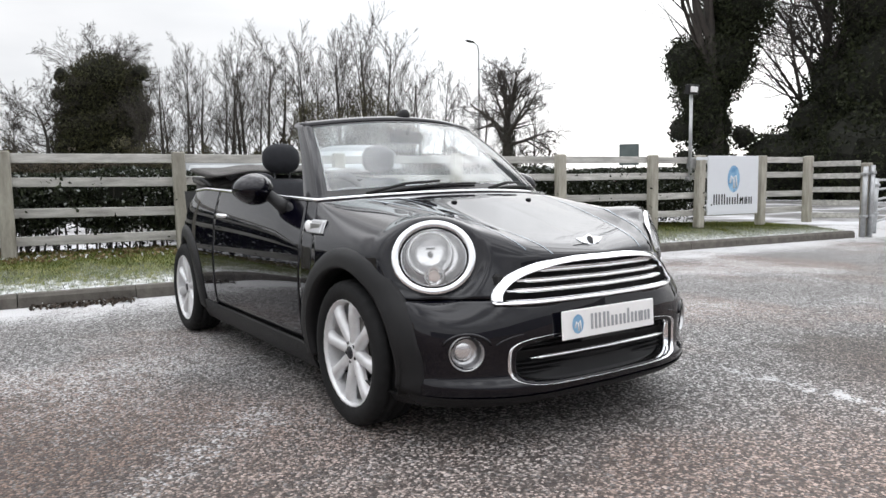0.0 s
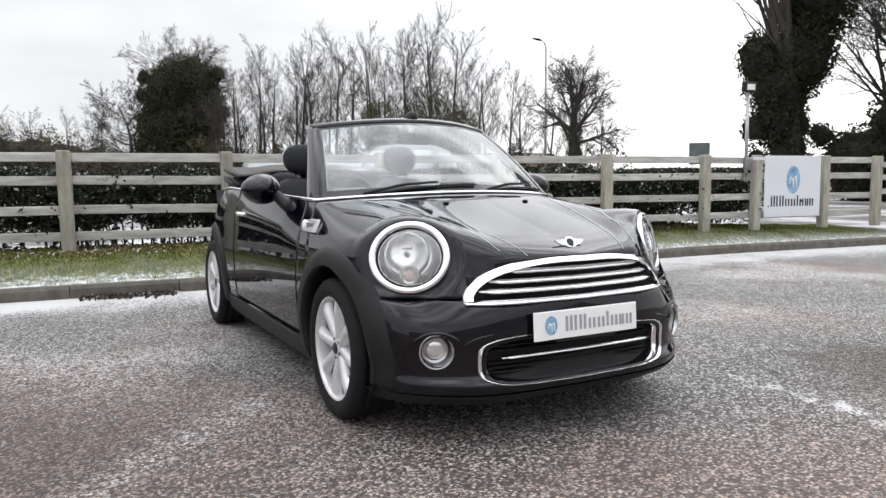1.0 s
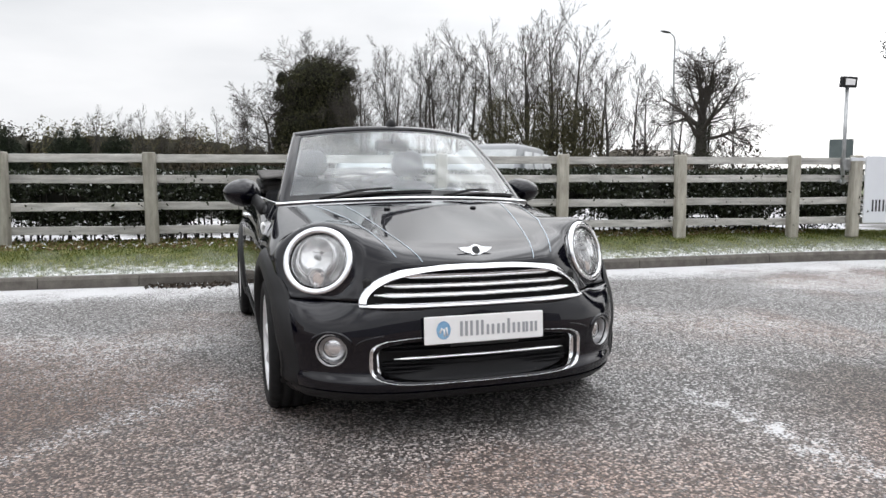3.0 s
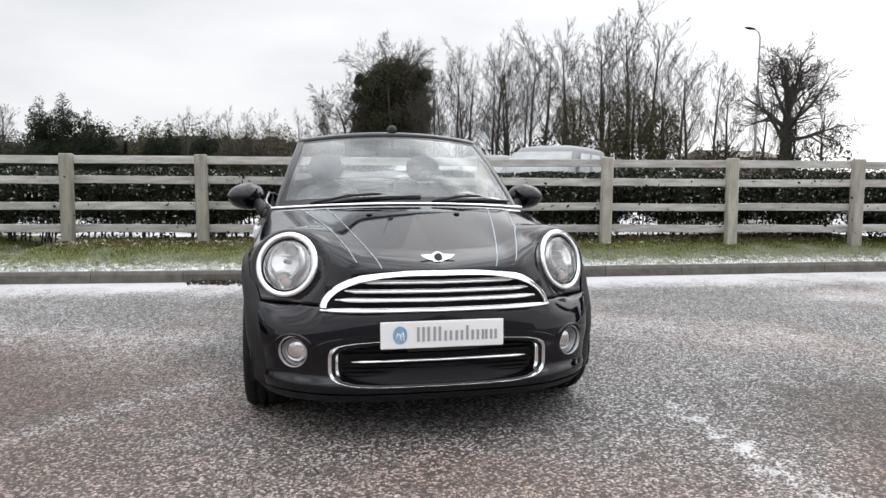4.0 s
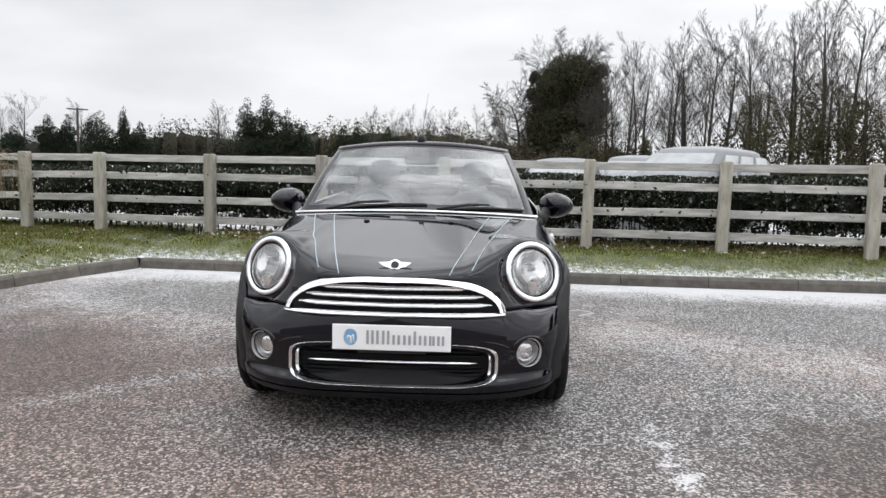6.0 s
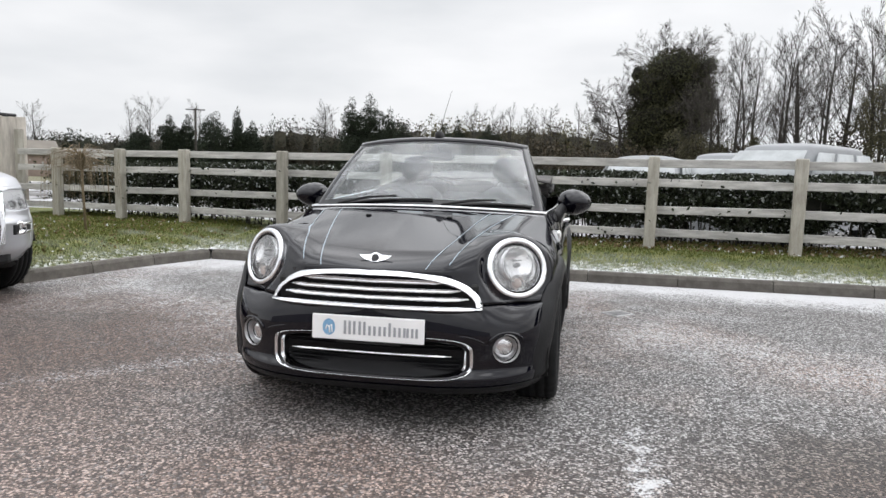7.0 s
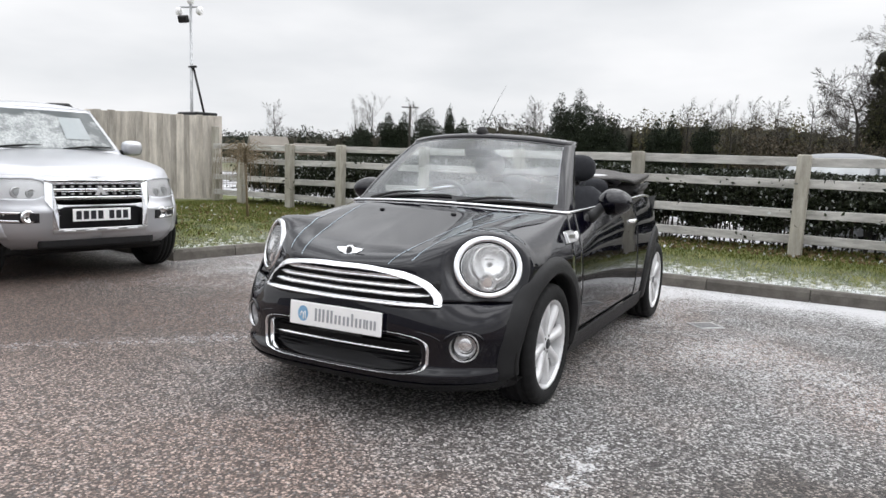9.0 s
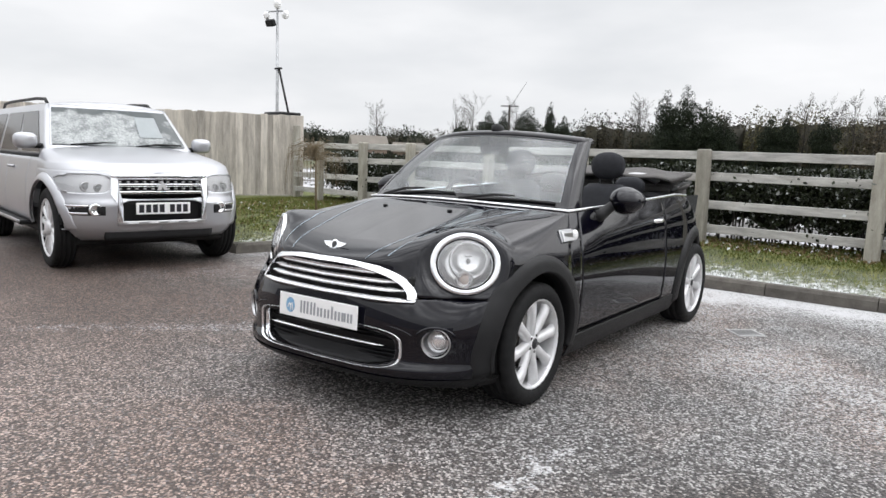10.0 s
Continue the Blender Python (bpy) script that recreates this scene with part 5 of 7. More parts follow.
def suv_panel(name, a0, a1, z0, z1, na, nz, mat, cuts_=(), label=""):
    V, F = grid(lambda u, v: suv_side(a0 + (a1 - a0) * u, z0 + (z1 - z0) * v), na, nz)
    for c in cuts_:
        rr = [c.r(v) for v in V]
        F = [f for f in F if not all(rr[i][0] < 1 for i in f)]
        V = [v if r >= 1 or r < 1e-6 else v + w * (1 / r - 1) for v, (r, w) in zip(V, rr)]
    used = sorted({i for f in F for i in f})
    ix = {k: i for i, k in enumerate(used)}
    return mesh_ob(name, outward(([V[k] for k in used], [tuple(ix[i] for i in f) for f in F]), (0, 2.0, 0.7)), mat, suv, label, solid=0.008)


SWY = (0.66, 3.52)
SWR = 0.385
scuts = []
for sgn in (1, -1):
    for wy in SWY:
        scuts.append(Cut((0.85 * sgn, wy, SWR + 0.03), (0, 1, 0), (0, 0, 1), 0.43, 0.43, 0.7, side=sgn))
nose_cut = [Cut((0, 0, 0.79), (1, 0, 0), (0, 0, 1), 0.43, 0.095, 0.095, e=6), Cut((0, 0, 0.565), (1, 0, 0), (0, 0, 1), 0.40, 0.12, 0.10, e=5)]
for sgn in (1, -1):
    nose_cut.append(Cut((0.665 * sgn, 0.1, 0.835), (1, 0, 0), (0, 0, 1), 0.205, 0.088, 0.085, e=3.5, side=sgn))
suv_panel("front_wing", 0, 1, 0.30, 0.95, 70, 40, SILVER, scuts + nose_cut)
suv_panel("front_wing", 0, -1, 0.30, 0.95, 70, 40, SILVER, scuts + nose_cut)
for sgn in (1, -1):
    d1 = suv_panel("front_door", sgn * 1.10, sgn * 1.365, 0.40, 1.05, 30, 20, SILVER, scuts)
    d2 = suv_panel("rear_door", sgn * 1.368, sgn * 1.62, 0.40, 1.05, 30, 20, SILVER, scuts)
    suv_panel("front_side", sgn * 1.0, sgn * 1.098, 0.40, 1.05, 16, 20, SILVER, scuts)
    suv_panel("rear_side", sgn * 1.622, sgn * 2.0, 0.40, 1.05, 40, 20, SILVER, scuts)
    for d, y in ((d1, 2.12), (d2, 3.10)):
        mesh_ob("door_handle", tube([(sgn * 0.89, y - 0.09, 0.93), (sgn * 0.925, y - 0.06, 0.935), (sgn * 0.925, y + 0.06, 0.935), (sgn * 0.89, y + 0.09, 0.93)], 0.014, 8), SILVER, d)
    mesh_ob("side_step", box(0.16, 1.75, 0.05, 0.015, (sgn * 0.90, 2.25, 0.37)), CLAD, suv, smooth=False)
    mesh_ob("step_edge", box(0.02, 1.75, 0.03, 0.006, (sgn * 0.985, 2.25, 0.385)), SATIN, suv, smooth=False)
mesh_ob("suv_underside", box(1.5, 4.3, 0.30, 0.03, (0, 2.45, 0.38)), DARK, suv, smooth=False).name = "underside"
mesh_ob("tail", box(1.76, 0.05, 0.75, 0.02, (0, 4.74, 0.75)), SILVER, suv, smooth=False)
mesh_ob("engine_block", box(1.2, 0.7, 0.5, 0.02, (0, 0.62, 0.65)), DARK, suv, smooth=False)


def suv_hood(u, v):
    t = 2 * u - 1
    a = suv_side(t, 0.95)
    e = Vector((0.785 * t, 1.04 + 0.10 * abs(t) ** 3, 1.185 - 0.05 * t * t))
    x, y = a.x + (e.x - a.x) * v, a.y + (e.y - a.y) * v
    z = 0.95 + (e.z - 0.95) * v ** 0.42
    return Vector((x, y, z))


mesh_ob("bonnet", outward(grid(suv_hood, 60, 24), (0, 0.7, 0.5)), SILVER, suv)


def cab(u, z):
    """Greenhouse outline: u 0 at the screen's middle, round one side to the tail."""
    k = (z - 1.04) / 0.60
    hw = 0.785 - 0.155 * k ** 1.1
    yf, yr = 0.96 + 0.63 * k, 4.72 - 0.14 * k
    sg, u = (-1 if u < 0 else 1), abs(u)
    if u <= 1:
        return Vector((sg * hw * min(1, u) ** 0.9, yf + 0.13 * u ** 2.6, z))
    return Vector((sg * hw, yf + 0.13 + (yr - yf - 0.13) * (u - 1), z))


def roof_top(u, v):
    p = cab(u * 4 - 2, 1.61)
    c = Vector((p.x * 0.0, max(1.95, min(p.y, 4.5)), 1.66))
    f = v ** 0.8
    return Vector((p.x * (1 - v), p.y + (c.y - p.y) * v * 0.3, 1.61 + 0.055 * (1 - (1 - v) ** 2.4)))


mesh_ob("roof", outward(grid(roof_top, 80, 8), (0, 3, 1.2)), SILVER, suv)
for sgn in (1, -1):
    mesh_ob("pillar_frame", outward(grid(lambda u, v: cab(sgn * (0.93 + 1.07 * u), 1.04 + 0.575 * v), 40, 6), (0, 3, 1.3)), SILVER, suv, solid=0.02)
    for a0, a1, nm in ((1.055, 1.30, "front_window"), (1.33, 1.60, "rear_window"), (1.64, 1.93, "quarter_window")):
        mesh_ob(nm, outward(grid(lambda u, v: cab(sgn * (a0 + (a1 - a0) * u + (0.03 * (1 - v) if a0 > 1.1 else -0.03 * (1 - v) + 0.03)), 1.10 + 0.44 * v) + Vector((sgn * 0.004, 0, 0)), 10, 6), (0, 3, 1.3)), FRIT, suv, "dark tinted side window")
    rail_pts = [(sgn * 0.56, 1.92, 1.62), (sgn * 0.555, 2.05, 1.68), (sgn * 0.55, 2.5, 1.70), (sgn * 0.55, 3.9, 1.705), (sgn * 0.55, 4.3, 1.69), (sgn * 0.55, 4.42, 1.63)]
    mesh_ob("roof_rail", tube(rail_pts, 0.018, 8), CLAD, suv, "dark roof rail")
    m_ = mesh_ob("door_mirror", ball(0.110, 0.065, 0.082, (sgn * 0.915, 1.30, 1.215), e=0.65), SILVER, suv, "large silver door mirror")
    mesh_ob("mirror_arm", tube([(sgn * 0.74, 1.32, 1.16), (sgn * 0.87, 1.31, 1.17)], 0.028, 8), CLAD, m_)


def frost_glass():
    """Screen under a grainy film of frost, cleared along the top and towards one side."""
    m = bpy.data.materials.new("frosted_screen")
    m.use_nodes = True
    N, L = m.node_tree.nodes, m.node_tree.links
    p = N["Principled BSDF"]
    co = N.new("ShaderNodeTexCoord")
    sp = N.new("ShaderNodeSeparateXYZ")
    L.new(co.outputs["Object"], sp.inputs[0])

    def noisy(scale, detail, rough=0.6):
        n = N.new("ShaderNodeTexNoise")
        n.inputs["Scale"].default_value, n.inputs["Detail"].default_value, n.inputs["Roughness"].default_value = scale, detail, rough
        L.new(co.outputs["Object"], n.inputs["Vector"])
        return n.outputs["Fac"]

    def span(x, a, b, lo, hi):
        n = N.new("ShaderNodeMapRange")
        n.interpolation_type = "SMOOTHSTEP"
        n.inputs["From Min"].default_value, n.inputs["From Max"].default_value = a, b
        n.inputs["To Min"].default_value, n.inputs["To Max"].default_value = lo, hi
        L.new(x, n.inputs["Value"])
        return n.outputs[0]

    def plus(a, b, op="ADD"):
        n = N.new("ShaderNodeMath")
        n.operation = op
        L.new(a, n.inputs[0])
        L.new(b, n.inputs[1])
        return n.outputs[0]
    film = plus(span(sp.outputs[2], 1.575, 1.46, 0.0, 0.42), span(sp.outputs[0], 0.55, -0.25, 0.0, 0.36))
    film = plus(film, span(noisy(3.2, 4.0), 0.3, 0.7, -0.16, 0.16))
    film = span(film, 0.36, 0.62, 0.0, 1.0)
    grain = plus(span(noisy(48.0, 6.0, 0.75), 0.30, 0.68, 0.45, 1.0), span(noisy(8.0, 5.0, 0.7), 0.34, 0.62, 0.45, 1.1), "MULTIPLY")
    r = N.new("ShaderNodeMix")
    r.data_type = "RGBA"
    L.new(plus(film, grain, "MULTIPLY"), r.inputs["Factor"])
    r.inputs["A"].default_value = (0.060, 0.072, 0.074, 1)
    r.inputs["B"].default_value = (0.52, 0.54, 0.54, 1)
    L.new(r.outputs["Result"], p.inputs["Base Color"])
    L.new(span(film, 0.0, 1.0, 0.12, 0.6), p.inputs["Roughness"])
    return m


scr = mesh_ob("windscreen", outward(grid(lambda u, v: cab(0.91 * (2 * u - 1), 1.185 + 0.39 * v) + Vector((0, -0.006, 0.004)), 30, 14), (0, 3, 1.3)), frost_glass(), suv, "windscreen white with frost")
mesh_ob("screen_surround", outward(grid(lambda u, v: cab(0.99 * (2 * u - 1), 1.05 + 0.565 * v) + Vector((0, 0.004, 0)), 40, 14), (0, 3, 1.3)), SILVER, suv)
mesh_ob("price_sheet", outward(grid(lambda u, v: cab(0.22 + 0.36 * u + 0.04 * v, 1.28 + 0.225 * v) + Vector((0, -0.012, 0.008)), 6, 6), (0, 3, 1.3)), material("pale_sheet", (0.33, 0.36, 0.37), 0.3, var=0.05), scr, "pale paper sheet behind the screen")
for x0, x1 in ((-0.55, 0.12), (0.10, 0.62)):
    mesh_ob("wiper", tube([(x0, 1.06, 1.185), ((x0 + x1) / 2, 1.14, 1.215), (x1, 1.15, 1.21)], 0.01, 6), DARK, suv)


def sy(x, z):
    w = SW(z)
    return 0.95 - (0.95 - SF(z)) * max(0, 1 - min(1, abs(x) / w) ** 3.8) ** (1 / 3.8)


def suv_bar(z, x0, x1, hh, proud, mat, parent, name, label="", depth=0.03, n=24):
    V, F = [], []
    for k in range(n + 1):
        x = x0 + (x1 - x0) * k / n
        y = sy(x, z) - proud
        V += [(x, y + depth, z - hh), (x, y + 0.003, z - hh), (x, y, z - hh * 0.6), (x, y, z + hh * 0.6), (x, y + 0.003, z + hh), (x, y + depth, z + hh)]
    for k in range(n):
        for j in range(5):
            F.append((k * 6 + j, k * 6 + 6 + j, k * 6 + 7 + j, k * 6 + j + 1))
    F += [tuple(range(6)), tuple(reversed(range(n * 6, n * 6 + 6)))]
    return mesh_ob(name, outward((V, F), ((x0 + x1) / 2, 0.7, z)), mat, parent, label)


LAMPW = material("lamp_white", (0.90, 0.905, 0.92), 0.35, metal=0.35, var=0.03)
gr = suv_bar(0.905, -0.46, 0.46, 0.018, 0.018, CHROME, suv, "grille", "chrome grille with dark openings")
suv_bar(0.79, -0.43, 0.43, 0.092, -0.05, MESH, gr, "grille_backing", depth=0.02)
for z, hh in ((0.825, 0.014), (0.755, 0.014)):
    suv_bar(z, -0.43, 0.43, hh, 0.006, CHROME, gr, "grille_bar")
for z in (0.855, 0.79):
    for k in range(-5, 6):
        suv_bar(z, k * 0.075 - 0.012, k * 0.075 + 0.012, 0.008, -0.012, SATIN, gr, "grille_tooth", n=2)
suv_bar(0.57, -0.40, 0.40, 0.115, -0.05, MESH, gr, "intake_backing", depth=0.02)
for k in (-1, 1):
    V = [(k * 0.46, sy(0.46, 0.88) - 0.012, 0.90), (k * 0.40, sy(0.4, 0.88) - 0.012, 0.88), (k * 0.375, sy(0.36, 0.6) - 0.03, 0.62), (k * 0.375, sy(0.36, 0.5) - 0.02, 0.475), (k * 0.43, sy(0.42, 0.5) - 0.02, 0.475), (k * 0.425, sy(0.42, 0.66) - 0.03, 0.66), (k * 0.47, sy(0.46, 0.75) - 0.012, 0.74)]
    B = [(x, y + 0.05, z) for x, y, z in V]
    mesh_ob("grille_side", outward((V + B, [tuple(range(7)), tuple(range(7, 14))] + [(i, (i + 1) % 7, 7 + (i + 1) % 7, 7 + i) for i in range(7)]), (k * 0.42, 0.05, 0.68)), CHROME, gr, smooth=False)
suv_bar(0.465, -0.42, 0.42, 0.022, 0.012, SATIN, suv, "skid_trim", "satin silver lower trim")
suv_bar(0.375, -0.52, 0.52, 0.068, 0.006, CLAD, suv, "lower_valance", "matt black lower valance")
for k in (-1.5, -0.5, 0.5, 1.5):
    suv_bar(0.466, k * 0.19 - 0.05, k * 0.19 + 0.05, 0.007, 0.016, ALLOY, suv, "trim_slot", n=3)
emb = [(0, 0.055), (0.026, 0.012), (0.055, -0.035), (0.018, -0.035), (0, -0.004), (-0.018, -0.035), (-0.055, -0.035), (-0.026, 0.012)]
mesh_ob("emblem", ([(x, sy(0, 0.82) - 0.03, 0.815 + z) for x, z in emb], [tuple(range(8))]), ALLOY, gr, "plain bright emblem", smooth=False, solid=0.008)
sp_ = new("number_plate")
sp_.parent = suv
sp_.matrix_local = pose(0, -0.012, 0.605)
mesh_ob("plate_board", box(0.52, 0.008, 0.112, 0.003), PLATE_WHITE, sp_, smooth=False)
for k in range(7):
    x = -0.21 + 0.064 * k + (0.036 if k > 3 else 0)
    mesh_ob("plate_bar", box(0.046, 0.002, 0.076, 0, (x, -0.0055, 0)), BLACK_PRINT, sp_, smooth=False)
for sgn in (1, -1):
    hl = mesh_ob("headlight", outward(grid(lambda u, v: Vector((sgn * (0.462 + 0.41 * u), sy(0.462 + 0.41 * u, 0.748 + 0.17 * v) + 0.002, 0.748 + 0.174 * v)), 14, 6), (0, 1, 0.8)), LENS, suv, "large clear headlight")
    hl.visible_shadow = False
    mesh_ob("reflector", outward(grid(lambda u, v: Vector((sgn * (0.455 + 0.42 * u), sy(0.455 + 0.42 * u, 0.742 + 0.18 * v) + 0.016, 0.742 + 0.184 * v)), 12, 5), (0, 1, 0.8)), LAMPW, hl)
    for x, r, z in ((0.56, 0.040, 0.795), (0.66, 0.046, 0.805)):
        lp = mesh_ob("lamp_projector", moved(lathe([(r * 0.62, 0.010), (r * 0.8, 0.004), (r, 0.004), (r * 1.05, 0.03)], 24, "y"), pose(sgn * x, sy(x, 0.81) + 0.004, z)), SATIN, hl)
        mesh_ob("projector_lens", moved(ball(r * 0.62, 0.008, r * 0.62), pose(sgn * x, sy(x, 0.81) + 0.012, z)), GALV, lp)
    fg = mesh_ob("fog_lamp", moved(lathe([(0.0, 0.004), (0.04, 0.0), (0.052, -0.008), (0.06, 0.01)], 24, "y"), pose(sgn * 0.60, sy(0.6, 0.60) - 0.006, 0.595)), CHROME, suv, "fog lamp in a chrome-edged slot")
    suv_bar(0.595, sgn * 0.52 if sgn > 0 else -0.86, 0.86 if sgn > 0 else -0.52, 0.052, 0.001, CLAD, fg, "fog_slot", n=12)
    for z in (0.63, 0.56):
        suv_bar(z, 0.66 if sgn > 0 else -0.86, 0.86 if sgn > 0 else -0.66, 0.010, 0.008, CHROME, fg, "fog_trim", n=10)
    # arch flares and wheels
    for wy in SWY:
        def flare(u, v):
            ang = radians(-28 + 236 * u)
            r = 0.43 + 0.075 * v
            y, z = wy + r * math.cos(ang), max(0.40, SWR + 0.03 + r * math.sin(ang))
            w = SW(min(1.05, z))
            if y < 0.95:
                w *= max(0.0, 1 - min(1, (0.95 - y) / (0.95 - SF(min(z, 0.95)))) ** 3.8) ** (1 / 3.8)
            return Vector((sgn * (w + 0.028 * (1 - v ** 3) - 0.002), y, z))
        mesh_ob("arch_flare", outward(grid(flare, 40, 6), (0, wy, 0.5)), SILVER, suv, solid=0.012)
        liner = lathe([(0.05, sgn * 0.50), (0.44, sgn * 0.50), (0.44, sgn * 0.86)], 32)
        liner = ([Vector((v[0], v[1], max(v[2], 0.04))) for v in liner[0]], liner[1])
        mesh_ob("wheel_well", moved(liner, pose(0, wy, SWR + 0.03)), DARK, suv)
        wb = new("wheel")
        wb.parent = suv
        wb.matrix_local = pose(sgn * 0.792, wy, SWR, 11, 0, 0) @ (Matrix.Identity(4) if sgn > 0 else Matrix.Rotation(math.pi, 4, "Z"))
        k = SWR / 0.305
        mesh_ob("tyre", [([Vector((v[0] * 0.94, v[1] * k, v[2] * k)) for v in g[0]], g[1]) for g in (tyre_geo(),)][0], RUBBER, wb)
        rm = mesh_ob("rim", [([Vector((v[0] * 0.94, v[1] * k, v[2] * k)) for v in g[0]], g[1]) for g in (rim_geo(),)][0], ALLOY, wb, "silver alloy rim")
        sg_ = [([Vector((v[0] * 0.94, v[1] * k, v[2] * k)) for v in g[0]], g[1]) for g in (spoke_geo(),)][0]
        for a in range(12):
            mesh_ob("spoke", moved(sg_, Matrix.Rotation(math.tau * a / 12, 4, "X") @ Matrix.Diagonal((1, 0.8, 1, 1))), ALLOY, rm)
        mesh_ob("hub", lathe([(0.0, 0.10), (0.06, 0.10), (0.075, 0.08), (0.075, 0.02)], 24), ALLOY, rm)
        mesh_ob("wheel_back", lathe([(0.0, -0.05), (0.26, -0.05)], 24), DARK, wb)

# ---- close-boarded hoarding beside the off-roader ----
H0, H1 = Vector((-9.42, 6.62, 0)), Vector((-14.6, -2.7, 0))
hoard = thing("board_fence", "tall weathered close-boarded timber fence", "fence", kind="structure")
hd = (H1 - H0).normalized()
hn = Vector((hd.y, -hd.x, 0))
if hn.dot(Vector((1, 0, 0))) < 0:
    hn = -hn
yaw = math.degrees(math.atan2(hd.y, hd.x))
rnd = random.Random(11)
n_boards = int((H1 - H0).length / 0.118)
for i in range(n_boards):
    p = H0 + hd * (0.06 + 0.118 * i) + hn * (0.012 if i % 2 else 0.030)
    hgt = 1.63 + rnd.uniform(-0.012, 0.012)
    m_ = pose(p.x, p.y, 0.265 + hgt / 2, 0, 0, yaw) @ pose(0, 0, 0, rnd.uniform(-0.3, 0.3), rnd.uniform(-0.3, 0.3), 0)
    mesh_ob("board", moved(box(0.132, 0.018, hgt, 0.003), m_), BOARD, hoard, smooth=False)
for z in (0.55, 1.05, 1.6):
    c = (H0 + H1) / 2
    mesh_ob("arris_rail", moved(box((H1 - H0).length, 0.05, 0.08, 0.01), pose(c.x - hn.x * 0.03, c.y - hn.y * 0.03, z, 0, 0, yaw)), POSTWOOD, hoard, smooth=False)
c = (H0 + H1) / 2
mesh_ob("gravel_board", moved(box((H1 - H0).length, 0.03, 0.12, 0.006), pose(c.x + hn.x * 0.05, c.y + hn.y * 0.05, 0.25, 0, 0, yaw)), POSTWOOD, hoard, smooth=False)
mesh_ob("end_post", moved(box(0.11, 0.11, 1.42, 0.01), pose(-9.32, 6.40, 0.98)), POSTWOOD, hoard, smooth=False)

# ---- camera mast behind the hoarding ----
mast = thing("camera_mast", "slim white mast with cameras and a dark brace", "mast", pose(-10.4, 6.65, 0.0))
mesh_ob("mast_pole", tube([(0, 0, 0), (0, 0, 4.1)], [0.035, 0.025], 10), GALV, mast)
mesh_ob("mast_brace", tube([(0.03, 0.03, 2.86), (0.16, 0.18, 1.95)], 0.022, 8), CLAD, mast, "dark brace")
mesh_ob("brace_collar", box(0.22, 0.06, 0.04, 0.01, (0.04, 0, 2.88)), CLAD, mast, smooth=False)
mesh_ob("mast_base", box(0.65, 0.5, 0.06, 0.02, (0.05, 0.10, 1.955)), CLAD, mast, smooth=False)
mesh_ob("base_frame", join(*[tube([(x, y, 0), (x * 0.8, y * 0.8, 1.9)], 0.03, 8) for x in (-0.25, 0.30) for y in (-0.12, 0.3)]), GALV, mast)
mesh_ob("floodlight", moved(box(0.20, 0.12, 0.14, 0.02), pose(-0.10, -0.10, 3.80, 20, 0, 20)), CLAD, mast, "black floodlight", smooth=False)
mesh_ob("camera_arm", tube([(-0.26, -0.1, 4.04), (0.20, 0.08, 4.04)], 0.018, 8), GALV, mast)
for s in (-0.24, 0.18):
    cmr = mesh_ob("camera_dome", ball(0.07, 0.07, 0.085, (s, s * 0.4, 3.96), e=0.9), PLATE_WHITE, mast, "white dome camera")
mesh_ob("top_camera", ball(0.08, 0.08, 0.10, (0.0, 0, 4.18)), PLATE_WHITE, mast)

# ---- dealer sign on the fence ----
sa, sb = Vector((6.96, 6.130, 0)), Vector((8.075, 6.115, 0))
sw, syaw = (sb - sa).length, math.degrees(math.atan2(sb.y - sa.y, sb.x - sa.x))
sc_ = (sa + sb) / 2
sign = thing("dealer_sign", "white board with a blue oval emblem and black wordmark", "sign", pose(sc_.x, sc_.y, 0.905, 0, 0, syaw))
SIGNW = material("sign_white", (0.74, 0.76, 0.80), 0.4, var=0.03, scale=2)
mesh_ob("sign_board", box(sw, 0.02, 0.94, 0.004), SIGNW, sign, smooth=False)
for g in word_blocks(0.165, 0.86, NAME):
    mesh_ob("wordmark_block", moved(g, pose(-0.01, -0.0115, -0.225)), BLACK_PRINT, sign, smooth=False)
disc = [(0.135 * math.cos(math.tau * k / 36), -0.0115, 0.215 * math.sin(math.tau * k / 36)) for k in range(36)]
mesh_ob("sign_emblem", moved((disc, [tuple(range(36))]), pose(0.0, 0, 0.10)), BLUE_PRINT, sign, "blue oval emblem", smooth=False)
mesh_ob("emblem_swirl", moved(join(tube([(-0.08, 0, -0.07), (-0.05, 0, 0.04), (0.0, 0, -0.01), (0.01, 0, -0.15)], 0.022, 6), tube([(0.0, 0, 0.01), (0.05, 0, 0.06), (0.07, 0, -0.14)], 0.02, 6)), pose(0.0, -0.012, 0.10) @ Matrix.Diagonal((1, 0.06, 1, 1))), SIGNW, sign)
mesh_ob("sign_bracket", box(0.30, 0.03, 0.05, 0.004, (-0.62, 0.02, 0.425)), SIGNW, sign, smooth=False)

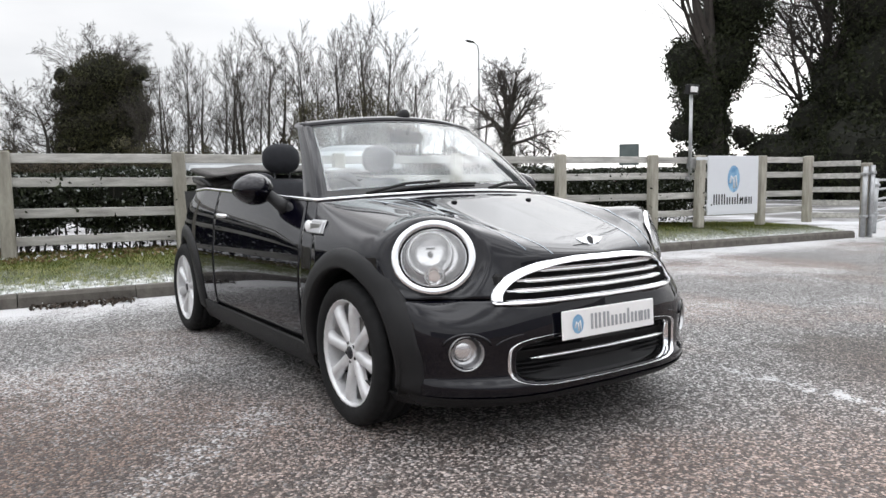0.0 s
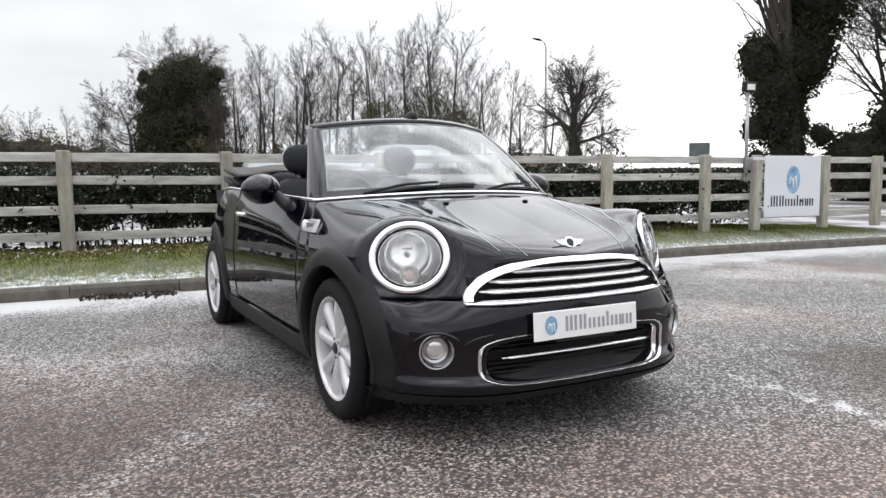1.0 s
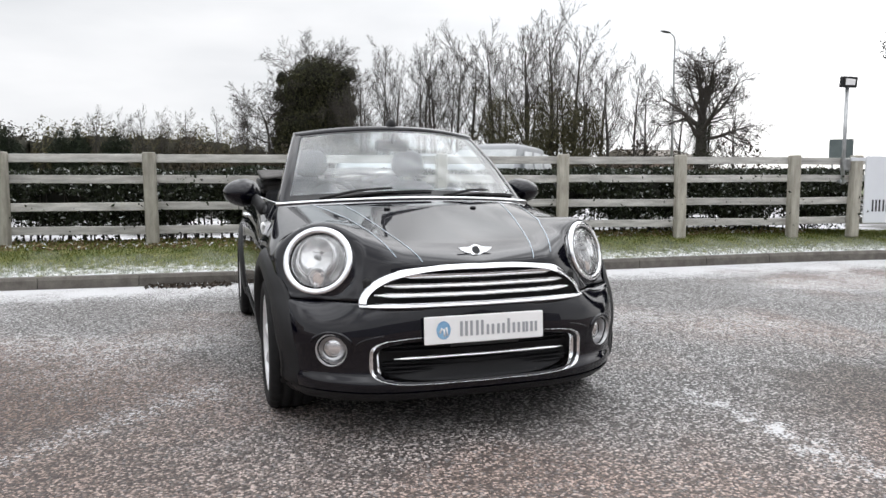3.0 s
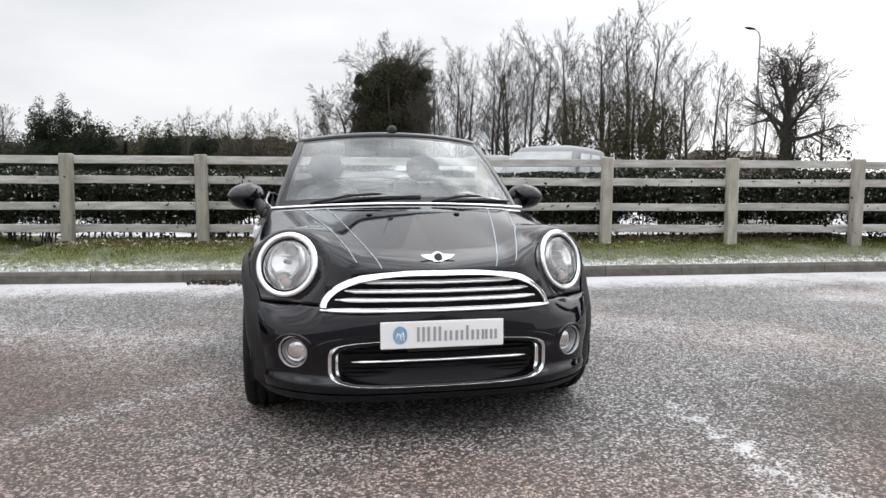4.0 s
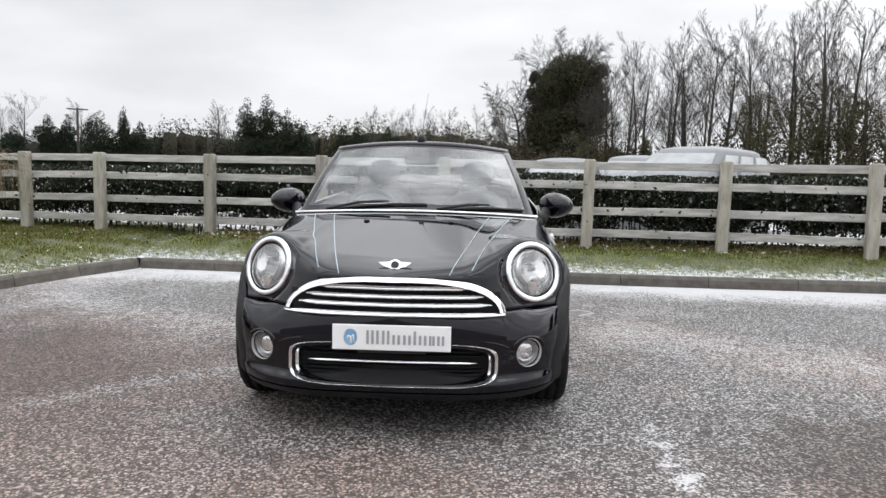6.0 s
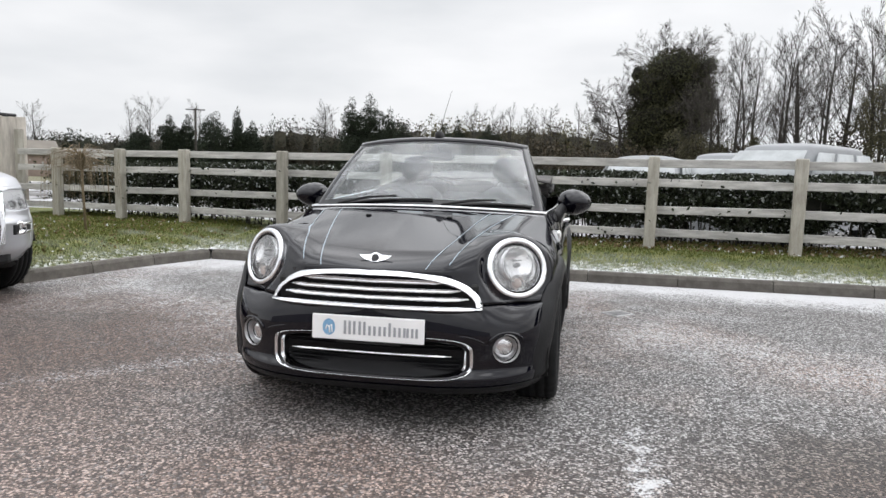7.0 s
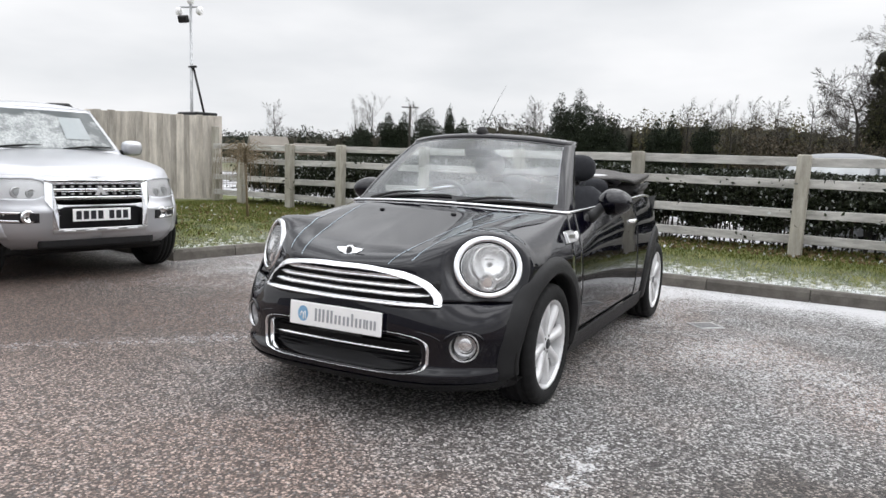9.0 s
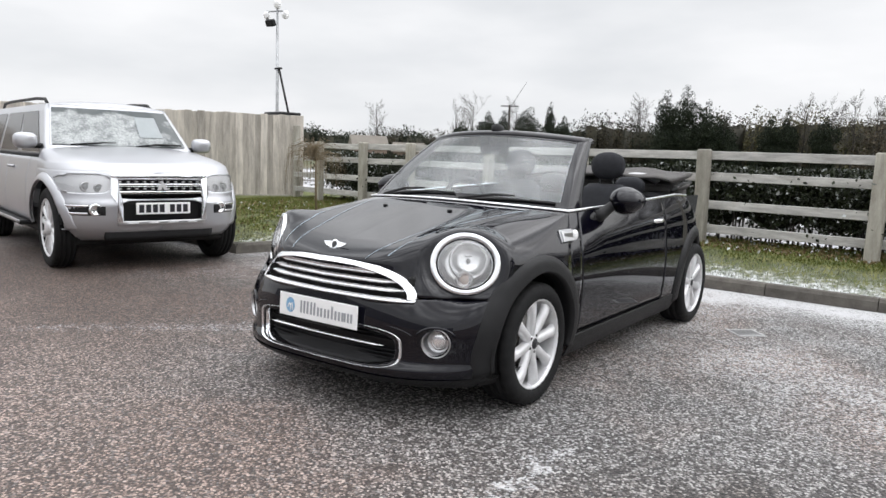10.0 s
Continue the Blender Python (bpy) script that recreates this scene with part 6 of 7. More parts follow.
# ---- floodlight on a pole ----
fl = thing("floodlight_column", "thin pale column with a dark floodlight, clamped to the fence", "lamp", pose(6.70, 6.245, 0))
mesh_ob("column", tube([(0, 0, 0.98), (0, 0, 2.34)], 0.026, 10), GALV, fl)
mesh_ob("column_clamp", join(box(0.10, 0.09, 0.05, 0.006, (0, 0.03, 1.02)), box(0.12, 0.09, 0.16, 0.006, (0.06, 0.03, 1.26))), GALV, fl, smooth=False)
mesh_ob("lamp_case", moved(box(0.245, 0.08, 0.15, 0.012), pose(0, -0.02, 2.40, 6, 0, 4)), CLAD, fl, "black floodlight case", smooth=False)
mesh_ob("lamp_pane", moved(box(0.16, 0.01, 0.085, 0.003), pose(0, -0.060, 2.398, 6, 0, 4)), PLATE_WHITE, fl, smooth=False)

# ---- gate at the end of the fence ----
gate = thing("field_gate", "galvanised gate posts with short timber rails", "gate")
pa, pb = Vector((9.47, 6.30, 0)), Vector((9.82, 5.52, 0))
gy = math.degrees(math.atan2(pb.y - pa.y, pb.x - pa.x))
for z in (1.24, 1.03, 0.80, 0.57, 0.36):
    mc = (pa + pb) / 2
    mesh_ob("gate_rail", moved(box((pb - pa).length, 0.035, 0.09, 0.006), pose(mc.x, mc.y, z, 0, 0, gy)), WOOD, gate, smooth=False)
mesh_ob("end_post", moved(box(0.13, 0.13, 1.25, 0.012), pose(9.92, 5.48, 0.62)), POSTWOOD, gate, smooth=False)
for x, y, h in ((9.78, 5.42, 1.18), (9.90, 5.38, 1.20), (10.75, 5.85, 0.98)):
    gp = mesh_ob("gate_post", tube([(x, y, 0.0), (x + 0.03, y, h)], 0.04, 10), GALV, gate, "galvanised steel post")
    for z in (0.35, h - 0.12):
        mesh_ob("hinge", box(0.10, 0.10, 0.05, 0.008, (x + 0.02, y, z)), GALV, gp, smooth=False)
# far gate leaf beyond
for z in (0.95, 0.78, 0.60, 0.40, 0.2):
    mesh_ob("gate_bar", tube([(10.75, 5.85, z), (13.6, 7.2, z)], 0.022, 8), GALV, gate)

# ---- gully grate ----
grate = thing("gully_grate", "cast iron gully grate in the asphalt", "grate", pose(0.83, 3.25, 0.0, 0, 0, 50) @ Matrix.Diagonal((0.45, 0.45, 0.6, 1)))
mesh_ob("grate_frame", join(box(0.46, 0.03, 0.02, 0.004, (0, 0.19, 0.004)), box(0.46, 0.03, 0.02, 0.004, (0, -0.19, 0.004)), box(0.03, 0.36, 0.02, 0.004, (0.215, 0, 0.004)), box(0.03, 0.36, 0.02, 0.004, (-0.215, 0, 0.004))), material("frosted_iron", (0.42, 0.42, 0.42), 0.85, color2=(0.62, 0.62, 0.62), scale=30), grate, smooth=False)
for k in range(7):
    mesh_ob("grate_bar", box(0.022, 0.35, 0.014, 0.003, (-0.17 + 0.057 * k, 0, 0.009)), material("cast_iron", (0.34, 0.34, 0.34), 0.85) if k == 0 else bpy.data.materials["cast_iron"], grate, smooth=False)

# ---- street lamp on the road beyond ----
st = thing("street_lamp", "tall grey street lamp with a short outreach arm", "street lamp", pose(22.4, 40.9, 0, 0, 0, 0))
mesh_ob("lamp_column", tube([(0, 0, 0), (0, 0, 4), (0, 0, 9.9), (-0.10, 0, 10.2), (-0.35, 0, 10.36)], [0.11, 0.08, 0.05, 0.04, 0.035], 10), GALV, st)
mesh_ob("lamp_head", moved(ball(0.36, 0.13, 0.07), pose(-0.66, 0, 10.42, 0, 8, 0)), CLAD, st)

# road sign seen from behind
rs = thing("road_sign", "grey back of a road sign on two posts", "sign", pose(25.0, 28.8, 0, 0, 0, -38))
mesh_ob("sign_sheet", box(1.05, 0.04, 1.15, 0.01, (0, 0, 2.42)), material("sign_back", (0.13, 0.16, 0.16), 0.6, var=0.15, scale=3), rs, smooth=False)
for x in (-0.35, 0.35):
    mesh_ob("sign_post", tube([(x, 0.05, 0), (x, 0.05, 2.9)], 0.04, 8), GALV, rs)

# telegraph pole
tp = thing("telegraph_pole", "telegraph pole with one crossarm", "pole", pose(-49.7, 63.6, 0, 0, 0, 38))
mesh_ob("pole_shaft", tube([(0, 0, 0), (0, 0, 7.2)], [0.16, 0.11], 8), BARK, tp)
mesh_ob("crossarm", box(2.0, 0.12, 0.12, 0.02, (0, 0, 7.05)), BARK, tp, smooth=False)

# low farm buildings far off
ROOFM = material("pale_roof", (0.20, 0.18, 0.155), 0.8, var=0.15, scale=1.5)
WALLM = material("old_brick", (0.26, 0.20, 0.17), 0.85, var=0.2, scale=2)


def shed(x, y, yaw_, l, w, eave, ridge):
    b = thing("farm_building", "low farm building with a pale pitched roof", "building", pose(x, y, 0, 0, 0, yaw_))
    mesh_ob("wall", box(l, w, eave, 0.02, (0, 0, eave / 2)), WALLM, b, smooth=False)
    V = [(-l / 2 - 0.2, -w / 2 - 0.2, eave), (l / 2 + 0.2, -w / 2 - 0.2, eave), (l / 2 + 0.2, 0, ridge), (-l / 2 - 0.2, 0, ridge), (-l / 2 - 0.2, w / 2 + 0.2, eave), (l / 2 + 0.2, w / 2 + 0.2, eave)]
    mesh_ob("roof", (V, [(0, 1, 2, 3), (3, 2, 5, 4), (0, 3, 4), (1, 5, 2)]), ROOFM, b, smooth=False, solid=0.1)


shed(-45.5, 39.0, 60, 2.8, 2.6, 1.6, 2.7)
shed(-43.6, 42.0, 40, 2.4, 2.2, 1.4, 2.2)
shed(-57.0, 92.5, 20, 3.4, 3.2, 3.2, 5.0)
shed(28.0, 56.0, 10, 6.0, 5.0, 3.0, 3.6)

# ---- frosted cars parked beyond the hedge ----
FROSTCAR = material("frosted_paint", (0.24, 0.25, 0.26), 0.5, var=0.08, scale=3, bump=0.2, bscale=80)
GREYGLASS = material("frosted_window", (0.27, 0.285, 0.29), 0.5, color2=(0.40, 0.42, 0.43), scale=4)


def parked(x, y, yaw_, roof, l, label):
    b = thing("parked_car", label, "car", pose(x, y, 0, 0, 0, yaw_), group="cars beyond the hedge")
    hw = 0.87

    def body(u, v):
        a = math.tau * u
        k = 1 - 0.12 * abs(v - 0.45) ** 1.5
        c, s = math.cos(a), math.sin(a)
        return Vector((l / 2 * k * math.copysign(abs(c) ** 0.35, c), hw * k * math.copysign(abs(s) ** 0.35, s), 0.22 + 0.75 * v))
    mesh_ob("body", outward(grid(body, 40, 8, wrap=True), (0, 0, 0.5)), FROSTCAR, b)

    sill = 0.98

    def rim(t):
        """Front, rear and side reach of the cabin at t from sill to gutter."""
        return l * (0.36 - 0.20 * t), -l * (0.47 - 0.05 * t), hw * (0.95 - 0.17 * t)

    def top(u, v):
        a = math.tau * u
        c, s = math.cos(a), math.sin(a)
        t = min(1, v / 0.6)
        w = 0 if v < 0.6 else (v - 0.6) / 0.4
        xf, xr, yy = rim(t)
        f = math.cos(w * math.pi / 2)
        mid = (xf + xr) / 2
        x = mid + (xf - mid) * f * math.copysign(abs(c) ** 0.45, c)
        return Vector((x, yy * f * math.copysign(abs(s) ** 0.45, s), sill + (roof - 0.13 - sill) * t + 0.13 * math.sin(w * math.pi / 2)))
    mesh_ob("roof", outward(grid(top, 56, 20, wrap=True), (0, 0, 1.0)), FROSTCAR, b)

    def pane(s, a0, a1):
        V = []
        for j in range(2):
            t = 0.10 + 0.80 * j
            xf, xr, yy = rim(t)
            for i in range(7):
                V.append((xr + (xf - xr) * (a0 + (a1 - a0) * i / 6), s * (yy + 0.010), sill + (roof - 0.13 - sill) * t))
        return outward((V, [(i, i + 1, i + 8, i + 7) for i in range(6)]), (0, 0, 1.0))
    for s in (1, -1):
        for a0, a1 in ((0.06, 0.32), (0.36, 0.62), (0.66, 0.90)):
            mesh_ob("side_window", pane(s, a0, a1), GREYGLASS, b, "frosted side window", solid=0.004)
    for e in (1, -1):
        V = []
        for j in range(2):
            t = 0.08 + 0.86 * j
            xf, xr, yy = rim(t)
            for i in range(9):
                q = i / 4 - 1
                V.append(((xf if e > 0 else xr) + e * (0.014 - 0.05 * q * q), q * 0.86 * yy, sill + (roof - 0.13 - sill) * t))
        mesh_ob("end_window", outward((V, [(i, i + 1, i + 10, i + 9) for i in range(8)]), (0, 0, 1.0)), GREYGLASS, b, "frosted end window", solid=0.004)
    for wx in (-l * 0.31, l * 0.31):
        for s in (1, -1):
            mesh_ob("wheel", moved(tyre_geo(), pose(wx, s * 0.76, 0.305, 0, 0, 90)), RUBBER, b)


parked(3.12, 11.8, -119, 1.81, 5.0, "frosted pale estate car parked beyond the hedge")
parked(2.20, 14.6, -100, 1.70, 4.2, "frosted white van-like car parked beyond the hedge")
parked(0.55, 12.4, -95, 1.56, 4.0, "frosted white hatchback parked beyond the hedge")

# unseen plain wall added behind the viewer to darken what the car mirrors
CLADW = material("grey_cladding", (0.30, 0.30, 0.32), 0.6, var=0.2, scale=1.5, stretch=(4, 4, 0.3))
tagged(mesh_ob("wall_south", box(64, 0.3, 5.4, 0.02, (0, -22, 2.7)), CLADW, smooth=False), "plain grey wall added unseen behind the viewer", "wall", kind="structure")

# ---- leaves, hedges, trees ----
def leaf_material(name, c1, c2, frost=0.0, rough=0.5):
    m = bpy.data.materials.new(name)
    m.use_nodes = True
    N, L = m.node_tree.nodes, m.node_tree.links
    p = N["Principled BSDF"]
    g = N.new("ShaderNodeNewGeometry")
    r = N.new("ShaderNodeValToRGB")
    r.color_ramp.elements[0].color, r.color_ramp.elements[1].color = (*c1, 1), (*c2, 1)
    r.color_ramp.elements[1].position = 0.9
    if frost:
        r.color_ramp.elements[1].position = 0.93 - frost
        k = r.color_ramp.elements.new(0.965 - frost)
        k.color = (0.55, 0.57, 0.57, 1)
    L.new(g.outputs["Random Per Island"], r.inputs[0])
    L.new(r.outputs[0], p.inputs["Base Color"])
    p.inputs["Roughness"].default_value = rough
    p.inputs["Specular IOR Level"].default_value = 0.25
    return m


def leaves(pts, sizes, seed, flat=0.0):
    """Folded leaf blades at points, turned at random."""
    rg = np.random.default_rng(seed)
    n = len(pts)
    a = rg.normal(size=(n, 3))
    a[:, 2] *= (1 - flat)
    a /= np.linalg.norm(a, axis=1)[:, None]
    b = np.cross(a, rg.normal(size=(n, 3)))
    b /= np.linalg.norm(b, axis=1)[:, None] + 1e-9
    c = np.cross(a, b)
    s = sizes[:, None]
    P = np.asarray(pts)
    V = np.stack([P - a * s * 0.5, P + b * s * 0.28 + c * s * 0.1, P + a * s * 0.5, P - b * s * 0.28 + c * s * 0.1], axis=1).reshape(-1, 3)
    F = [(4 * i, 4 * i + 1, 4 * i + 2, 4 * i + 3) for i in range(n)]
    return V.tolist(), F


rg = np.random.default_rng(3)


def hedge_points(n):
    x = rg.uniform(-8.9, 7.5, n)
    y = 7.0 + rg.normal(0, 0.26, n)
    lump = np.array([noise.noise(Vector((v * 1.1, 3.0, 0))) for v in x])
    low = np.array([noise.noise(Vector((v * 1.7, 9.0, 0))) for v in x])
    top = 1.20 + 0.07 * lump
    bot = 0.48 + 0.30 * low
    u = rg.uniform(0, 1, n) ** 0.8
    z = bot + (top - bot) * u
    z = np.where(rg.uniform(0, 1, n) < 0.025, rg.uniform(0.28, 0.6, n), z)
    thin = np.array([noise.noise(Vector((a * 2.3, 5.0, c * 3.0))) for a, c in zip(x, z)])
    return np.stack([x, y, z], 1)[thin > -0.50]


LEAFH = leaf_material("hedge_leaf", (0.007, 0.010, 0.005), (0.028, 0.037, 0.015), 0.005, 0.55)
pts = hedge_points(150000)
tagged(mesh_ob("hedge", leaves(pts, rg.uniform(0.032, 0.070, len(pts)), 4), LEAFH, smooth=False), "dark evergreen hedge with flecks of frost", "hedge", kind="stuff")
# dark core added inside the leaves, with the hedge's inner shade in its colour
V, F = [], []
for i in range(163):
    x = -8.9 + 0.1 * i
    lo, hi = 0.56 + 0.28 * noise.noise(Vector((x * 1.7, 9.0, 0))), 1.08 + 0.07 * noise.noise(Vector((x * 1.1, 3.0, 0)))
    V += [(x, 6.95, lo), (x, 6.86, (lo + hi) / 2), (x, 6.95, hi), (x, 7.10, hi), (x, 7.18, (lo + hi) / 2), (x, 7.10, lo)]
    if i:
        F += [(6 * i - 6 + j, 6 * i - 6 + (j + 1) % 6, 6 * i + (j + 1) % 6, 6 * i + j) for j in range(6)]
tagged(mesh_ob("hedge_heart", (V, F), material("hedge_shade", (0.008, 0.009, 0.006), 0.95, color2=(0.020, 0.020, 0.013), scale=14, bump=1.0, bscale=60), smooth=False), "dark core added inside the evergreen hedge, coloured as its shade", "hedge", kind="stuff")
stems = []
for i in range(260):
    x, y = rg.uniform(-8.8, 6.6), 6.95 + rg.normal(0, 0.12)
    stems.append(tube([(x, y, 0.2), (x + rg.normal(0, 0.05), y + rg.normal(0, 0.05), 0.7), (x + rg.normal(0, 0.1), y + rg.normal(0, 0.1), 1.15)], [0.012, 0.009, 0.004], 4, caps=False))
tagged(mesh_ob("hedge_stems", join(*stems), BARK), "woody stems inside the hedge", "hedge", kind="stuff")


# grass on the verge
def blades(n, place, seed, h0, h1):
    rr = np.random.default_rng(seed)
    V, fr = [], []
    for i in range(n):
        (x, y, z), f = place(rr)
        a = rr.uniform(0, math.tau)
        h = rr.uniform(h0, h1)
        w = rr.uniform(0.004, 0.008)
        lx, ly = rr.normal(0, 0.4) * h, rr.normal(0, 0.4) * h
        V += [(x - w * math.cos(a), y - w * math.sin(a), z - 0.005), (x + w * math.cos(a), y + w * math.sin(a), z - 0.005), (x + lx, y + ly, z + h)]
        fr += [f] * 3
    return (V, [(3 * i, 3 * i + 1, 3 * i + 2) for i in range(n)]), fr


def grass_blade_mat():
    m = leaf_material("grass_blade", (0.045, 0.074, 0.011), (0.175, 0.175, 0.045), 0, 0.7)
    N, L = m.node_tree.nodes, m.node_tree.links
    p = N["Principled BSDF"]
    src = p.inputs["Base Color"].links[0].from_socket
    at_ = N.new("ShaderNodeAttribute")
    at_.attribute_name = "frost"
    x = N.new("ShaderNodeMix")
    x.data_type = "RGBA"
    L.new(at_.outputs["Fac"], x.inputs["Factor"])
    L.new(src, x.inputs["A"])
    x.inputs["B"].default_value = (0.60, 0.62, 0.62, 1)
    L.new(x.outputs["Result"], p.inputs["Base Color"])
    return m


def on_front(rr):
    x, d = rr.uniform(-4.3, 9.5), rr.uniform(0.01, 1.95)
    p = verge_front(x, d)
    nz = noise.noise(Vector((x * 3, d * 3, 1)))
    f = max(0.0, min(1.0, 1.15 - d * 1.55 + 0.55 * nz)) * rr.uniform(0.4, 0.95)
    return p, f


def on_corner(rr):
    k, d = rr.uniform(0, 4.6), rr.uniform(0.01, 4.8)
    p = verge_side(k, d)
    nz = noise.noise(Vector((p[0] * 2.5, p[1] * 2.5, 4)))
    f = max(0.0, min(1.0, 0.45 - min(d, k) * 0.6 + 0.9 * nz)) * rr.uniform(0.4, 0.95)
    return p, f


GB = grass_blade_mat()
for nm, n, fn, sd in (("grass", 60000, on_front, 8), ("grass", 46000, on_corner, 9)):
    g, fr = blades(n, fn, sd, 0.012, 0.036)
    ob = mesh_ob(nm, g, GB, smooth=False)
    at = ob.data.attributes.new("frost", "FLOAT", "POINT")
    at.data.foreach_set("value", fr)
    tagged(ob, "short winter grass touched with frost", "grass", kind="stuff")
# fallen leaves under the fence
FALLEN = leaf_material("fallen_leaf", (0.10, 0.065, 0.03), (0.26, 0.20, 0.11), 0.05, 0.8)
pl = []
for i in range(3600):
    x, d = rg.uniform(-4.3, 6.5), 0.95 + abs(rg.normal(0.35, 0.4))
    q = verge_front(x, min(d, 1.95))
    pl.append((q[0], q[1], q[2] + 0.018))
for i in range(900):
    q = verge_side(rg.uniform(0.2, 4.0), rg.uniform(0.3, 4))
    pl.append((q[0], q[1], q[2] + 0.02))
wet_leaves = []
for i in range(420):
    x, d = rg.uniform(-2.3, -1.5), abs(rg.normal(0, 0.11))
    wet_leaves.append((x, KERB_RUN(x) - 0.02 - d, 0.008 + rg.uniform(0, 0.012)))
tagged(mesh_ob("fallen_leaves", leaves(np.array(pl), rg.uniform(0.03, 0.06, len(pl)), 6, flat=0.0), FALLEN, smooth=False), "brown fallen leaves on the grass", "leaves", kind="stuff")
tagged(mesh_ob("gutter_leaves", leaves(np.array(wet_leaves), rg.uniform(0.03, 0.06, len(wet_leaves)), 16, flat=0.0), leaf_material("wet_leaf", (0.020, 0.015, 0.011), (0.075, 0.055, 0.040), 0.03, 0.5), smooth=False), "wet dark leaves lying in the gutter", "leaves", kind="stuff")


# ---- bare trees ----
THIN = 0.0085


def grow(rr, p, d, length, radius, level, levels, up, spread, wig, kids, out, reach=1.0):
    """One limb with its side limbs; out collects tubes by level."""
    n = (6, 5, 3, 2, 1)[level]
    pts, rs = [p], [radius]
    for i in range(n):
        d = (d + Vector((rr.gauss(0, wig), rr.gauss(0, wig), rr.gauss(0, wig) + up))).normalized()
        p = p + d * (length / n)
        pts.append(p)
        rs.append(max(THIN, radius * (1 - 0.86 * (i + 1) / n)))
    out.append((pts, rs, level))
    if level >= levels:
        return
    k = kids[level]
    for j in range(k):
        t = 0.22 + 0.78 * (j + rr.random()) / k
        i = min(n - 1, int(t * n))
        f = t * n - i
        q = pts[i] + (pts[i + 1] - pts[i]) * f
        a = rr.uniform(0, math.tau)
        base = (pts[i + 1] - pts[i]).normalized()
        side = base.orthogonal().normalized()
        side = (side * math.cos(a) + base.cross(side) * math.sin(a))
        s = spread[level] * rr.uniform(0.7, 1.3)
        nd = (base * math.cos(s) + side * math.sin(s)).normalized()
        grow(rr, q, nd, length * reach * rr.uniform(0.38, 0.62) * (1.15 - 0.5 * t), max(THIN, rs[i] * rr.uniform(0.38, 0.58) * (0.62 if reach < 1 else 1.0)), level + 1, levels, up, spread, wig * 1.15, kids, out)


def tree_geo(seed, height, radius, levels=4, up=0.10, spread=(0.7, 0.7, 0.6, 0.6), wig=0.07, kids=(12, 6, 5, 4), lean=(0, 0), reach=1.0):
    rr = random.Random(seed)
    out = []
    grow(rr, Vector((0, 0, -0.1)), Vector((lean[0], lean[1], 1)).normalized(), height, radius, 0, levels, up, spread, wig, kids, out, reach)
    trunk = join(*[tube(p, r, 8, caps=False) for p, r, l in out if l == 0])
    sides = {1: 5, 2: 4}
    crown = join(*[tube(p, r, sides.get(l, 3), caps=False) for p, r, l in out if l > 0])
    return trunk, crown, out


def bare_tree(name, label, seed, x, y, yaw_=0, **kw):
    t, c, out = tree_geo(seed, **kw)
    b = thing(name, label, "tree", pose(x, y, 0, 0, 0, yaw_), group="bare trees beyond the car park")
    mesh_ob("trunk", t, BARK, b)
    mesh_ob("crown", c, TWIG, b)
    return b, out


IVY = leaf_material("ivy_leaf", (0.007, 0.010, 0.004), (0.030, 0.036, 0.014), 0, 0.6)
IVYB = leaf_material("ivy_leaf_dull", (0.018, 0.020, 0.010), (0.085, 0.084, 0.042), 0, 0.7)
IVYC = leaf_material("ivy_leaf_brown", (0.040, 0.038, 0.022), (0.140, 0.130, 0.078), 0, 0.8)


def cloud(rr, blobs, n):
    """Points thrown into overlapping ellipsoids, thicker towards their skins."""
    vol = np.array([b[3] * b[4] * b[5] for b in blobs])
    pick = rr.choice(len(blobs), n, p=vol / vol.sum())
    B = np.array(blobs)[pick]
    v = rr.normal(size=(n, 3))
    v /= np.linalg.norm(v, axis=1)[:, None]
    r = rr.uniform(0.25, 1.0, n) ** 0.4
    r *= 1 + 0.22 * np.array([noise.noise(Vector(a) * 2.6 + Vector((b[0], b[1], b[2]))) for a, b in zip(v, B)])
    return B[:, :3] + v * B[:, 3:] * r[:, None]


# near-black for the added cores: shade between the leaves, put into colour
SHADE_CORE = material("ivy_shade", (0.006, 0.007, 0.004), 0.95, color2=(0.016, 0.016, 0.010), scale=3, bump=1.0, bscale=9)


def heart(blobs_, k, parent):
    """Dark solid lumps added well within a leafy mass, coloured as its shade."""
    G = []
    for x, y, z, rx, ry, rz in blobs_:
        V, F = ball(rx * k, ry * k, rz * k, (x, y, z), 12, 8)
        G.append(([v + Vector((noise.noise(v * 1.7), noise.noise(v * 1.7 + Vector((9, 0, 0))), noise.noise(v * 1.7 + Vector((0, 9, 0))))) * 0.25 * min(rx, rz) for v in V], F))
    mesh_ob("ivy_heart", join(*G), SHADE_CORE, parent, smooth=False)


# ivy-clad tree with bare limbs to one side
b, out = bare_tree("ivy_tree", "broad tree smothered in dark ivy with bare twigs", 21, -0.4, 61.0, height=10.4, radius=0.36, kids=(26, 10, 7, 5), spread=(0.9, 0.7, 0.6, 0.6), up=0.05)
rr = np.random.default_rng(31)
blobs = [(0.3, 0, 9.7, 2.5, 2.6, 1.9), (1.6, 0, 8.2, 2.1, 2.0, 2.2), (-1.0, 0, 8.2, 2.2, 2.0, 2.2), (1.3, 0, 5.8, 2.5, 2.4, 2.4), (-1.0, 0, 5.6, 2.5, 2.4, 2.2), (0.3, 0, 3.3, 2.2, 2.2, 2.4), (-2.2, 0, 4.2, 1.5, 1.6, 1.4), (-2.6, 0, 2.6, 1.7, 1.6, 1.6), (0.0, 0, 1.4, 2.4, 1.9, 1.6)]
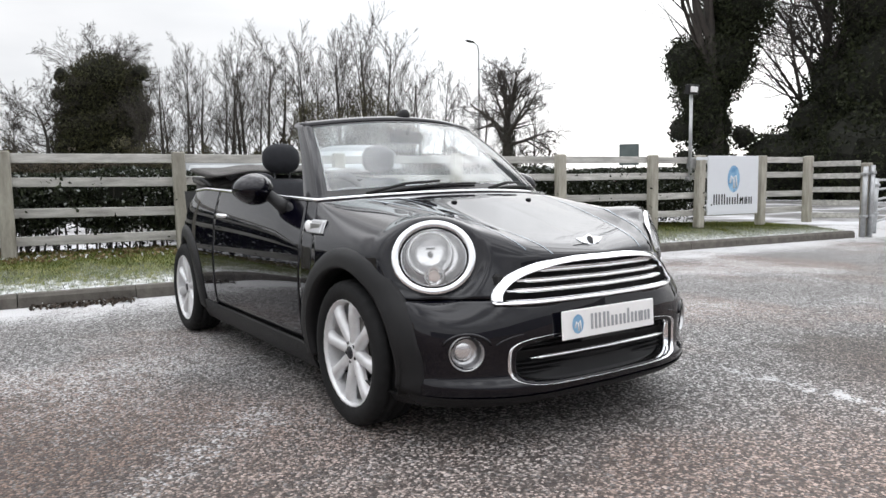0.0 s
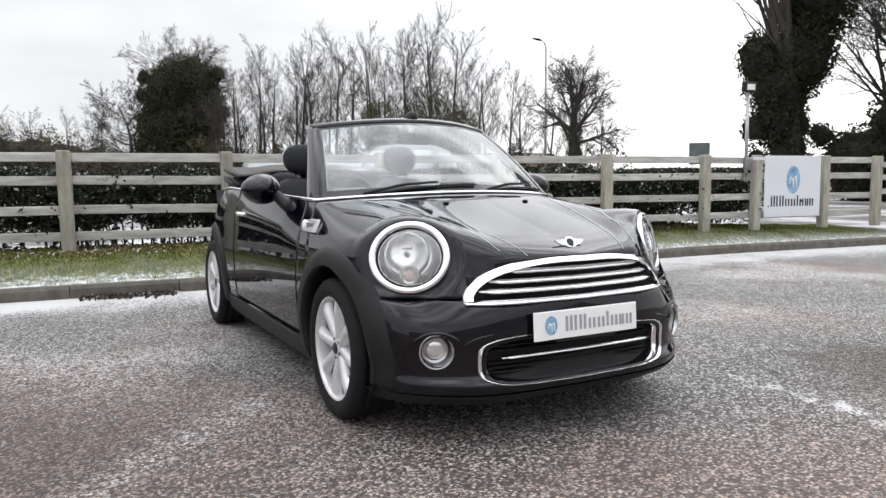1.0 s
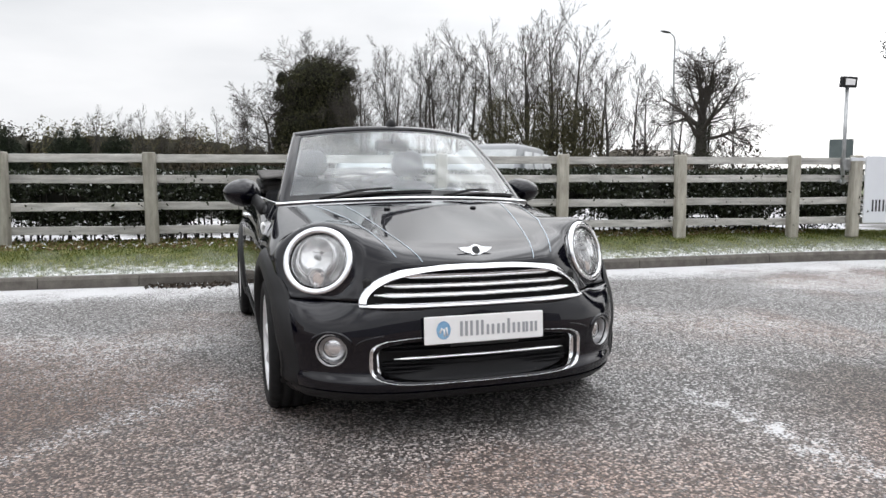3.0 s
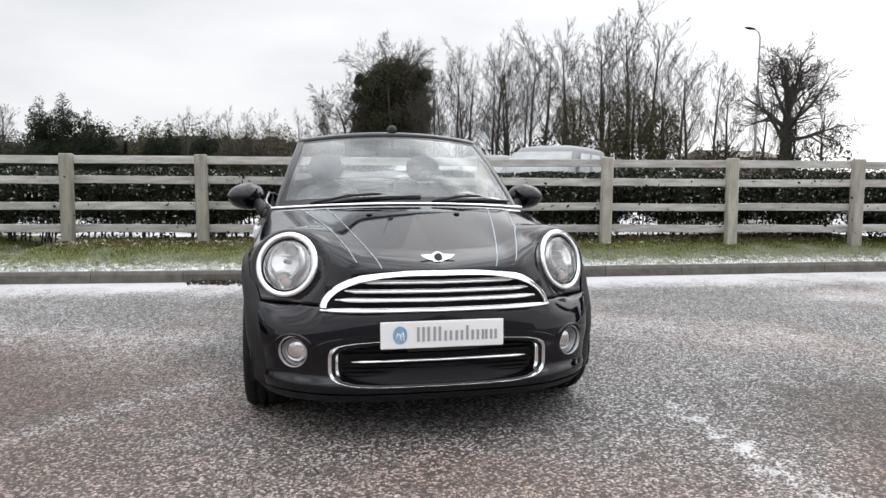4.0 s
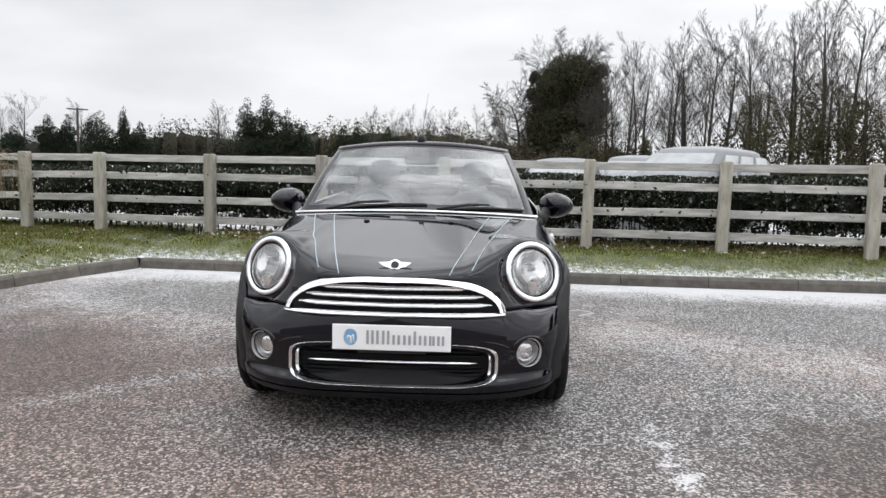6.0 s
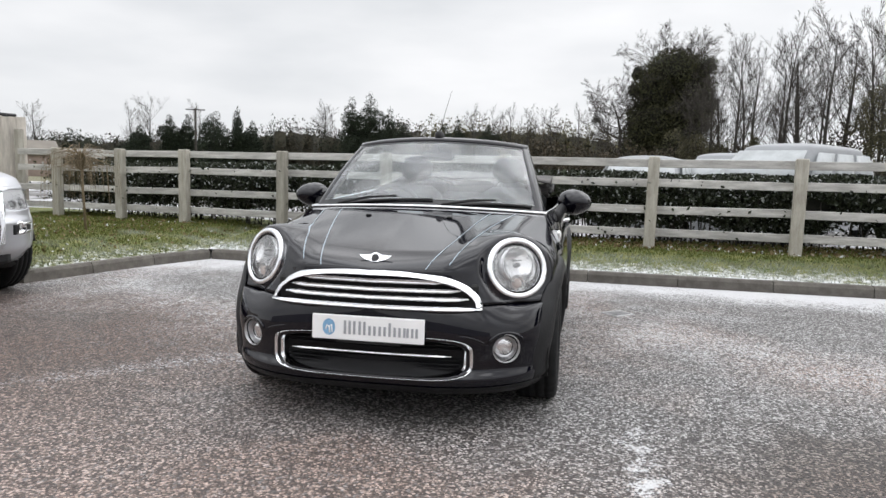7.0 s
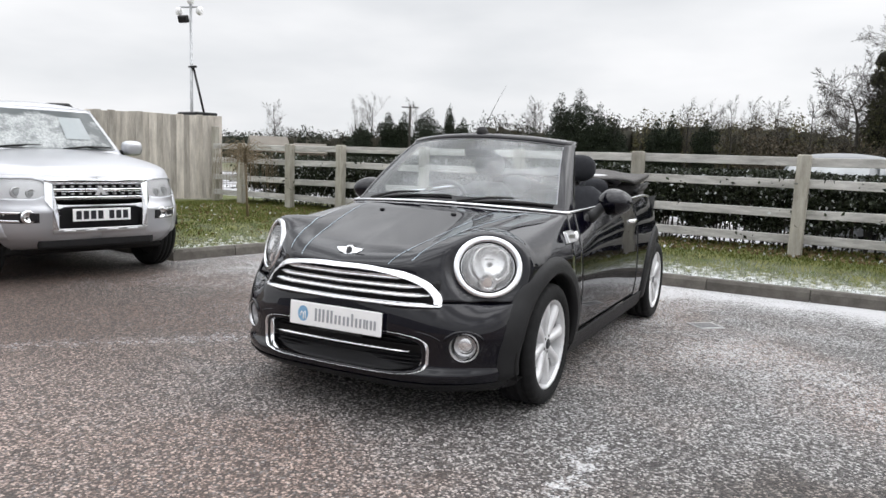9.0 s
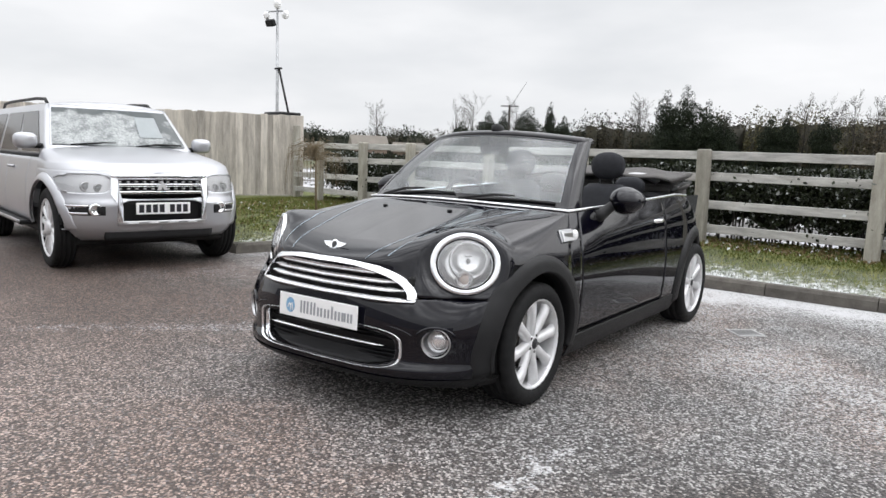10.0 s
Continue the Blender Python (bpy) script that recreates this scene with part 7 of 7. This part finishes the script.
blobs += [(rr.uniform(-3.0, 3.2), rr.uniform(-1.5, 1.5), rr.uniform(2.0, 10.2), *[rr.uniform(0.5, 0.95)] * 3) for _ in range(26)]
P = cloud(rr, blobs, 74000)
mesh_ob("ivy", leaves(P, rr.uniform(0.10, 0.22, len(P)), 5), IVYB, b, "dense dark ivy", smooth=False)
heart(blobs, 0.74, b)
# its bare companion
bare_tree("bare_tree", "bare spreading tree with fine twigs", 22, -4.4, 60.5, height=7.4, radius=0.24, kids=(20, 10, 7, 5), spread=(1.0, 0.8, 0.65, 0.6), up=0.03, wig=0.10)

# row of tall bare trees
kinds = []
for sd, kw in ((41, dict(height=12, radius=0.20, kids=(21, 5, 4, 2), spread=(0.55, 0.5, 0.5, 0.5), up=0.10, wig=0.045, reach=0.58)),
               (42, dict(height=12, radius=0.17, kids=(19, 5, 4, 2), spread=(0.62, 0.5, 0.5, 0.5), up=0.10, wig=0.05, reach=0.66)),
               (43, dict(height=12, radius=0.22, kids=(21, 5, 4, 2), spread=(0.70, 0.5, 0.5, 0.5), up=0.11, wig=0.055, reach=0.74)),
               (44, dict(height=12, radius=0.16, kids=(18, 5, 4, 2), spread=(0.45, 0.45, 0.5, 0.5), up=0.10, wig=0.04, reach=0.54))):
    t, c, out = tree_geo(sd, **kw)
    b = thing("bare_tree", "tall slender bare tree with upright limbs", "tree", pose(0, 90, 0), group="bare trees beyond the car park")
    mesh_ob("trunk", t, BARK, b)
    mesh_ob("crown", c, TWIG, b)
    kinds.append(b)
ROW = [(2.6, 46.5, 8.2), (4.0, 45.2, 9.0), (5.3, 46.2, 8.4), (6.5, 44.6, 9.9), (7.7, 46.0, 9.2), (8.8, 44.3, 10.2), (9.9, 45.6, 9.6), (11.1, 43.8, 10.4),
       (12.3, 44.6, 9.0), (13.4, 43.4, 10.4), (14.5, 42.9, 11.3), (15.4, 43.6, 10.4), (16.2, 42.4, 10.9), (17.3, 42.8, 8.6), (18.4, 41.5, 8.2), (19.8, 40.9, 8.4), (21.2, 42.5, 7.6), (23.5, 38.5, 6.6), (25.2, 38.0, 6.0), (1.2, 47.5, 6.6), (3.3, 49.0, 7.6), (9.3, 49, 8.8), (24.4, 44.0, 7.0), (4.8, 48.6, 9.4), (6.9, 47.8, 8.6), (11.8, 46.8, 9.8), (13.9, 46.0, 10.2), (16.9, 45.6, 9.2), (19.1, 44.8, 8.8), (2.2, 50.0, 7.8), (8.3, 49.5, 9.6)]
for i, (x, y, h) in enumerate(ROW):
    m_ = pose(x, y, 0, 0, 0, 67 * i) @ Matrix.Diagonal((h / 11.6, h / 11.6, h / 13.2, 1))
    if i < 4:
        kinds[i].matrix_world = m_
    else:
        o = copy_thing(kinds[i % 4], Matrix.Identity(4))
        o.matrix_world = m_
# dull ivy on some of the row, and brush at its foot
for i, (x, y, h, w) in enumerate(((11.4, 43.0, 6.4, 1.3), (15.1, 42.4, 6.8, 1.7), (16.9, 42.2, 5.8, 1.5), (13.6, 42.6, 6.2, 1.2), (1.8, 47.5, 3.8, 1.2), (5.2, 45.9, 3.6, 0.45), (8.2, 44.9, 3.4, 0.4), (3.0, 46.4, 3.2, 0.8), (10.2, 45.0, 3.0, 0.4))):
    rr = np.random.default_rng(60 + i)
    P = cloud(rr, [(0, 0, h * 0.72, w, w, h * 0.30), (0.2 * w, 0, h * 0.35, w * 0.8, w * 0.8, h * 0.4)] + [(rr.normal(0, 0.8) * w, rr.normal(0, 0.6) * w, h * rr.uniform(0.25, 1.05), *[w * rr.uniform(0.2, 0.45)] * 3) for _ in range(9)], int(5200 * w + 1000))
    b = thing("ivy_column", "dull ivy climbing a bare trunk", "ivy", pose(x, y, 0))
    mesh_ob("ivy_leaves", leaves(P, rr.uniform(0.06, 0.15, len(P)), 70 + i), IVYC, b, smooth=False)
    mesh_ob("ivy_stem", tube([(0, 0, -0.1), (0, 0, h)], [0.12, 0.04], 6), BARK, b)

# undergrowth at the foot of the row
rr = np.random.default_rng(150)
bt = []
for x in np.arange(-9, 27, 0.6):
    y = 47.5 - 0.32 * max(0, x - 6) + rr.normal(0, 1.0)
    h = 3.2 + (1.3 if 9 < x < 18.5 else 0) + 1.0 * noise.noise(Vector((x * 0.4, 7, 0))) + rr.normal(0, 0.2)
    bt.append(cloud(rr, [(x, y, h * 0.45, 0.9, 0.9, h * 0.55)], 420))
P = np.concatenate(bt)
tagged(mesh_ob("undergrowth", leaves(P, rr.uniform(0.10, 0.28, len(P)), 151), leaf_material("brushwood", (0.028, 0.024, 0.019), (0.095, 0.078, 0.055), 0, 0.9), smooth=False), "brown brushwood at the foot of the bare trees", "undergrowth", kind="stuff")

# the oak beside the street lamp
def oak_geo(seed, fork, reach, radius):
    """Short stout trunk that forks into a fan of crooked limbs with a round crown of fine twigs."""
    ro = random.Random(seed)
    out = []
    limbs = 11
    for i in range(limbs):
        a = math.tau * (i * 0.382 + ro.uniform(-0.05, 0.05))
        s_ = radians(8 + 70 * ((i + 0.5) / limbs) ** 0.8)
        z = fork * (1.12 - 0.42 * i / limbs)
        d = Vector((math.sin(s_) * math.cos(a), math.sin(s_) * math.sin(a), math.cos(s_)))
        grow(ro, Vector((0, 0, z)), d, reach * ro.uniform(0.88, 1.08) * (1.0 if i < 8 else 0.84), radius * ro.uniform(0.38, 0.52), 1, 4, 0.035, (0, 0.75, 0.7, 0.65), 0.12, (0, 11, 7, 5), out)
    trunk = tube([(0, 0, -0.1), (0.03, 0, fork * 0.4), (-0.02, 0.02, fork * 0.8), (0.0, 0, fork * 1.15)], [radius * 1.25, radius, radius * 0.9, radius * 0.55], 10, caps=False)
    return trunk, join(*[tube(p, r, {1: 6, 2: 4}.get(l, 3), caps=False) for p, r, l in out])


b = thing("oak_tree", "bare oak with crooked limbs and a round crown", "tree", pose(22.0, 36.6, 0, 0, 0, 20), group="bare trees beyond the car park")
oak_trunk, oak_crown = oak_geo(52, 4.5, 3.5, 0.34)
mesh_ob("trunk", oak_trunk, BARK, b)
mesh_ob("crown", oak_crown, TWIG, b)
rr = np.random.default_rng(9)
P = cloud(rr, [(0, 0, 2.2, 0.55, 0.55, 1.6), (0.1, 0, 3.8, 0.5, 0.5, 1.0)], 1600)
mesh_ob("ivy", leaves(P, rr.uniform(0.08, 0.18, len(P)), 10), IVY, b, smooth=False)

# tall ivy-hung tree and the big trees by the gate
b, out = bare_tree("ivy_tree", "tall dark tree hung with thick ivy", 61, 25.8, 23.2, height=15, radius=0.45, kids=(14, 4, 3), levels=3, spread=(0.35, 0.5, 0.6), up=0.10)
rr = np.random.default_rng(14)
blobs = [(0.0, 0.0, 1.0 + 1.3 * k, 0.62, 0.62, 1.0) for k in range(4)] + [(0.2, -0.1, 6.0 + 1.4 * k, 1.0, 1.0, 1.2) for k in range(8)]
blobs += [(-0.5, 0.3, 1.6, 0.95, 0.95, 2.0), (-0.7, 0.4, 4.0, 1.25, 1.25, 1.7), (-1.5, 0.9, 2.0, 0.5, 0.5, 0.6), (0.5, -0.3, 1.8, 0.5, 0.5, 0.5), (-1.5, 0.9, 6.6, 1.1, 1.1, 1.4), (-0.9, 0.5, 5.2, 1.4, 1.4, 1.4), (0.2, 0.0, 6.8, 1.6, 1.6, 2.0), (0.6, -0.3, 9.4, 1.8, 1.8, 2.2), (1.1, -0.6, 12.2, 2.1, 2.1, 2.4), (0.8, -0.4, 15, 2.0, 2.0, 2.2), (-1.5, 0.9, 3.4, 0.8, 0.8, 0.9), (0.9, -0.5, 3.0, 0.7, 0.7, 0.7)]
P = cloud(rr, blobs, 60000)
mesh_ob("ivy", leaves(P, rr.uniform(0.08, 0.22, len(P)), 15), IVY, b, "thick hanging ivy", smooth=False)
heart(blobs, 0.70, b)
bare_tree("bare_tree", "large bare tree with forking limbs", 62, 29.6, 21.4, height=12.5, radius=0.36, kids=(22, 9, 7, 5), spread=(0.75, 0.7, 0.65, 0.6), up=0.04, wig=0.09)
bare_tree("bare_tree", "large bare tree with forking limbs", 63, 31.8, 19.6, height=13.0, radius=0.34, kids=(20, 11, 8, 5), spread=(0.75, 0.7, 0.65, 0.6), up=0.06, wig=0.09)
GATE_GROWTH = (
    (28.8, 17.0, 20000, [(0, 0, 2.0, 2.8, 2.8, 2.6), (0.4, 0, 5.5, 2.2, 2.2, 2.8), (0.2, 0.4, 9.5, 2.3, 2.3, 3.2), (0.2, 0.4, 13.0, 2.2, 2.2, 2.8)]),
    (29.4, 20.6, 24000, [(0.8, -0.8, 5.2, 1.9, 1.9, 2.4), (2.4, -2.4, 5.6, 2.4, 2.4, 2.8), (0, 0, 1.4, 2.6, 2.6, 2.2), (0.6, 0.0, 3.4, 2.0, 2.0, 2.0), (-1.4, 1.0, 1.6, 1.8, 1.8, 1.9), (1.6, -1.6, 2.4, 2.2, 2.2, 2.6)]),
    (31.0, 11.0, 12000, [(0, 0, 2.0, 3.0, 3.0, 3.0), (0.4, 0, 6, 2.6, 2.6, 3.6), (0, 0, 11, 2.4, 2.4, 3.6)]),
)
for i, (x, y, n, bl) in enumerate(GATE_GROWTH):
    rr = np.random.default_rng(80 + i)
    P = cloud(rr, bl, int(1.5 * n))
    b = thing("evergreen_tree" if i != 1 else "evergreen_bush", "dense dark evergreen growth beside the gate", "tree", pose(x, y, 0))
    mesh_ob("crown", leaves(P, rr.uniform(0.10, 0.25, len(P)), 90 + i), IVY, b, smooth=False)
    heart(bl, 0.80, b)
    mesh_ob("trunk", tube([(0, 0, -0.1), (0.2, 0.2, 11 if i != 1 else 3)], [0.3, 0.08], 8), BARK, b)

# ---- far conifers ----
CONIF = leaf_material("conifer", (0.008, 0.013, 0.008), (0.030, 0.040, 0.022), 0, 0.7)


def conifer(x, y, h, w, seed, blunt=0.8):
    """Ragged evergreen: tiers of foliage that narrow to one or more tips."""
    rr = np.random.default_rng(seed)
    bl = []
    for k in range(9):
        t = k / 8
        r = w / 2 * (1.0 - 0.66 * t ** 3.6) * rr.uniform(0.8, 1.1)
        for q in range(2 if t < 0.8 else 1):
            bl.append((rr.normal(0, 0.30) * r, rr.normal(0, 0.25) * r, h * (0.10 + 0.80 * t), r * rr.uniform(0.6, 0.95), r * 0.8, h * rr.uniform(0.09, 0.15)))
    n = int(4200 + 2300 * w)
    P = cloud(rr, bl, n)
    b = thing("conifer", "dark ragged conifer far beyond the field", "tree", pose(x, y, 0), group="far conifers")
    mesh_ob("crown", leaves(P, rr.uniform(0.13, 0.28, n), seed + 1), CONIF, b, smooth=False)
    mesh_ob("trunk", tube([(0, 0, -0.1), (0, 0, h * 0.9)], [0.22, 0.05], 6), BARK, b)


for i, (x, y, h, w) in enumerate(((-40.0, 88.1, 11.4, 5.4), (-42.4, 87.4, 11.0, 4.2), (-37.6, 88.8, 9.4, 4.6), (-35.6, 90.0, 7.4, 4.4), (-62.0, 74.5, 7.4, 3.6), (-60.2, 75.4, 7.6, 3.4), (-57.8, 77.8, 8.3, 5.6), (-55.2, 79.6, 8.9, 2.6), (-53.8, 80.8, 6.9, 3.6), (-64.9, 72.0, 6.0, 4.0), (-30.6, 92.0, 7.6, 3.4), (-28.8, 92.8, 7.9, 3.0), (-24.9, 94.2, 7.4, 3.6))):
    conifer(x, y, h, w, 120 + 3 * i)

# ---- belts of far woodland and hedge ----
WOODS = [leaf_material("far_brush", (0.024, 0.022, 0.017), (0.080, 0.070, 0.048), 0, 0.9), leaf_material("far_scrub", (0.055, 0.052, 0.026), (0.17, 0.155, 0.085), 0, 0.9), CONIF]
rr = np.random.default_rng(200)
belts = [[], [], []]
CORE = []
for ang in np.arange(-60, 40, 0.5):
    for row in range(2):
        d = 104 + 14 * row + rr.normal(0, 3)
        a = radians(ang + rr.normal(0, 0.2))
        x, y = d * math.sin(a), d * math.cos(a)
        hgt = 6.2 + 1.7 * noise.noise(Vector((ang * 0.21, row, 0))) + rr.normal(0, 0.35)
        hgt *= 1.0 + 0.30 * max(0.0, min(1.0, (ang + 37) / 4, (-5 - ang) / 4))
        if ang < -48:
            k, hgt = 2, hgt * 0.78
        elif ang < -22:
            k = 2 if rr.uniform() < 0.7 else 0
            hgt *= 0.84 if ang < -33 else 0.98
        elif ang < -3:
            k = 1 if rr.uniform() < 0.6 else 0
            hgt += 1.1
        else:
            k, hgt = 0, hgt * (0.85 if ang < 8 else 0.50)
        n = 620 if ang < 6 else 160
        CORE.append((ang, row, x, y, hgt))
        belts[k].append(cloud(rr, [(x, y, hgt * 0.5, 1.4, 1.4, hgt * 0.45), (x + rr.normal(0, 0.8), y, hgt * 0.3, 1.6, 1.6, hgt * 0.35)], n))
for k, (bt, nm) in enumerate(zip(belts, ("far_woods", "far_scrub", "far_hedge"))):
    P = np.concatenate(bt)
    tagged(mesh_ob(nm, leaves(P, rr.uniform(0.16, 0.42, len(P)), 210 + k), WOODS[k], smooth=False), ("distant brown winter woodland", "distant olive winter scrub", "distant dark evergreen belt")[k], "woods", kind="stuff")
# solid filler sheets added in the belts, standing for dense stems and shade
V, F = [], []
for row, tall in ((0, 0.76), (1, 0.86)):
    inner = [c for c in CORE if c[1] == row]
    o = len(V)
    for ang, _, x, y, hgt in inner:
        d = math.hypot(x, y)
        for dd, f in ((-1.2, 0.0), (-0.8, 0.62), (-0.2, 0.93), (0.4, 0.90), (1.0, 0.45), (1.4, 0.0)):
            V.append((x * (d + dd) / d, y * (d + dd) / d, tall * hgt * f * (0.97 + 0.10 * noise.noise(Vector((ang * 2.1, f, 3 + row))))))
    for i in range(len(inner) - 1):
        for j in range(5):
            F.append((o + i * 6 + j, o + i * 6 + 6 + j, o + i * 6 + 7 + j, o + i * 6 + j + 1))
tagged(mesh_ob("far_thicket", (V, F), material("belt_filler", (0.026, 0.026, 0.018), 0.95, color2=(0.075, 0.068, 0.045), scale=0.5, bump=0.8, bscale=3), smooth=False), "solid filler inside the distant woodland for its stems and shade", "woods", kind="stuff")
# pale bare trees standing out of the belts
for i, (x, y, h) in enumerate(((-73, 64, 7.6), (-78.8, 86.4, 9.2), (-74.0, 84.0, 9.6), (-54.9, 103.2, 10.0), (-50.7, 94.7, 9.6), (-27.2, 93.3, 9.0), (-24.0, 95.0, 8.4), (-19.5, 95.2, 8.8), (-16.4, 95.7, 9.3), (-12.6, 96.0, 9.2), (-9.6, 96.6, 9.8), (-65.0, 84.0, 8.6), (-47, 97, 8.4), (-21.8, 94.2, 9.2))):
    o = copy_thing(kinds[(i * 3) % 4], Matrix.Identity(4))
    o.matrix_world = pose(x, y, 0, 0, 0, 40 * i) @ Matrix.Diagonal((h / 10.0, h / 10.0, h / 12.6, 1))
    o["label"] = "pale far bare tree above the hedge line"
    o["group"] = "far bare trees"

# ---- weeping sapling on the corner plot ----
sap = thing("sapling", "small bare weeping sapling on the grass", "tree", pose(-6.05, 4.45, 0.27))
SAPLING = material("sapling_twig", (0.13, 0.095, 0.060), 0.8, color2=(0.22, 0.17, 0.10), scale=9)
mesh_ob("trunk", tube([(0.05, 0, -0.05), (0.02, 0, 0.5), (-0.01, 0.02, 0.98)], [0.019, 0.014, 0.010], 8), SAPLING, sap)
rr2 = random.Random(77)
arcs = []
for i in range(150):
    a = rr2.uniform(0, math.tau)
    R, H = rr2.uniform(0.10, 0.46), rr2.uniform(0.02, 0.16)
    dr = rr2.uniform(0.10, 0.72) * (0.4 + R)
    z0 = rr2.uniform(0.78, 1.0)
    arcs.append(tube([(0, 0, z0), (R * 0.5 * math.cos(a), R * 0.5 * math.sin(a), z0 + H), (R * math.cos(a), R * math.sin(a), z0 + H * 0.4), (R * 1.08 * math.cos(a), R * 1.08 * math.sin(a), z0 - dr)], [0.0045, 0.003, 0.0022, 0.0012], 4, caps=False))
mesh_ob("crown", join(*arcs), SAPLING, sap)
